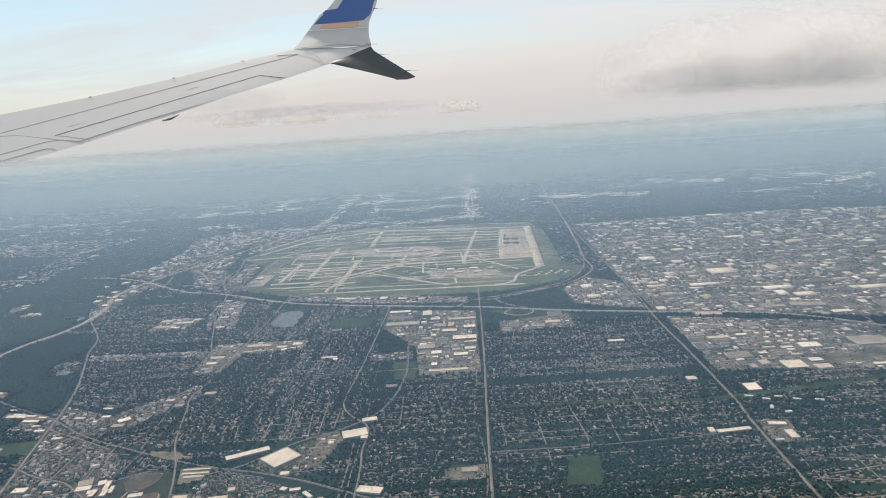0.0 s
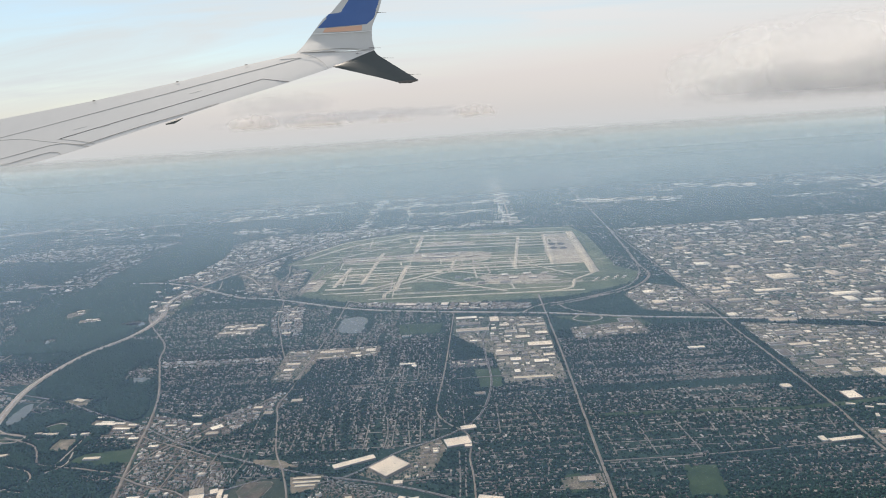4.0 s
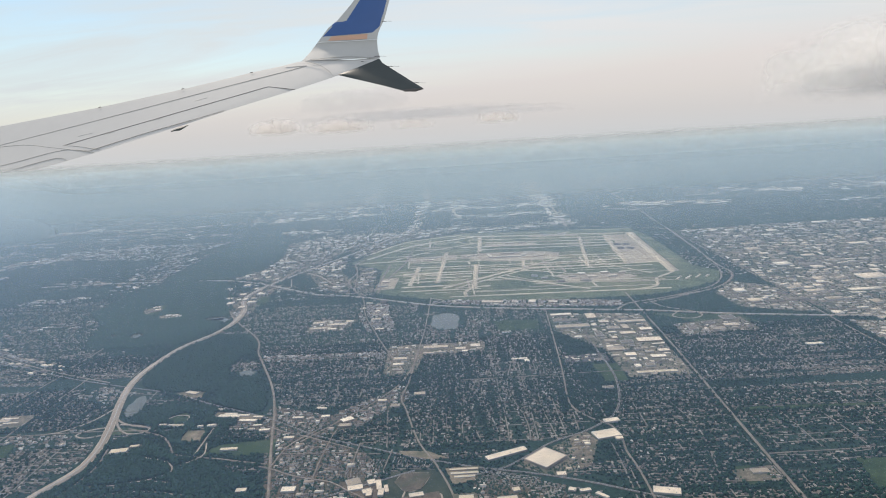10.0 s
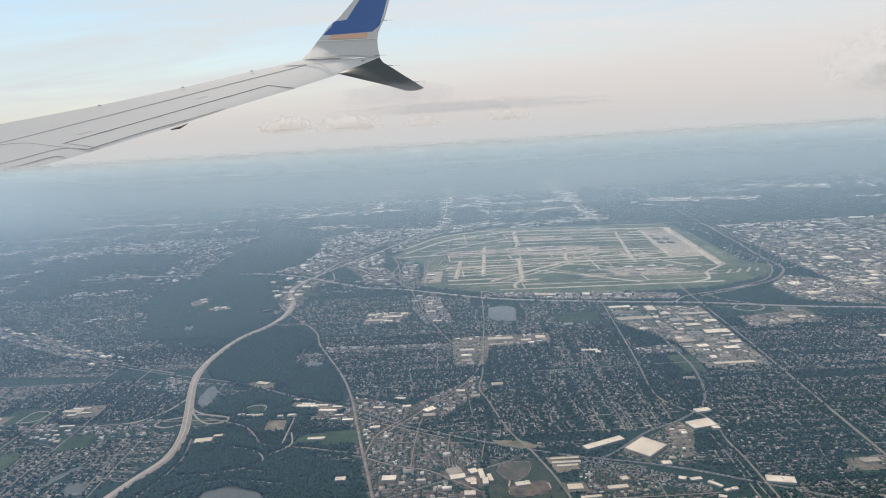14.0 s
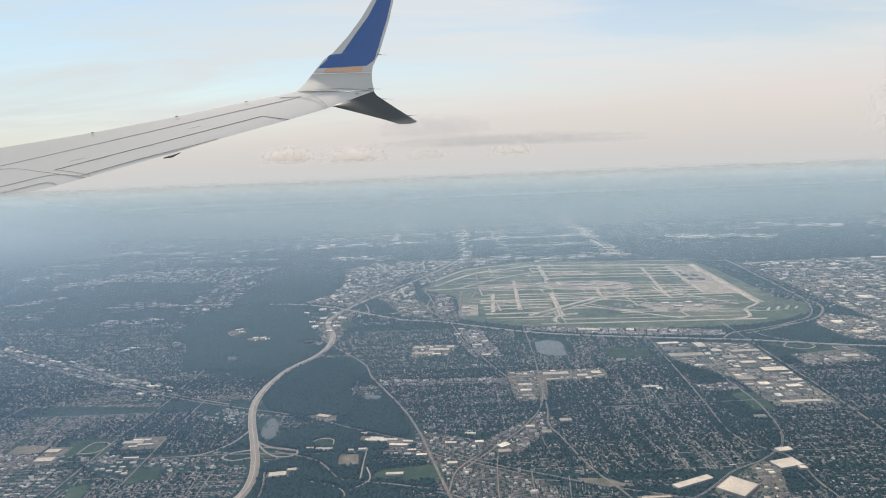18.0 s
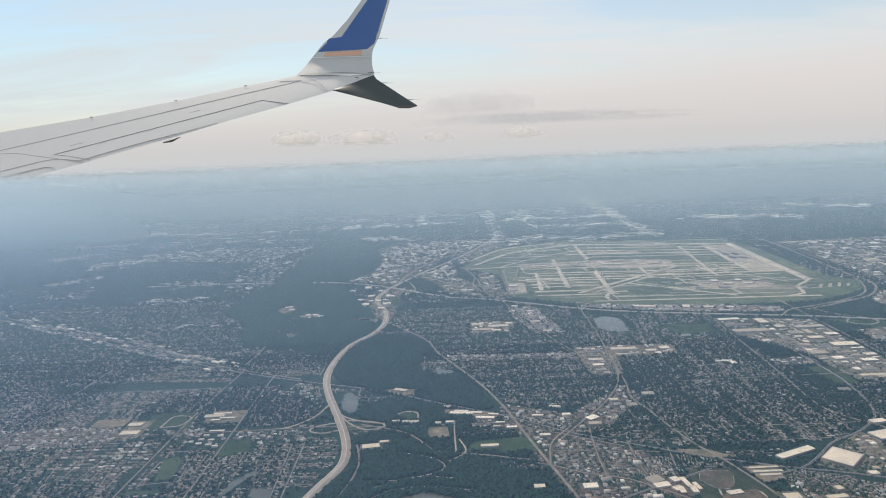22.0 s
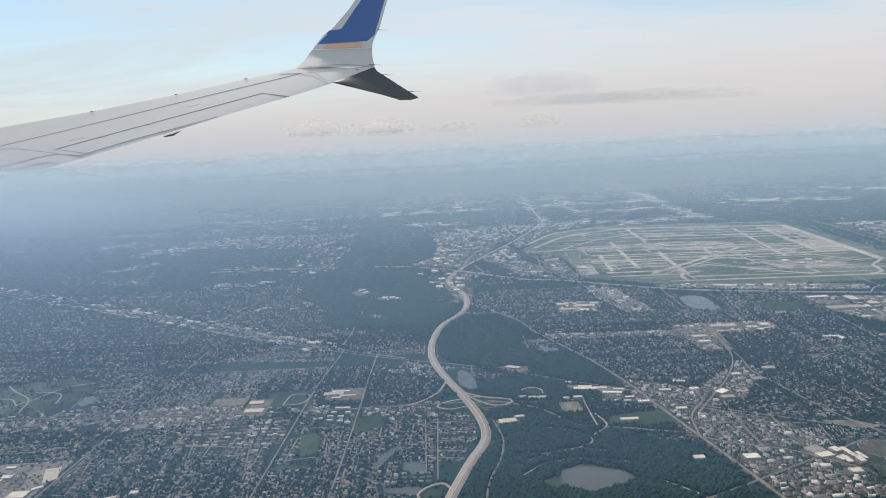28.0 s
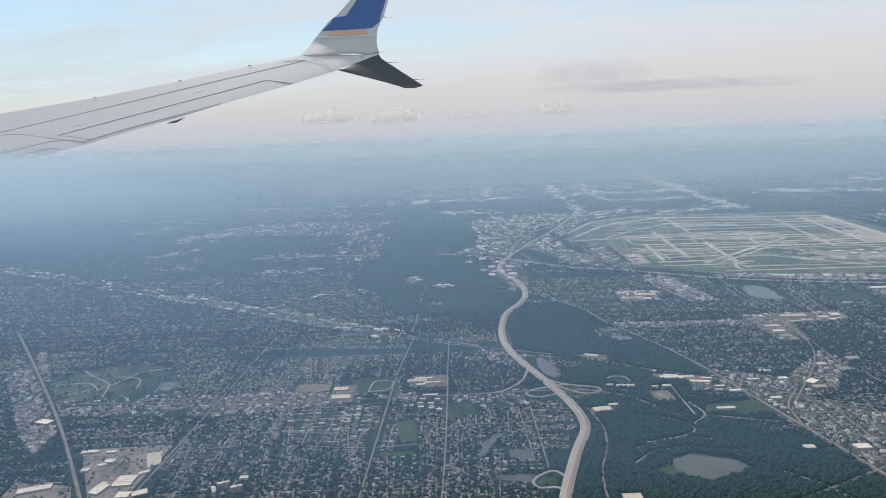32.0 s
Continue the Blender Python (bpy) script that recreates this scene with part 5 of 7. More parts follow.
# airport buildings: terminals, hangars and cargo sheds
for x, y, w, d, a in ((-12.74, 144.34, 5.56, 0.68, -4), (-16.41, 146.28, 0.65, 3.57, 8), (-9.1, 146.31, 0.65, 3.75, -8), (-5.97, 143.67, 3.17, 0.69, 18), (-12.59, 147.92, 2.78, 1.36, 0), (-19.98, 147.54, 2.39, 0.76, 20), (-28.34, 147.32, 3.12, 0.85, 0)):
    warehouse(x, y, w, d, 0.22, a, None, 2, "long pale airport terminal hall on the apron", "terminal")
for x, y, w, d in ((-0.91, 125.41, 1.32, 1.14), (0.5, 122.81, 1.61, 1.05), (-2.9, 123.96, 1.32, 0.96), (-1.12, 120.31, 1.89, 0.88), (3.16, 125.33, 1.33, 1.05), (3.91, 122.54, 1.52, 1.05), (-9.38, 125.75, 1.13, 0.96), (-7.8, 123.68, 1.13, 0.88), (-36.57, 127.65, 1.47, 1.21), (-36.83, 124.53, 1.66, 1.04),
                   (-11.12, 159.41, 2.03, 0.92), (-8.36, 159, 1.66, 0.92), (-1.8, 167.9, 2.03, 0.83), (1.89, 167.2, 1.85, 0.83), (-40.86, 139.92, 1.64, 1.02), (-40.6, 135.66, 1.46, 1.03), (-39.79, 131.39, 1.65, 0.95), (-29.21, 145.1, 2.2, 0.68), (6.19, 124.52, 1.14, 0.79), (-5.37, 120.4, 1.32, 0.79)):
    warehouse(x, y, w, d, 0.2, random.uniform(-4, 4), None, 1, "pale airport hangar with a broad roof", "hangar")


def airliner(x, y, turn):
    """A parked airliner: round fuselage with a tapered tail, swept wings, tailplane, fin and two engines."""
    top = new("airliner")
    top.matrix_world = pose(x, y, 0.025, 0, 0, turn)
    a = np.linspace(0, 2 * math.pi, 9)[:-1]
    rows, fs = [], []
    for u, r, z in ((-0.30, 0.004, 0.060), (-0.28, 0.022, 0.058), (-0.22, 0.030, 0.058), (0.14, 0.030, 0.058), (0.24, 0.018, 0.066), (0.31, 0.006, 0.074)):
        rows.append(np.stack([np.full(8, u), r * np.cos(a), z + r * np.sin(a)], -1))
    for k in range(5):
        for i in range(8):
            fs.append([8 * k + i, 8 * k + (i + 1) % 8, 8 * k + 8 + (i + 1) % 8, 8 * k + 8 + i])
    part("fuselage", mesh_of("fuselage", np.vstack(rows), [np.array(fs)], [M_WHITE_ROOF]), None, top, "white rounded fuselage")
    for side in (-1, 1):
        for nm, u0, chord, span, sweep, z in (("wing", -0.06, 0.12, 0.28, 0.13, 0.05), ("tailplane", 0.23, 0.05, 0.10, 0.05, 0.075)):
            tip = chord * 0.3
            p = [(u0, 0, z), (u0 + chord, 0, z), (u0 + sweep + tip, side * span, z + 0.012), (u0 + sweep, side * span, z + 0.012)]
            v = np.array(p + [(q[0], q[1], q[2] - 0.006) for q in p])
            part(nm, mesh_of(nm, v, [np.array([[0, 1, 2, 3], [4, 7, 6, 5], [0, 3, 7, 4], [1, 5, 6, 2], [2, 6, 7, 3]])], [M_STEEL]), None, top)
        v, s, c = boxes([0.0], [side * 0.1], [0.07], [0.03], [0.03], [0], 0.018)
        part("engine", mesh_of("engine", v, [s, c], [M_STEEL]), None, top)
    v = np.array([(0.2, -0.004, 0.08), (0.3, -0.004, 0.08), (0.33, -0.003, 0.16), (0.28, -0.003, 0.16), (0.2, 0.004, 0.08), (0.3, 0.004, 0.08), (0.33, 0.003, 0.16), (0.28, 0.003, 0.16)])
    part("fin", mesh_of("fin", v, [np.array([[0, 1, 2, 3], [4, 7, 6, 5], [1, 5, 6, 2], [3, 2, 6, 7], [0, 3, 7, 4]])], [M_ASPHALT]), None, top, "dark painted tail fin")
    for u, w in ((-0.22, 0.0), (0.03, 0.03), (0.03, -0.03)):
        vv, ss, cc = boxes([u], [w], [0.012], [0.006], [0.035], [0])
        part("landing_gear", mesh_of("landing_gear", vv, [ss, cc], [M_ASPHALT]), None, top)
    return tagged(top, "white airliner parked on the concrete apron", "airliner", group="parked airliners")


first = airliner(-19.29, 145.01, 80)
for x, y, a in ((-18.02, 143.51, 95), (-15.63, 142.55, 90), (-14.15, 142.76, 85), (-11.92, 142.99, 92), (-10.62, 142.86, 88), (-7.66, 142.08, 70), (-6.36, 141.94, 100), (-4.68, 142.16, 110), (-15.36, 148.52, 265), (-10.73, 148.82, 270), (-7.96, 148.22, 280), (-20.89, 148.53, 200),
                (-27, 145.83, 90), (-30.11, 146.01, 85), (2.21, 123.9, 40), (-4.23, 122.18, 60), (5.24, 120.63, 20), (-35.61, 129.22, 0), (-35.57, 123.17, 10), (13.19, 141.28, 90), (14.15, 137.83, 90)):
    copy_thing(first, pose(x, y, 0.025, 0, 0, a))

# ---- fields of buildings ----
rng = np.random.default_rng(7)


def fill(code, step_x, step_y, chance, size, region, turn=0.0, jitter=0.25):
    """Plots on a grid over the squares of that cover; keeps those whose corners all lie on it."""
    x0, x1, y0, y1 = region
    gx, gy = np.meshgrid(np.arange(x0, x1, step_x), np.arange(y0, y1, step_y))
    n = gx.size
    x = gx.ravel() + rng.uniform(-jitter, jitter, n) * step_x
    y = gy.ravel() + rng.uniform(-jitter, jitter, n) * step_y
    w = np.minimum(rng.lognormal(np.log(size), 0.45, n), step_x * 1.05)
    d = np.minimum(rng.lognormal(np.log(size * 0.7), 0.4, n), step_y * 0.9)
    ok = (rng.random(n) < chance) & seen(x, y)
    for a in (-0.5, 0.0, 0.5):
        for b in (-0.5, 0.0, 0.5):
            ok &= code_at(x + a * w, y + b * d) == code
    return x[ok], y[ok], w[ok], d[ok]


def joined(name, x, y, w, d, h, rot, wall, roof, label, category):
    v, s, c = boxes(x, y, w, d, h, rot)
    ob = new(name, mesh_of(name, v, [s, c], [wall, roof], [np.zeros(len(s)), np.ones(len(c))]))
    return tagged(ob, label, category, kind="stuff")


# rows of mobile homes and of garden apartments, set at the angle of their lanes
def rows_of(name, x0, y0, turn, nx, ny, dx, dy, w, d, h, roof, label, category):
    i, j = np.meshgrid(np.arange(nx), np.arange(ny))
    i, j = i.ravel() * dx + rng.normal(0, 0.05, nx * ny), j.ravel() * dy + rng.normal(0, 0.035, nx * ny)
    c, s = math.cos(radians(turn)), math.sin(radians(turn))
    x, y = x0 + c * i - s * j, y0 + s * i + c * j
    ok = np.isin(code_at(x, y), (FREE, TOWN, WORKS, STREET)) & (rng.random(nx * ny) < 0.84)
    n = ok.sum()
    joined(name, x[ok], y[ok], rng.normal(w, w * 0.1, n), rng.normal(d, d * 0.08, n), np.full(n, h), np.full(n, radians(turn)), M_SHED_WALLS, roof, label, category)
    for a, b in zip(x[ok], y[ok]):
        box_at(a, b, w * 1.1, d * 1.2, BUILT, radians(turn))


rows_of("mobile_homes", -22.88, 54.37, -22, 25, 12, 0.215, 0.18, 0.16, 0.07, 0.05, M_ROW_ROOFS, "rows of small grey mobile homes along narrow lanes", "mobile homes")
rows_of("townhouses", -18.53, 52.17, -24, 22, 9, 0.25, 0.23, 0.18, 0.095, 0.08, M_ROW_ROOFS, "short rows of brown townhouses round courts", "townhouses")
rows_of("garden_apartments", -84.48, 61.12, 0, 11, 7, 0.75, 0.72, 0.52, 0.16, 0.11, M_TOWN_ROOFS, "rows of low garden apartments with grey roofs", "apartments")
rows_of("courtyard_apartments", -67.86, 53.02, 0, 8, 6, 0.66, 0.62, 0.42, 0.14, 0.11, M_ROW_ROOFS, "low apartment blocks round small ponds", "apartments")
rows_of("downtown_blocks", -39.13, 55.88, 1, 10, 19, 0.55, 0.38, 0.26, 0.14, 0.11, M_ROW_ROOFS, "rows of downtown flats and shops between trees", "town buildings")
rows_of("row_houses", -33.67, 55.84, 2, 15, 8, 0.25, 0.40, 0.09, 0.27, 0.09, M_ROW_ROOFS, "close rows of brown attached houses", "townhouses")
rows_of("row_houses", -29.98, 57.64, -12, 14, 5, 0.27, 0.36, 0.09, 0.24, 0.09, M_ROW_ROOFS, "close rows of grey attached houses beside the railway", "townhouses")
rows_of("garden_apartments", -79.72, 60.82, 0, 6, 11, 0.62, 0.5, 0.4, 0.15, 0.11, M_TOWN_ROOFS, "rows of low pale garden apartments along straight streets", "apartments")



# larger stores strung along the diagonal shopping road
sx, sy, sw, sd, sa = [], [], [], [], []
for (xa, ya), (xb, yb) in (((-157.79, 140.18), (-114.8, 113.11)), ((-114.8, 113.11), (-98.05, 102.35)), ((-98.05, 102.35), (-75.15, 86.72)), ((-103.12, 105.76), (-89.5, 96.31))):
    a, n = math.atan2(yb - ya, xb - xa), int(math.hypot(xb - xa, yb - ya) * 1.5)
    u, o = rng.random(n), rng.choice([-1, 1], n) * rng.uniform(0.5, 1.9, n)
    sx.append(xa + (xb - xa) * u - math.sin(a) * o), sy.append(ya + (yb - ya) * u + math.cos(a) * o)
    sw.append(rng.uniform(0.45, 1.5, n)), sd.append(rng.uniform(0.25, 0.6, n)), sa.append(np.full(n, a))
sx, sy, sw, sd, sa = map(np.concatenate, (sx, sy, sw, sd, sa))
keep = []
for k in range(len(sx)):
    if code_at(sx[k], sy[k]) in (FREE, TOWN):
        keep.append(k)
        box_at(sx[k], sy[k], sw[k] + 0.1, sd[k] + 0.1, BUILT, sa[k])
joined("strip_stores", sx[keep], sy[keep], sw[keep], sd[keep], rng.uniform(0.09, 0.15, len(keep)), sa[keep], M_SHED_WALLS, M_FLAT_ROOFS, "pale flat-roofed stores strung along a shopping road", "stores")

works = []
for step_x, step_y, chance, size in ((4.4, 3.6, 0.30, 2.1), (2.7, 2.2, 0.55, 1.3), (1.5, 1.2, 0.62, 0.75)):
    works.append(fill(WORKS, step_x, step_y, chance, size, (-80, 118, 66, 210)))
    for x, y, w, d in zip(*works[-1]):
        box_at(x, y, w + 0.25, d + 0.25, BUILT)
wx, wy, ww, wd = (np.concatenate(q) for q in zip(*works))
order = np.argsort(wy)
near = order[:200]
for k in near:
    big = ww[k] * wd[k] > 1.2
    warehouse(wx[k], wy[k], ww[k], wd[k], rng.uniform(0.1, 0.19), 0, None, 2 if wy[k] < 100 else 0, "broad pale flat-roofed warehouse on paved land" if big else "small flat-roofed works building on paved land")
    box_at(wx[k], wy[k], ww[k] + 0.2, wd[k] + 0.2, BUILT)
rest = order[200:]
joined("far_warehouses", wx[rest], wy[rest], ww[rest], wd[rest], rng.uniform(0.1, 0.2, len(rest)), np.zeros(len(rest)), M_SHED_WALLS, M_FLAT_ROOFS, "many pale flat-roofed warehouses on paved land", "warehouses")
for k in rest:
    box_at(wx[k], wy[k], ww[k] + 0.1, wd[k] + 0.1, BUILT)

lx, ly, lw, ld = fill(TOWN, 0.8, 0.5, 0.55, 0.5, (-50, -28, 46, 80), 0.0, 0.4)
joined("town_blocks", lx, ly, lw, ld, rng.uniform(0.1, 0.2, len(lx)), np.zeros(len(lx)), M_SHED_WALLS, M_TOWN_ROOFS, "long brown and pale blocks of shops in an old town", "town buildings")
for k in range(len(lx)):
    box_at(lx[k], ly[k], lw[k] + 0.1, ld[k] + 0.1, BUILT)
tx, ty, tw, td = fill(TOWN, 0.38, 0.26, 0.97, 0.27, (-190, 10, 44, 112), 0.0, 0.4)
busy = np.array([noise.noise((a * 0.22, b * 0.22, 2.0)) for a, b in zip(tx, ty)])
ok = rng.random(len(tx)) < np.where(((tx < -62) & ((tx < -93) | (tx > -81))) | (ty < 56), 0.5, 1.0) + 0.8 * busy
tx, ty, tw, td = tx[ok], ty[ok], tw[ok], td[ok]
lx, ly, lw, ld = fill(TOWN, 1.35, 1.2, 0.8, 0.85, (-190, 40, 104, 200), 0.0, 0.4)
joined("town_buildings", tx, ty, tw, td, rng.uniform(0.08, 0.2, len(tx)), rng.normal(0, 0.04, len(tx)), M_SHED_WALLS, M_TOWN_ROOFS, "crowded flat-roofed shops and flats of a small town", "town buildings")
for k in range(len(tx)):
    box_at(tx[k], ty[k], tw[k], td[k], BUILT)
west = lx < -78
lw[west], ld[west] = lw[west] * 0.8, ld[west] * 0.8
for some, roofs, label in ((~west, M_FLAT_ROOFS, "pale flat-roofed offices and hotels near the interchange"), (west, M_TOWN_ROOFS, "brown and pale flat roofs of a hazy western suburb")):
    n = some.sum()
    joined("office_blocks", lx[some], ly[some], lw[some], ld[some], rng.uniform(0.1, 0.24, n), rng.normal(0, 0.1, n), M_SHED_WALLS, roofs, label, "offices")
for k in range(len(lx)):
    box_at(lx[k], ly[k], lw[k], ld[k], BUILT)

# smaller sheds and offices that crowd the nearer yards
sx, sy, sw, sd = fill(WORKS, 0.85, 0.7, 0.8, 0.42, (-60, 60, 50, 116))
joined("small_sheds", sx, sy, sw, sd, rng.uniform(0.06, 0.12, len(sx)), np.zeros(len(sx)), M_SHED_WALLS, M_FLAT_ROOFS, "small flat-roofed sheds and offices in paved yards", "sheds")
for k in range(len(sx)):
    box_at(sx[k], sy[k], sw[k], sd[k], BUILT)

# parked cars in rows on the yards
px, py = np.meshgrid(np.arange(-112, 60, 0.055), np.arange(47, 112, 0.42))
px, py = px.ravel(), py.ravel() + rng.normal(0, 0.01, px.size)
lots = np.array([noise.noise((a * 0.7, b * 0.7, 7.0)) for a, b in zip(px[::20], py[::20])]).repeat(20)[:px.size]
ok = (code_at(px, py) == WORKS) & (lots > 0.02) & (rng.random(px.size) < 0.7) & seen(px, py)
v, s_, c_ = boxes(px[ok], py[ok], np.full(ok.sum(), 0.028), np.full(ok.sum(), 0.066), np.full(ok.sum(), 0.023), np.zeros(ok.sum()), 0.035)
tagged(new("parked_cars", mesh_of("parked_cars", v, [s_, c_], [M_CARS])), "rows of parked cars of many colours on paved lots", "cars", kind="stuff")

# pale roofs of the towns and works far towards the horizon
fx, fy, fw, fd = [], [], [], []
for _ in range(64):
    cy = 195 * (2.0 ** rng.random())
    cx = rng.uniform(-90 - 0.74 * cy, 20 + 0.7 * cy)
    if -50 < cx < 24 and cy < 205:
        continue
    n, spread = int(rng.integers(6, 26)), rng.uniform(3, 9) * (cy / 250)
    fx.append(cx + rng.normal(0, spread * 1.8, n)), fy.append(cy + rng.normal(0, spread * 0.5, n))
    fw.append(rng.lognormal(0.55, 0.5, n)), fd.append(rng.lognormal(-0.5, 0.4, n))
# rows of works and stores: ends, number, and how far they stray to the sides
FAR_ROWS = [(-43.3, 179.7, -18.1, 184.6, 60, 2.0), (-18.2, 179.7, 7.5, 184.8, 70, 2.0), (4.9, 184.0, 7.8, 292.0, 210, 1.3), (-34.5, 182.0, -32.7, 280.0, 110, 0.9), (-56.5, 228.0, -52.0, 296.0, 50, 1.2),
            (-87.0, 219.0, -48.0, 222.0, 80, 2.4), (-81.0, 263.0, -50.0, 271.0, 50, 2.5), (-74.0, 195.0, -53.6, 190.5, 60, 2.5), (26.5, 214.0, 57.5, 205.5, 120, 3.0), (65.0, 236.0, 87.0, 224.0, 60, 2.5),
            (103.0, 203.0, 134.0, 219.0, 60, 2.5), (-30.0, 222.0, 5.0, 226.0, 60, 2.0), (-20.0, 204.0, 5.0, 207.0, 60, 2.5), (-182.0, 345.0, -134.0, 362.0, 40, 3.0), (-21.8, 185.0, -21.9, 262.0, 50, 1.2),
            (-150.9, 215.9, -135.9, 224.2, 50, 2.0), (-148.3, 178.5, -139.9, 183.7, 40, 2.0), (-132.5, 165.8, -118.3, 173.4, 90, 2.2), (-130.4, 145.3, -122.7, 153.9, 40, 1.2), (-104.6, 126.1, -92.7, 127.7, 45, 1.0), (-96.2, 107.3, -80.4, 110.5, 50, 1.5), (-126.6, 193.4, -123.6, 218.2, 26, 0.8), (-229.1, 349.0, -207.7, 347.7, 26, 3.0),
            (-180.1, 294.1, -168.0, 298.0, 22, 2.0), (-186.5, 379.3, -136.2, 350.7, 50, 3.0), (-124.7, 301.2, -108.2, 302.4, 30, 2.5), (-116.6, 172.9, -102.5, 186.8, 70, 5.0), (-125.3, 208.4, -96.0, 206.2, 60, 5.0), (-106.1, 143.5, -94.3, 139.4, 40, 2.0), (-124.5, 135.1, -117.6, 136.7, 30, 3.0)]
for x0, y0, x1, y1, n, stray in FAR_ROWS:
    u, o = rng.random(n), rng.normal(0, stray, n)
    run = math.hypot(x1 - x0, y1 - y0)
    fx.append(x0 + (x1 - x0) * u - (y1 - y0) / run * o), fy.append(y0 + (y1 - y0) * u + (x1 - x0) / run * o)
    size = min(1.0, (y0 + y1) / 420)
    fw.append(rng.lognormal(0.4, 0.5, n) * size), fd.append(rng.lognormal(-0.25, 0.4, n) * size)
fx, fy, fw, fd = map(np.concatenate, (fx, fy, fw, fd))
ok = ~np.isin(code_at(fx, fy), (FIELD, PAVED, WOOD, WATER, BUILT))
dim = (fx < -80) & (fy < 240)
for some, roofs, label in ((ok & ~dim, M_LIGHTENED_ROOFS, "roofs of far towns, coloured paler to show through haze"), (ok & dim, M_TOWN_ROOFS, "brown and pale roofs of stores in the hazy western suburbs")):
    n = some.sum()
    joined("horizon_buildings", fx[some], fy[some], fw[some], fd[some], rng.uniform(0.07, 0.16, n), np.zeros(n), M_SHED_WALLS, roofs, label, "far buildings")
for k in np.flatnonzero(ok):
    box_at(fx[k], fy[k], fw[k], fd[k], BUILT)

# roofs of the farther suburbs, just telling as flecks
n = 130000
x, y = rng.uniform(-250, 160, n), 118 + 205 * rng.random(n) ** 1.2
thin = np.array([noise.fractal((a * 0.022, b * 0.03, 5.0), 1.0, 2.0, 4) for a, b in zip(x, y)])
ok = (code_at(x, y) == FREE) & seen(x, y, 10) & (rng.random(n) < np.where(y > 165, 0.03, 0.13) + 0.6 * thin)
x, y = x[ok], y[ok]
n = len(x)
joined("suburb_roofs", x, y, np.minimum(rng.lognormal(-1.0, 0.5, n) * (y / 130), 1.5), np.minimum(rng.lognormal(-1.5, 0.4, n) * (y / 130), 0.7), rng.uniform(0.08, 0.13, n), rng.normal(0, 0.15, n), M_HOUSE_WALL, M_SUBURB_ROOFS, "pale and grey roofs of farther suburbs between trees", "houses")
for a, b in zip(x, y):
    box_at(a, b, 0.25, 0.25, BUILT)

# ---- residential streets and homes ----
def free_runs(fixed, lo, hi, along_y, shift):
    """The stretches of a straight street that cross open suburb."""
    s = np.arange(lo, hi, 0.4)
    off = shift(s)
    x, y = (fixed + off, s) if along_y else (s, fixed + off)
    ok = (code_at(x, y) == FREE) & seen(x, y)
    cut = np.flatnonzero(np.diff(np.concatenate(([0], ok.astype(int), [0]))))
    for a, b in zip(cut[::2], cut[1::2]):
        if b - a > 7:
            yield np.stack([x[a:b], y[a:b]], -1)


streets, home_x, home_y, home_a = [], [], [], []

def add_quarter(x0, x1, y0, y1, gap, cross, upright):
    for long_way in (True, False):
        ns = upright == long_way
        lo, hi, at0, at1 = (y0, y1, x0, x1) if ns else (x0, x1, y0, y1)
        at = at0 + rng.uniform(0.2, 0.8)
        while at < at1:
            ph, am = rng.uniform(0, 6.3), rng.choice([0.0, 0.1, 0.3, 0.6])
            for run in free_runs(at, lo, hi, ns, lambda s: am * np.sin(s * 0.30 + ph)):
                streets.append(run)
                if long_way:
                    seg = np.arange(0, len(run) - 1, 0.62)
                    i = seg.astype(int)
                    p = run[i] + (run[np.minimum(i + 1, len(run) - 1)] - run[i]) * (seg - i)[:, None]
                    for side in (-1, 1):
                        o = side * rng.uniform(0.16, 0.58, len(p))
                        home_x.append(p[:, 0] + (o if ns else rng.normal(0, 0.11, len(p))))
                        home_y.append(p[:, 1] + (rng.normal(0, 0.11, len(p)) if ns else o))
                        home_a.append(rng.choice([0.0, math.pi / 2, math.pi / 2, math.pi / 2], len(p)) + rng.normal(0, 0.1, len(p)))
            at += (gap if long_way else cross) * rng.uniform(0.85, 1.2)


add_quarter(-151.3, -95.2, 45, 124.1, 1.7, 4.2, False)
add_quarter(-95.7, -63.6, 45, 80.3, 1.2, 2.6, True)
add_quarter(-95.2, -63.3, 83, 124.9, 1.35, 3.6, False)
add_quarter(-63.3, -29.4, 45, 114, 1.35, 3.4, False)
add_quarter(-29.4, -10.2, 61, 105.5, 1.3, 2.9, True)
add_quarter(-29.8, -4.4, 45, 60.1, 1.5, 3.0, False)
add_quarter(-10.2, 2.5, 45, 82.4, 1.5, 3.4, False)
add_quarter(2.5, 26.4, 45, 71.3, 1.45, 3.6, False)
add_quarter(2.5, 26.2, 73, 92.6, 1.3, 3.2, False)
add_quarter(26.4, 70.5, 45, 73, 1.6, 3.8, False)
vs, fs, base = [], [], 0
for k, run in enumerate(streets):
    mark_line(run[::3], 0.1, STREET)
    a, b = edges_of(run, -0.07, 0.07)
    n = len(run)
    z = np.full((n, 1), 0.03 + 0.00001 * k)
    vs += [np.hstack([a, z]), np.hstack([b, z])]
    i = np.arange(n - 1) + base
    fs.append(np.stack([i, n + i, n + i + 1, i + 1], -1))
    base += 2 * n
tagged(new("residential_streets", mesh_of("residential_streets", np.vstack(vs), [np.vstack(fs)], [M_STREET])), "narrow worn streets between rows of homes", "streets", kind="structure")

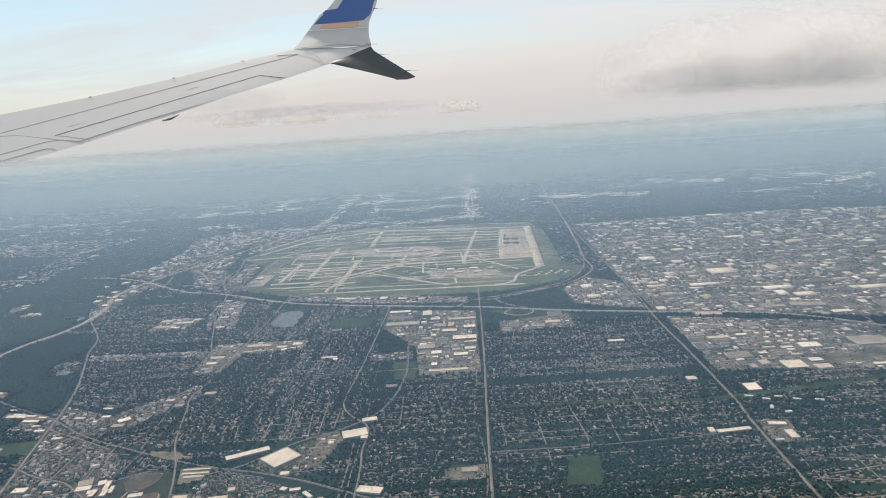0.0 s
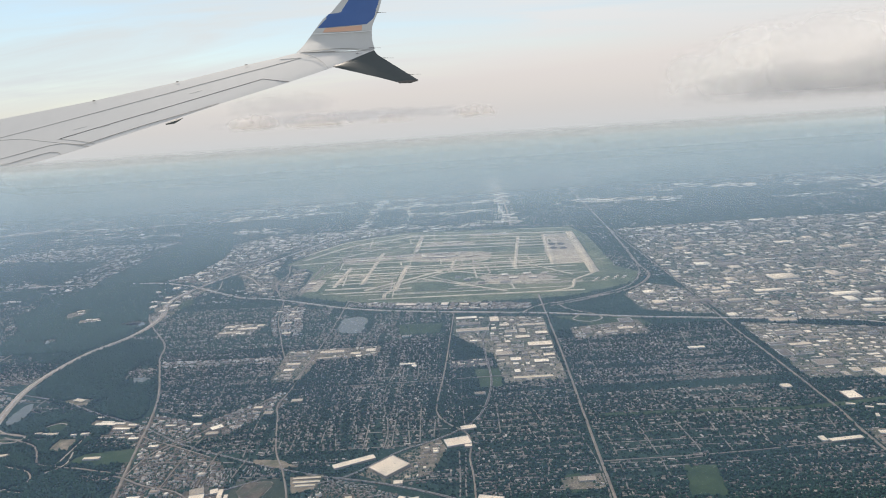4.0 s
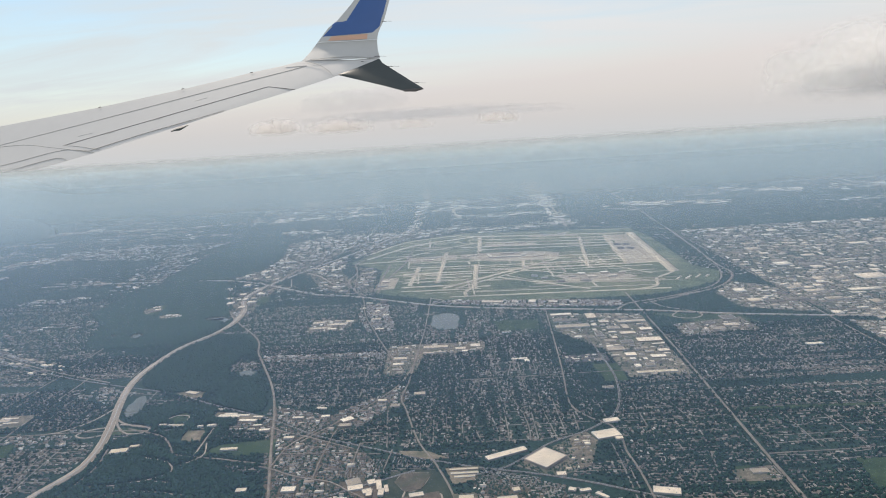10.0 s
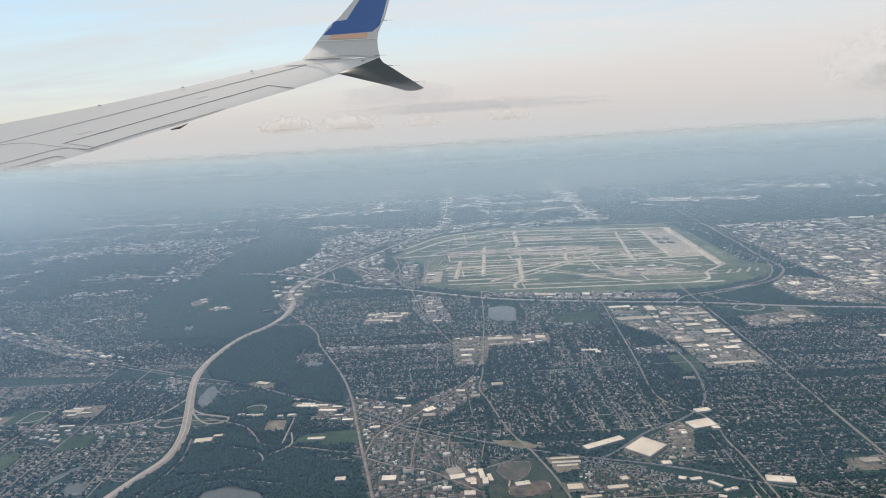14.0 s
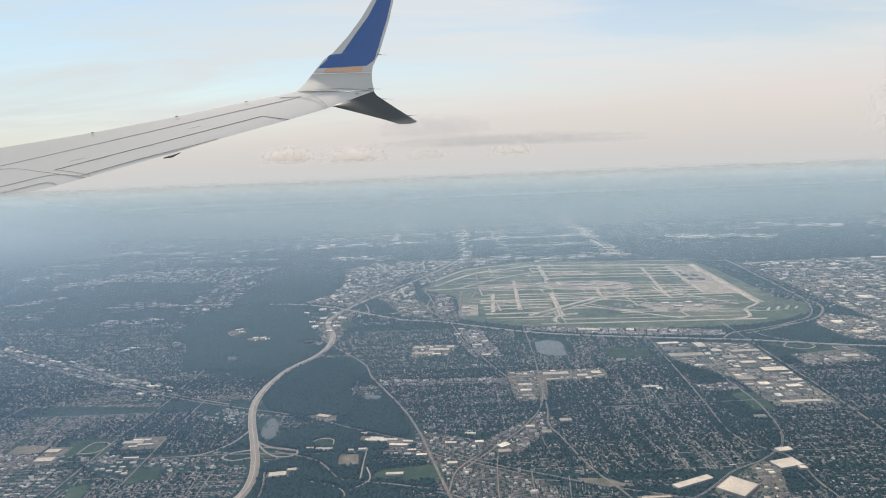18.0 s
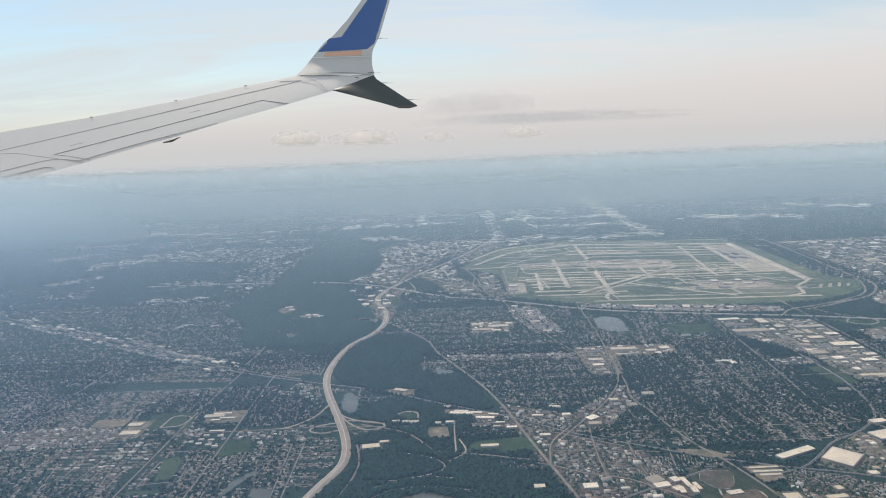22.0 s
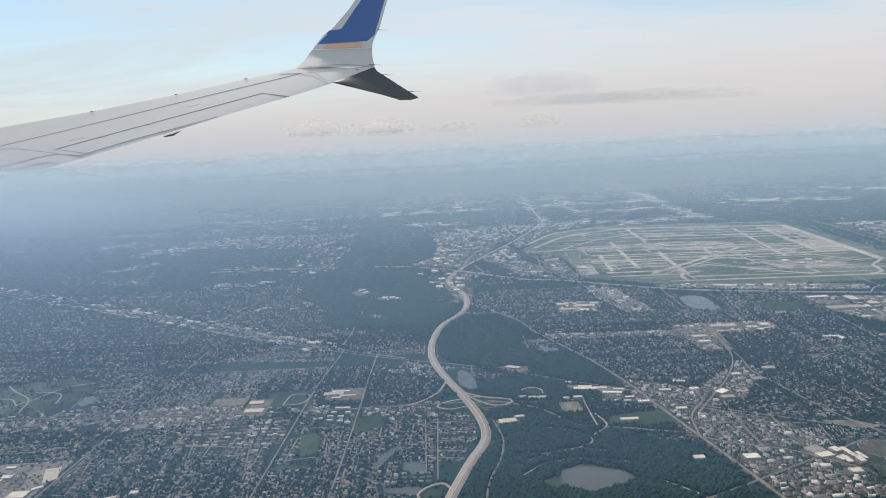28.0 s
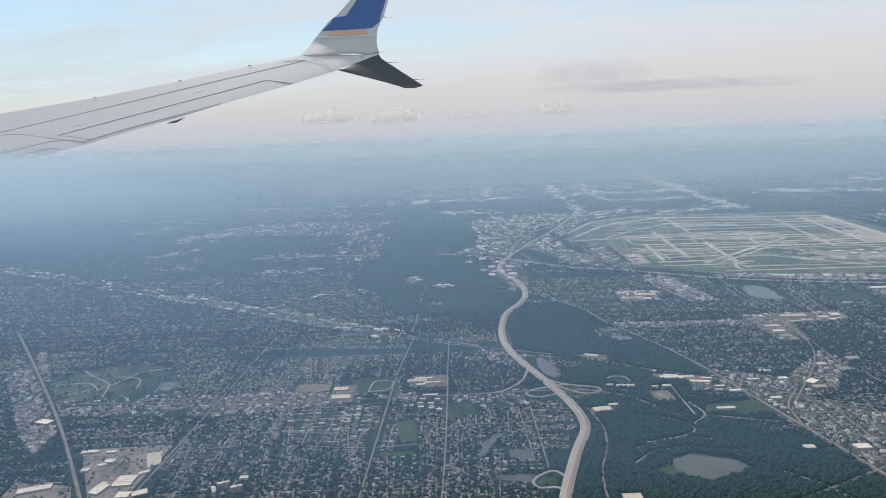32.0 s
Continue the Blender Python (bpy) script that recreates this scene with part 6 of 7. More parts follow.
hx, hy, ha = map(np.concatenate, (home_x, home_y, home_a))
lush = np.array([noise.noise((x * 0.06, y * 0.06, 3.0)) for x, y in zip(hx, hy)])
ok = (code_at(hx, hy) == FREE) & seen(hx, hy) & (rng.random(len(hx)) < 0.80 + 0.7 * lush + 0.3 * ((hx < -64) & (hy < 82)) - 0.3 * ((hx > 26) & (hy < 64)))
hx, hy, ha = hx[ok], hy[ok], ha[ok]


def homes(x, y, a):
    """Gabled houses: walls to the eaves, a ridge, and two roof slopes that overhang."""
    n = len(x)
    w, d, e, r = rng.uniform(0.11, 0.2, n), np.minimum(rng.lognormal(-1.4, 0.35, n), 0.6), rng.uniform(0.05, 0.085, n), rng.uniform(0.035, 0.06, n)
    v, s, c = boxes(x, y, w, d, e, a)
    lx = np.stack([-w * 0.57, np.zeros(n), w * 0.57, -w * 0.57, np.zeros(n), w * 0.57], -1)
    ly = np.stack([-d * 0.54] * 3 + [d * 0.54] * 3, -1)
    lz = np.stack([e - 0.008, e + r, e - 0.008] * 2, -1)
    cs, sn = np.cos(a)[:, None], np.sin(a)[:, None]
    rv = np.stack([x[:, None] + cs * lx - sn * ly, y[:, None] + sn * lx + cs * ly, lz], -1).reshape(-1, 3)
    b = (np.arange(n) * 6 + len(v))[:, None]
    slopes = np.concatenate([b + np.array(q) for q in ((0, 1, 4, 3), (1, 2, 5, 4))])
    gables = np.concatenate([b + np.array(q) for q in ((0, 2, 1), (3, 4, 5))])
    return mesh_of("homes", np.vstack([v, rv]), [s, slopes, gables], [M_HOUSE_WALL, M_HOUSE_ROOF], [np.zeros(len(s)), np.ones(len(slopes)), np.zeros(len(gables))])


tagged(new("homes", homes(hx, hy, ha)), "thousands of gabled suburban homes along tree-lined streets", "houses", kind="stuff")
for x, y in zip(hx, hy):
    box_at(x, y, 0.2, 0.2, BUILT)


# ---- trees ----
def clump(seed, tris):
    """An uneven crown of leaves: a lumpy ball with a flattened foot."""
    g = np.random.default_rng(seed)
    bm = bmesh.new()
    if tris == 10:
        a = np.linspace(0, 2 * math.pi, 6)[:-1]
        v = np.vstack([np.stack([np.cos(a), np.sin(a), 0 * a], -1), [[0, 0, 1.0], [0, 0, -0.75]]])
        v[:, :2] += g.uniform(-0.12, 0.12, (7, 2))
        v[:, 2] += g.uniform(-0.15, 0.15, 7)
        v *= g.uniform(0.75, 1.2, (7, 1))
        return v, np.array([[i, (i + 1) % 5, 5] for i in range(5)] + [[(i + 1) % 5, i, 6] for i in range(5)])
    if tris == 20:
        bmesh.ops.create_icosphere(bm, subdivisions=1, radius=1.0)
    else:
        bmesh.ops.create_cone(bm, cap_ends=False, segments=5, radius1=1.0, radius2=0.0, depth=1.2)
    v = np.array([q.co[:] for q in bm.verts])
    f = np.array([[q.index for q in p.verts] for p in bm.faces])
    bm.free()
    v *= g.uniform(0.72, 1.22, (len(v), 1))
    v[:, 2] = np.maximum(v[:, 2], -0.75)
    return v, f


CROWNS = [clump(k, 20) for k in range(6)]
MID_CROWNS = [clump(20 + k, 10) for k in range(6)]
LOW_CROWNS = [clump(40 + k, 5) for k in range(4)]


def crowns(name, x, y, r, kinds, label):
    vs, fs, base = [], [], 0
    which = rng.integers(0, len(kinds), len(x))
    for k, (v, f) in enumerate(kinds):
        m = which == k
        n = m.sum()
        if not n:
            continue
        a = rng.uniform(0, 6.3, n)
        c, s = np.cos(a)[:, None], np.sin(a)[:, None]
        rr = r[m][:, None]
        hz = rng.uniform(0.8, 1.3, (n, 1))
        p = np.stack([x[m][:, None] + rr * (c * v[:, 0] - s * v[:, 1]), y[m][:, None] + rr * (s * v[:, 0] + c * v[:, 1]), rr * hz * (v[:, 2] + 0.8)], -1)
        vs.append(p.reshape(-1, 3))
        fs.append((f[None] + (np.arange(n) * len(v))[:, None, None] + base).reshape(-1, f.shape[1]))
        base += n * len(v)
    return tagged(new(name, mesh_of(name, np.vstack(vs), [np.vstack(fs)], [M_LEAF])), label, "trees", kind="stuff")


def scatter(n, region, codes, spare=0.0):
    x, y = rng.uniform(region[0], region[1], n), rng.uniform(region[2], region[3], n)
    ok = np.isin(code_at(x, y), codes) & seen(x, y, 2.0)
    return x[ok], y[ok]


x, y = scatter(440000, (-135, 62, 46, 92), (FREE, STREET))
dense = np.array([noise.noise((a * 0.09, b * 0.09, 9.0)) for a, b in zip(x, y)])
open_town = (x < -66) & (x > -101) & (y < 84)
k = rng.random(len(x)) < np.where(code_at(x, y) == STREET, 0.16, np.where(open_town, 0.15, 0.30)) + 0.6 * dense
x, y = x[k], y[k]
k = y < 64
crowns("street_trees", x[k], y[k], rng.uniform(0.06, 0.15, k.sum()), CROWNS, "leafy dark green street and garden trees")
crowns("garden_trees", x[~k], y[~k], rng.uniform(0.07, 0.17, (~k).sum()), MID_CROWNS, "leafy dark green garden trees of the middle distance")
x, y = scatter(300000, (-190, 110, 92, 215), (FREE, STREET))
k = rng.random(len(x)) < 0.62
crowns("suburb_trees", x[k], y[k], rng.uniform(0.1, 0.26, k.sum()), LOW_CROWNS, "dark green trees filling the farther suburbs")
x, y = scatter(110000, (-66, -38, 44, 106), (WOOD,))
crowns("forest", x, y, rng.uniform(0.08, 0.19, len(x)), MID_CROWNS, "dense dark green forest canopy")
x, y = scatter(120000, (-95, -60, 96, 226), (WOOD,))
crowns("river_forest", x, y, rng.uniform(0.16, 0.34, len(x)), LOW_CROWNS, "dense dark forest along the river")
x, y = scatter(280000, (-190, 112, 46, 215), (TOWN, WORKS))
k = rng.random(len(x)) < np.where(code_at(x, y) == TOWN, 0.7, 0.55)
crowns("town_trees", x[k], y[k], rng.uniform(0.06, 0.14, k.sum()) + 0.0008 * np.maximum(y[k] - 90, 0), LOW_CROWNS, "scattered dark trees between shops and works")
x, y = scatter(30000, (-58, -14, 48, 82), (TOWN, WORKS))
crowns("downtown_trees", x, y, rng.uniform(0.06, 0.13, len(x)), LOW_CROWNS, "dark trees between the buildings of the old town")
x, y = scatter(90000, (-130, 55, 46, 105), (LAWN,))
k = rng.random(len(x)) < np.where(x < -100, 0.30, 0.02) * (1 + 2 * np.sin(x * 1.3) * np.sin(y * 1.7))
crowns("park_trees", x[k], y[k], rng.uniform(0.07, 0.13, k.sum()), CROWNS, "single dark trees on mown grass")

# ---- the aircraft's wing: one rigid thing, far enough off that the flight hardly shifts it ----
def paint(name, colour, rough=0.35, grime=0.9, scale=0.02):
    m, t, b = material(name, rough, 0.0, 0.5)
    n = wire(t, "ShaderNodeTexNoise", Vector=place(t), Scale=scale, Detail=6.0, Roughness=0.65)
    k = ramp(t, n.outputs[0], ((0.3, grime), (0.7, 1.0)))
    t.links.new(wire(t, "ShaderNodeVectorMath", op="MULTIPLY", i0=(*colour,), i1=k).outputs[0], b.inputs["Base Color"])
    return m


M_WING = paint("wing_grey_white_paint", (0.645, 0.625, 0.605), 0.5, 0.96, 0.012)
M_WINGLET = paint("winglet_pale_paint", (0.56, 0.55, 0.53), 0.4, 0.95, 0.012)
M_BLUE = paint("deep_blue_paint", (0.055, 0.125, 0.33), 0.3, 0.92, 0.01)
M_ORANGE = paint("pale_orange_paint", (0.68, 0.41, 0.29), 0.35, 0.95, 0.01)
M_WHITE = paint("white_paint", (0.78, 0.78, 0.78), 0.35, 0.95, 0.01)
M_DARK = paint("dark_grey_paint", (0.055, 0.066, 0.066), 0.45, 0.85, 0.01)
M_GAP = paint("dark_gap", (0.10, 0.09, 0.085), 0.7, 0.9, 0.05)
M_SEAM = paint("grey_seam", (0.40, 0.385, 0.37), 0.6, 0.9, 0.05)

WING_AT = Matrix(((0.99887, 0.04736, 0.00259, -35.86), (-0.00522, 0.16395, -0.98645, 1.77), (-0.04715, 0.98533, 0.16401, 28.74), (0, 0, 0, 1)))
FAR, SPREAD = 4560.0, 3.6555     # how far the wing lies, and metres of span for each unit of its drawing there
wing = new("aircraft_wing")
wing.matrix_world = WING_AT @ pose(0, 0, -FAR)


def on_wing(u, v, lift=0.0):
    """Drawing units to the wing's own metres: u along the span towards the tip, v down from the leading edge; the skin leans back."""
    back = (max(v, 110.0) - 210.0 + 0.24 * (u - 300.0)) * 2.7 + lift
    near = SPREAD * (1 - back / FAR)
    return ((u - 784) * near, (441 - v) * near, back)


def loft(name, upper, lower, rows, mat, parent, label="", bulge=12.0, thick=60.0):
    """A skin between two edge lines, rounded across, closed behind by a flatter underside."""
    a, b = np.asarray(upper, float), np.asarray(lower, float)
    n = 40
    def along(p):
        s = np.concatenate(([0], np.cumsum(np.hypot(*np.diff(p, axis=0).T))))
        q = np.linspace(0, s[-1], n)
        return np.stack([np.interp(q, s, p[:, 0]), np.interp(q, s, p[:, 1])], -1)
    a, b = along(a), along(b)
    verts, faces = [], []
    for side in (1, -1):
        for k in range(rows + 1):
            w = k / rows
            p = a + (b - a) * w
            round_ = math.sin(math.pi * min(1.0, w * 0.82 + 0.09)) if 0 < k < rows else 0.0
            for u, v in p:
                verts.append(on_wing(u, v, side * (bulge if side > 0 else thick) * round_))
    m = (rows + 1) * n
    for side in (0, 1):
        for k in range(rows):
            for i in range(n - 1):
                q = [side * m + k * n + i, side * m + (k + 1) * n + i, side * m + (k + 1) * n + i + 1, side * m + k * n + i + 1]
                faces.append(q if side == 0 else q[::-1])
    me = mesh_of(name, np.array(verts), [np.array(faces)], [mat])
    me.polygons.foreach_set("use_smooth", np.ones(len(faces), bool))
    return part(name, me, None, parent, label)


def seam(name, pts, width, mat, parent, label="", lift=4.8):
    line = curve_through(pts, 12.0) if len(pts) > 2 else np.asarray(pts, float)
    a, b = edges_of(line, -width * 0.3, width * 0.3)
    n = len(line)
    v = np.array([on_wing(u, w, lift) for u, w in a] + [on_wing(u, w, lift) for u, w in b] + [on_wing(u, w, lift - 2) for u, w in a] + [on_wing(u, w, lift - 2) for u, w in b])
    i = np.arange(n - 1)
    f = [np.stack([i, i + 1, n + i + 1, n + i], -1), np.stack([i, 2 * n + i, 2 * n + i + 1, i + 1], -1), np.stack([n + i, n + i + 1, 3 * n + i + 1, 3 * n + i], -1)]
    return part(name, mesh_of(name, v, f, [mat]), None, parent, label)


skin = loft("wing_skin", [(-160, 270), (0, 239), (160, 211), (310, 181), (430, 154), (490, 142), (522, 134), (560, 131), (610, 134), (658, 130)],
            [(-160, 372), (0, 332), (100, 305), (155, 290), (300, 247), (400, 216), (508, 185), (560, 169), (600, 156), (658, 133)], 10, M_WING, wing, "pale grey painted wing skin", 4.0)
winglet = loft("upper_winglet", [(522, 134), (536, 120), (556, 94), (570, 76), (584, 66), (612, 34), (636, 0), (660, -42), (676, -80)],
               [(660, 131), (656, 118), (655, 104), (656, 90), (662, 76), (668, 64), (685, 4), (694, -40), (700, -80)], 6, M_WINGLET, wing, "upswept pale winglet", 14.0, 40.0)
loft("blue_panel", [(557.5, 92.5), (571, 76), (582, 66.5), (588, 68.5), (613, 36), (640, 0), (663, -42), (678, -80)], [(655.6, 86), (661.6, 76), (667, 64), (684, 4), (693, -40), (699, -80)], 6, M_BLUE, winglet, "deep blue painted panel", 17.0, 10.0)
loft("orange_band", [(551, 100.5), (556, 94.6), (557, 93.4)], [(655, 97), (655.4, 91), (655.8, 87.5)], 4, M_ORANGE, winglet, "pale orange painted band", 17.0, 10.0)
seam("white_band", [(550, 102.4), (602, 101), (655, 98.6)], 2.2, M_WHITE, winglet, "thin white painted line", 19.0)
seam("winglet_joint", [(522, 134), (548, 140), (566, 150), (578, 163)], 1.1, M_SEAM, wing, "fine curved joint at the winglet's foot", 17.0)
seam("tip_seam", [(536, 132), (600, 128), (656, 131)], 0.9, M_SEAM, wing, "fine seam along the winglet's root", 17.0)
loft("lower_winglet", [(585, 159), (622, 146), (657, 130), (664, 140), (700, 163), (735, 185)], [(585, 160), (630, 171), (670, 181), (702, 190), (722, 190), (736, 186)], 5, M_DARK, wing, "dark grey downswept lower winglet", 10.0, 30.0)
loft("tip_edge", [(698, 188), (716, 184), (730, 184)], [(702, 191), (722, 191), (736, 187)], 3, M_GAP, wing, "dark worn tip", 13.0, 10.0)
seam("slat_seam", [(-160, 307), (0, 271), (200, 223), (380, 179), (490, 153), (530, 143)], 1.5, M_SEAM, wing, "long grey slat seam")
seam("slat_end", [(492, 145), (530, 143)], 0.9, M_SEAM, wing)
seam("aileron_gap", [(95, 277.5), (200, 249), (330, 214), (460, 179)], 1.5, M_GAP, wing, "dark gap ahead of the aileron")
seam("aileron_end", [(460, 178.5), (508, 184.5)], 1.3, M_GAP, wing, "dark gap at the aileron's end")
seam("flap_end", [(93, 277.5), (122, 280), (158, 286)], 1.2, M_SEAM, wing)
seam("tab_gap", [(140, 287.5), (240, 258), (330, 234), (382, 219.5)], 1.6, M_SEAM, wing, "fine tab seam")
seam("flap_gap", [(-160, 345), (0, 308), (90, 286.5), (140, 288)], 1.4, M_SEAM, wing, "fine flap seam")
seam("flap_seam", [(-160, 300), (0, 277), (70, 281), (148, 291)], 1.2, M_SEAM, wing, "grey flap seam")
seam("flap_tab", [(-60, 336), (0, 320), (80, 300), (98, 304.5)], 1.3, M_SEAM, wing, "fine seam near the trailing edge")
for u, v, l in ((250, 236, 20), (330, 202, 22), (170, 258, 16), (120, 262, 26)):
    seam("access_panel", [(u, v), (u + l, v - l * 0.24)], 1.5, M_WINGLET, wing, "small greyer access panel")
for u, v in ((160, 210), (309, 179.6), (432, 152.4)):
    seam("lightning_stud", [(u - 2.5, v + 1), (u + 2.5, v + 0.5)], 2.0, M_GAP, wing, "small dark stud on the leading edge", 8.0)
loft("hinge_fairing", [(286, 254), (300, 248), (317, 244)], [(287, 256), (303, 254), (318, 245)], 3, M_DARK, wing, "small dark hinge fairing under the trailing edge", 30.0, 30.0)
for u, v, l in ((664, 67, 18), (649, 128, 22), (672, 146, 22), (718, 175.4, 22), (626, 137, 10)):
    seam("static_wick", [(u, v), (u + l * 0.45, v + 0.2)], 1.7, M_GAP, wing, "dark base of a static wick", 18.0)
    seam("static_wick", [(u + l * 0.45, v + 0.2), (u + l, v + 0.4)], 0.8, M_SEAM, wing, "thin static wick", 18.0)
tagged(wing, "pale grey airliner wing with a split blue winglet", "aircraft wing")

# ---- clouds: heaps of vapour in thin layers one behind another ----
def build_cloud_stuff():
    """Vapour that thins out towards the cloud's ragged outline; each cloud has its own tone and density."""
    m = bpy.data.materials.new("cloud_vapour")
    m.use_nodes = True
    t = m.node_tree
    t.nodes.clear()
    out = t.nodes.new("ShaderNodeOutputMaterial")
    co = t.nodes.new("ShaderNodeTexCoord").outputs["Object"]
    p = wire(t, "ShaderNodeSeparateXYZ", i0=co)
    info = t.nodes.new("ShaderNodeObjectInfo")
    shift = wire(t, "ShaderNodeVectorMath", op="MULTIPLY_ADD", i0=co, i1=(2.4, 1.5, 1.5))
    t.links.new(wire(t, "ShaderNodeCombineXYZ", i0=wire(t, "ShaderNodeMath", op="MULTIPLY", i0=info.outputs["Random"], i1=60.0).outputs[0]).outputs[0], shift.inputs[2])
    n = wire(t, "ShaderNodeTexNoise", Vector=shift.outputs[0], Scale=1.0, Detail=4.5, Roughness=0.46, Distortion=0.15)
    u2 = wire(t, "ShaderNodeMath", op="MULTIPLY", i0=p.outputs[0], i1=p.outputs[0]).outputs[0]
    w = wire(t, "ShaderNodeMapRange", Value=p.outputs[2], i1=0.3, i2=1.0, i3=0.0, i4=1.0).outputs[0]
    w2 = wire(t, "ShaderNodeMath", op="MULTIPLY", i0=w, i1=w).outputs[0]
    env = wire(t, "ShaderNodeMath", op="SUBTRACT", i0=1.0, i1=wire(t, "ShaderNodeMath", op="ADD", i0=u2, i1=w2).outputs[0]).outputs[0]
    rough = wire(t, "ShaderNodeMath", op="MULTIPLY_ADD", i0=n.outputs[0], i1=3.0, i2=-1.65).outputs[0]
    body = wire(t, "ShaderNodeMath", op="ADD", i0=env, i1=rough).outputs[0]
    soft = wire(t, "ShaderNodeMapRange", Value=body, i1=0.0, i2=0.9, i3=0.0, i4=1.0).outputs[0]
    rim = wire(t, "ShaderNodeMapRange", Value=env, i1=0.0, i2=0.3, i3=0.0, i4=1.0).outputs[0]
    foot = wire(t, "ShaderNodeMapRange", Value=p.outputs[2], i1=0.0, i2=0.3, i3=0.0, i4=1.0).outputs[0]
    for node in t.nodes:
        if node.bl_idname == "ShaderNodeMapRange":
            node.interpolation_type = "SMOOTHSTEP"
    dens = wire(t, "ShaderNodeMath", op="MULTIPLY", i0=soft, i1=rim).outputs[0]
    dens = wire(t, "ShaderNodeMath", op="MULTIPLY", i0=dens, i1=foot).outputs[0]
    dens = wire(t, "ShaderNodeMath", op="MULTIPLY", i0=dens, i1=info.outputs["Alpha"]).outputs[0]
    a = wire(t, "ShaderNodeBsdfDiffuse", Color=info.outputs["Color"])
    b = wire(t, "ShaderNodeBsdfTranslucent", Color=info.outputs["Color"])
    both = wire(t, "ShaderNodeMixShader", i0=0.5, i1=a.outputs[0], i2=b.outputs[0])
    clear = t.nodes.new("ShaderNodeBsdfTransparent")
    t.links.new(wire(t, "ShaderNodeMixShader", i0=dens, i1=clear.outputs[0], i2=both.outputs[0]).outputs[0], out.inputs[0])
    return m


M_CLOUD = build_cloud_stuff()


def cloud(x, y, z, wide, high, deep, tone, solid, label):
    """A heap of vapour on a flat base, in five layers of wavy sheets."""
    verts, faces, n = [], [], 13
    for k in range(5):
        d = (k / 4 - 0.5) * 2
        for j in (0.0, 0.5, 1.0):
            for i in range(n):
                u = i / (n - 1) * 2 - 1
                verts.append((u, d + 0.15 * math.sin(3 * u + k), j))
        b = k * 3 * n
        faces += [(b + r * n + i, b + r * n + i + 1, b + (r + 1) * n + i + 1, b + (r + 1) * n + i) for r in range(2) for i in range(n - 1)]
    ob = new("cloud", mesh_of("cloud", np.array(verts), [np.array(faces)], [M_CLOUD]))
    ob.matrix_world = pose(x, y, z) @ Matrix.Diagonal((wide / 2, deep / 2, high, 1))
    ob.color = (*tone, solid)
    tagged(ob, label, "cloud")


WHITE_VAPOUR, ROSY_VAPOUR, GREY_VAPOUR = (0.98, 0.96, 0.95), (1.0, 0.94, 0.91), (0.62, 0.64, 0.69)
cloud(48.8, 104.5, 27.7, 58, 14.5, 9, WHITE_VAPOUR, 0.55, "broad soft white cumulus cloud")
# underside shade of the cumulus, put into a second cloud's grey colour
cloud(43.4, 102.5, 28.2, 44, 6.5, 6, GREY_VAPOUR, 0.17, "flat base of a broad cumulus cloud, its shade coloured grey")
cloud(-27.3, 136.7, 28.9, 60, 3.0, 4, GREY_VAPOUR, 0.11, "long thin grey cloud")
cloud(-41.1, 137.9, 30.6, 24, 6.0, 4, GREY_VAPOUR, 0.06, "soft pale cloud over a long grey one")
cloud(-152.2, 527.1, 21.6, 42, 15, 12, ROSY_VAPOUR, 0.36, "small far white cumulus cloud")
cloud(-104.5, 521.9, 20.5, 56, 14, 12, ROSY_VAPOUR, 0.36, "small far white cumulus cloud")
cloud(9.6, 506.9, 21.6, 36, 11, 10, ROSY_VAPOUR, 0.28, "small far white cumulus cloud")
cloud(-50.0, 522.0, 21.1, 36, 9, 10, ROSY_VAPOUR, 0.20, "small far pale cloud")

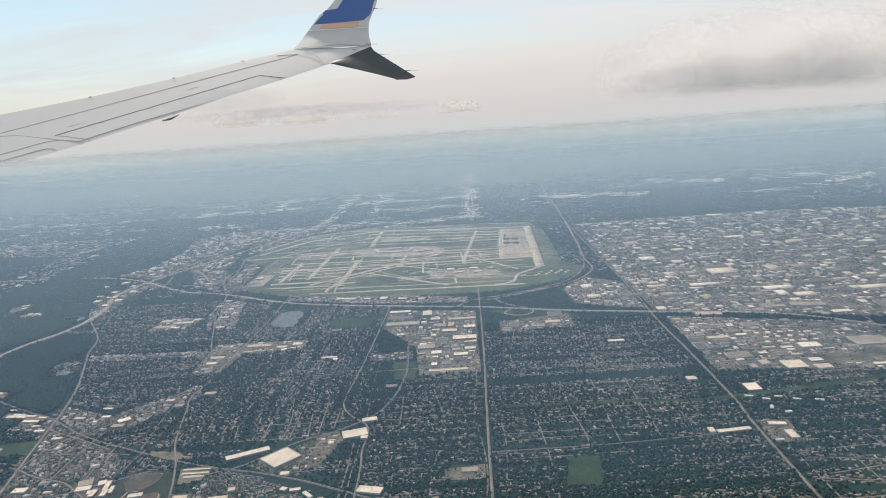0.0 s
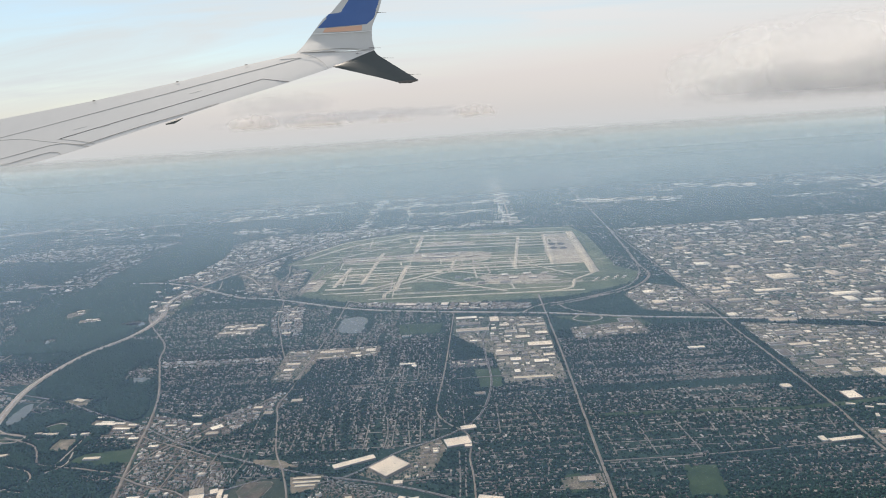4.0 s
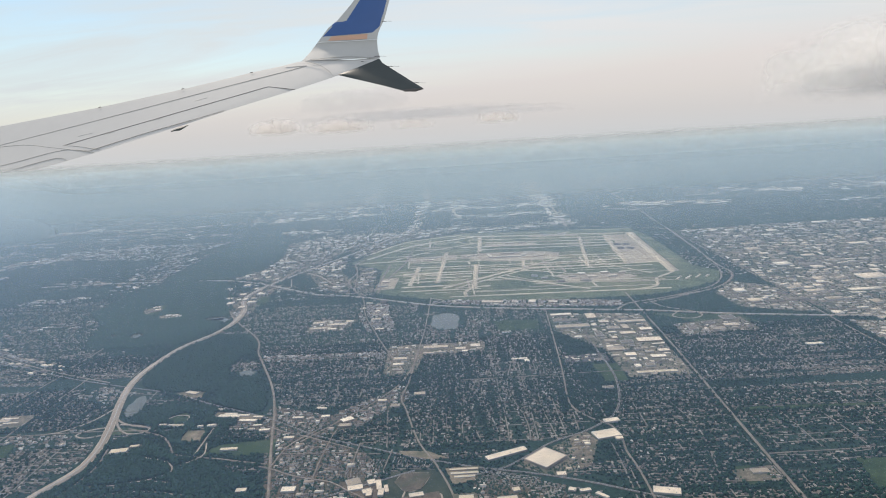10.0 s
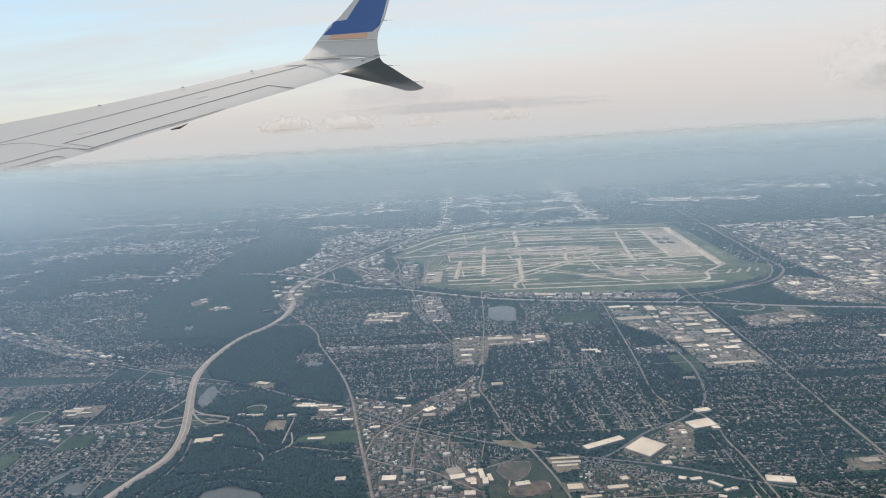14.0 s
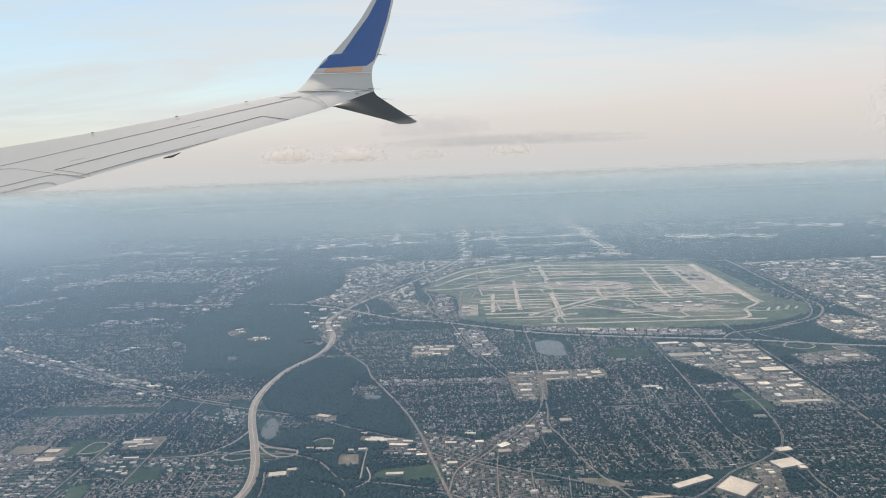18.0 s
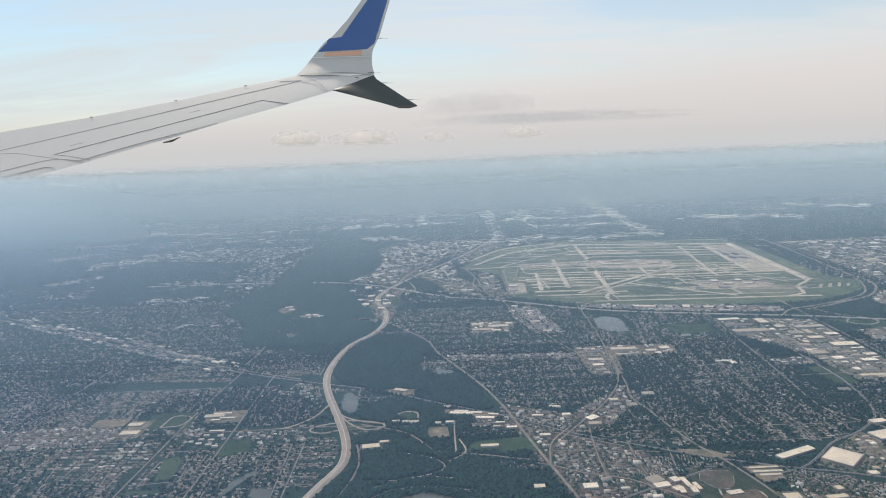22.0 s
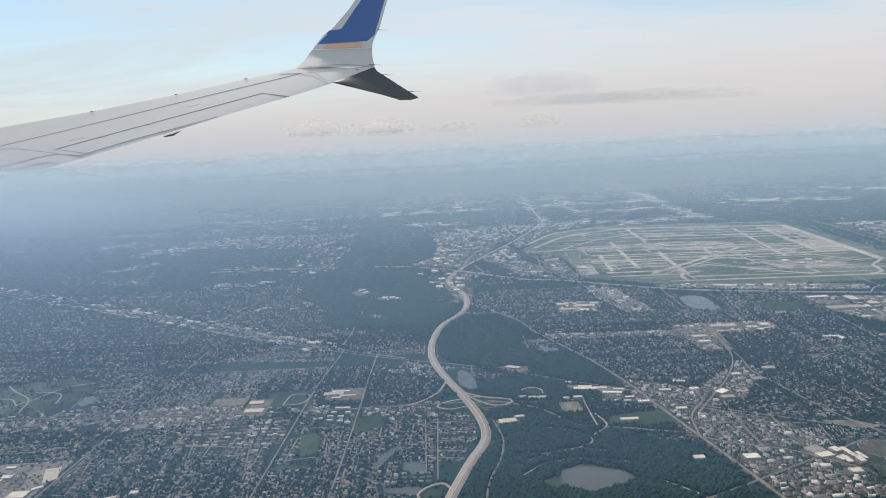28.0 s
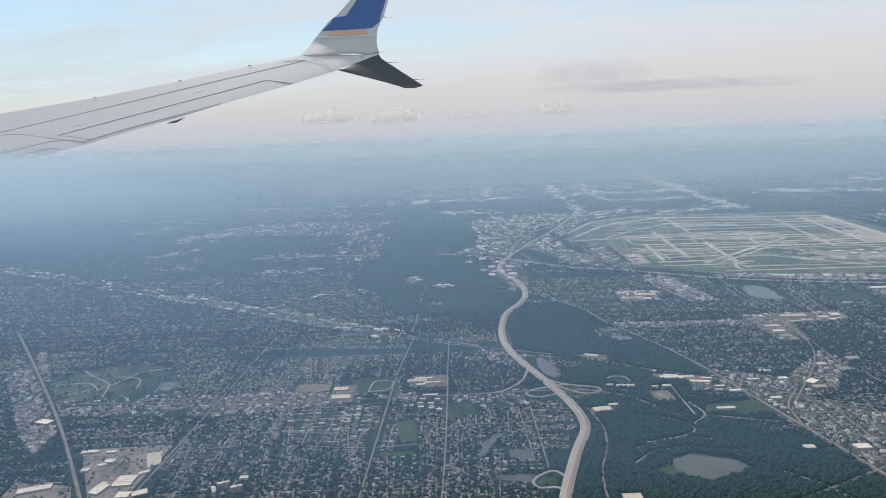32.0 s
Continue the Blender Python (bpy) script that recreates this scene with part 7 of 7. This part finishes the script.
# ---- haze of the lower air: thin veils of mist, one behind another, and pale banks at the horizon ----
def build_mist(name, thinning, ground):
    """Mist that thickens just above the ground and thins out towards its top; each veil has its own tone and density."""
    m = bpy.data.materials.new(name)
    m.use_nodes = True
    t = m.node_tree
    t.nodes.clear()
    out = t.nodes.new("ShaderNodeOutputMaterial")
    p = wire(t, "ShaderNodeSeparateXYZ", i0=place(t))
    far = wire(t, "ShaderNodeMath", op="MULTIPLY", i0=p.outputs[1], i1=0.016).outputs[0]
    low = wire(t, "ShaderNodeMapRange", Value=p.outputs[2], i1=ground, i2=ground + 8.0, i3=0.0, i4=1.0).outputs[0]
    thin = wire(t, "ShaderNodeMapRange", Value=p.outputs[2], i1=9.0, i2=27.0, i3=1.0, i4=thinning).outputs[0]
    sink = wire(t, "ShaderNodeMath", op="MULTIPLY_ADD", i0=p.outputs[1], i1=0.050, i2=-28.5).outputs[0]
    top = wire(t, "ShaderNodeMath", op="ADD", i0=p.outputs[2], i1=sink).outputs[0]
    fade = wire(t, "ShaderNodeMapRange", Value=wire(t, "ShaderNodeMath", op="DIVIDE", i0=top, i1=far).outputs[0], i1=0.0, i2=1.0, i3=1.0, i4=0.0).outputs[0]
    for node in t.nodes:
        if node.bl_idname == "ShaderNodeMapRange":
            node.interpolation_type = "SMOOTHSTEP"
    dens = wire(t, "ShaderNodeMath", op="MULTIPLY", i0=low, i1=fade).outputs[0]
    dens = wire(t, "ShaderNodeMath", op="MULTIPLY", i0=dens, i1=thin).outputs[0]
    # veils denser on the sunward side, standing in for glare on the cabin window
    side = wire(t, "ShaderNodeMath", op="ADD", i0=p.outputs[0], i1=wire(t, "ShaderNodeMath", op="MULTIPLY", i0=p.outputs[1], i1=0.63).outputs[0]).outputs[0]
    glare_gain = wire(t, "ShaderNodeMapRange", Value=side, i1=-4.0, i2=-55.0, i3=1.0, i4=1.65).outputs[0]
    dens = wire(t, "ShaderNodeMath", op="MULTIPLY", i0=dens, i1=glare_gain).outputs[0]
    info = t.nodes.new("ShaderNodeObjectInfo")
    dens = wire(t, "ShaderNodeMath", op="MULTIPLY", i0=dens, i1=info.outputs["Alpha"]).outputs[0]
    a = wire(t, "ShaderNodeBsdfDiffuse", Color=info.outputs["Color"])
    b = wire(t, "ShaderNodeBsdfTranslucent", Color=info.outputs["Color"])
    both = wire(t, "ShaderNodeMixShader", i0=0.65, i1=a.outputs[0], i2=b.outputs[0])
    clear = t.nodes.new("ShaderNodeBsdfTransparent")
    t.links.new(wire(t, "ShaderNodeMixShader", i0=dens, i1=clear.outputs[0], i2=both.outputs[0]).outputs[0], out.inputs[0])
    return m


M_MIST, M_BANK = build_mist("summer_mist", 0.22, 0.0), build_mist("haze_bank", 1.0, -40.0)
# aerial haze put into the sheets' colours, bluer near and greyer far off
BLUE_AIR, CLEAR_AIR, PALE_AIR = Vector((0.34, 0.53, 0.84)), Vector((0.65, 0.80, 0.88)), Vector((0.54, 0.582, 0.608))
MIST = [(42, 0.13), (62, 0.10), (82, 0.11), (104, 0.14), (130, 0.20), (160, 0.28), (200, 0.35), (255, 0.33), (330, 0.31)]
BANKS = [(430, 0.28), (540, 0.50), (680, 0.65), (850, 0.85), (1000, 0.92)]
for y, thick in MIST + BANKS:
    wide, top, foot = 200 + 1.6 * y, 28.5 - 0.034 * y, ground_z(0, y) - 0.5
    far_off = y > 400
    lean = 0.30 * min(1.0, max(0.0, (y - 120) / 130)) * (top - foot)      # far veils lean towards the eye, tilted to catch more sun
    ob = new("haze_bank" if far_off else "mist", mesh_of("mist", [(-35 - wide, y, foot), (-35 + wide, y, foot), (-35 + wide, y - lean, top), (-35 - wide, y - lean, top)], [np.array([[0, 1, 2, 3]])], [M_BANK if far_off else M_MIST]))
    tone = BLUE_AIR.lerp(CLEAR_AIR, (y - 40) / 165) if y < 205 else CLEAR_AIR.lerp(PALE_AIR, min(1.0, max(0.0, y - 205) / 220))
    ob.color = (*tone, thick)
    tagged(ob, "pale haze bank at the horizon" if far_off else "thin bluish summer haze over the land", "haze", kind="structure")
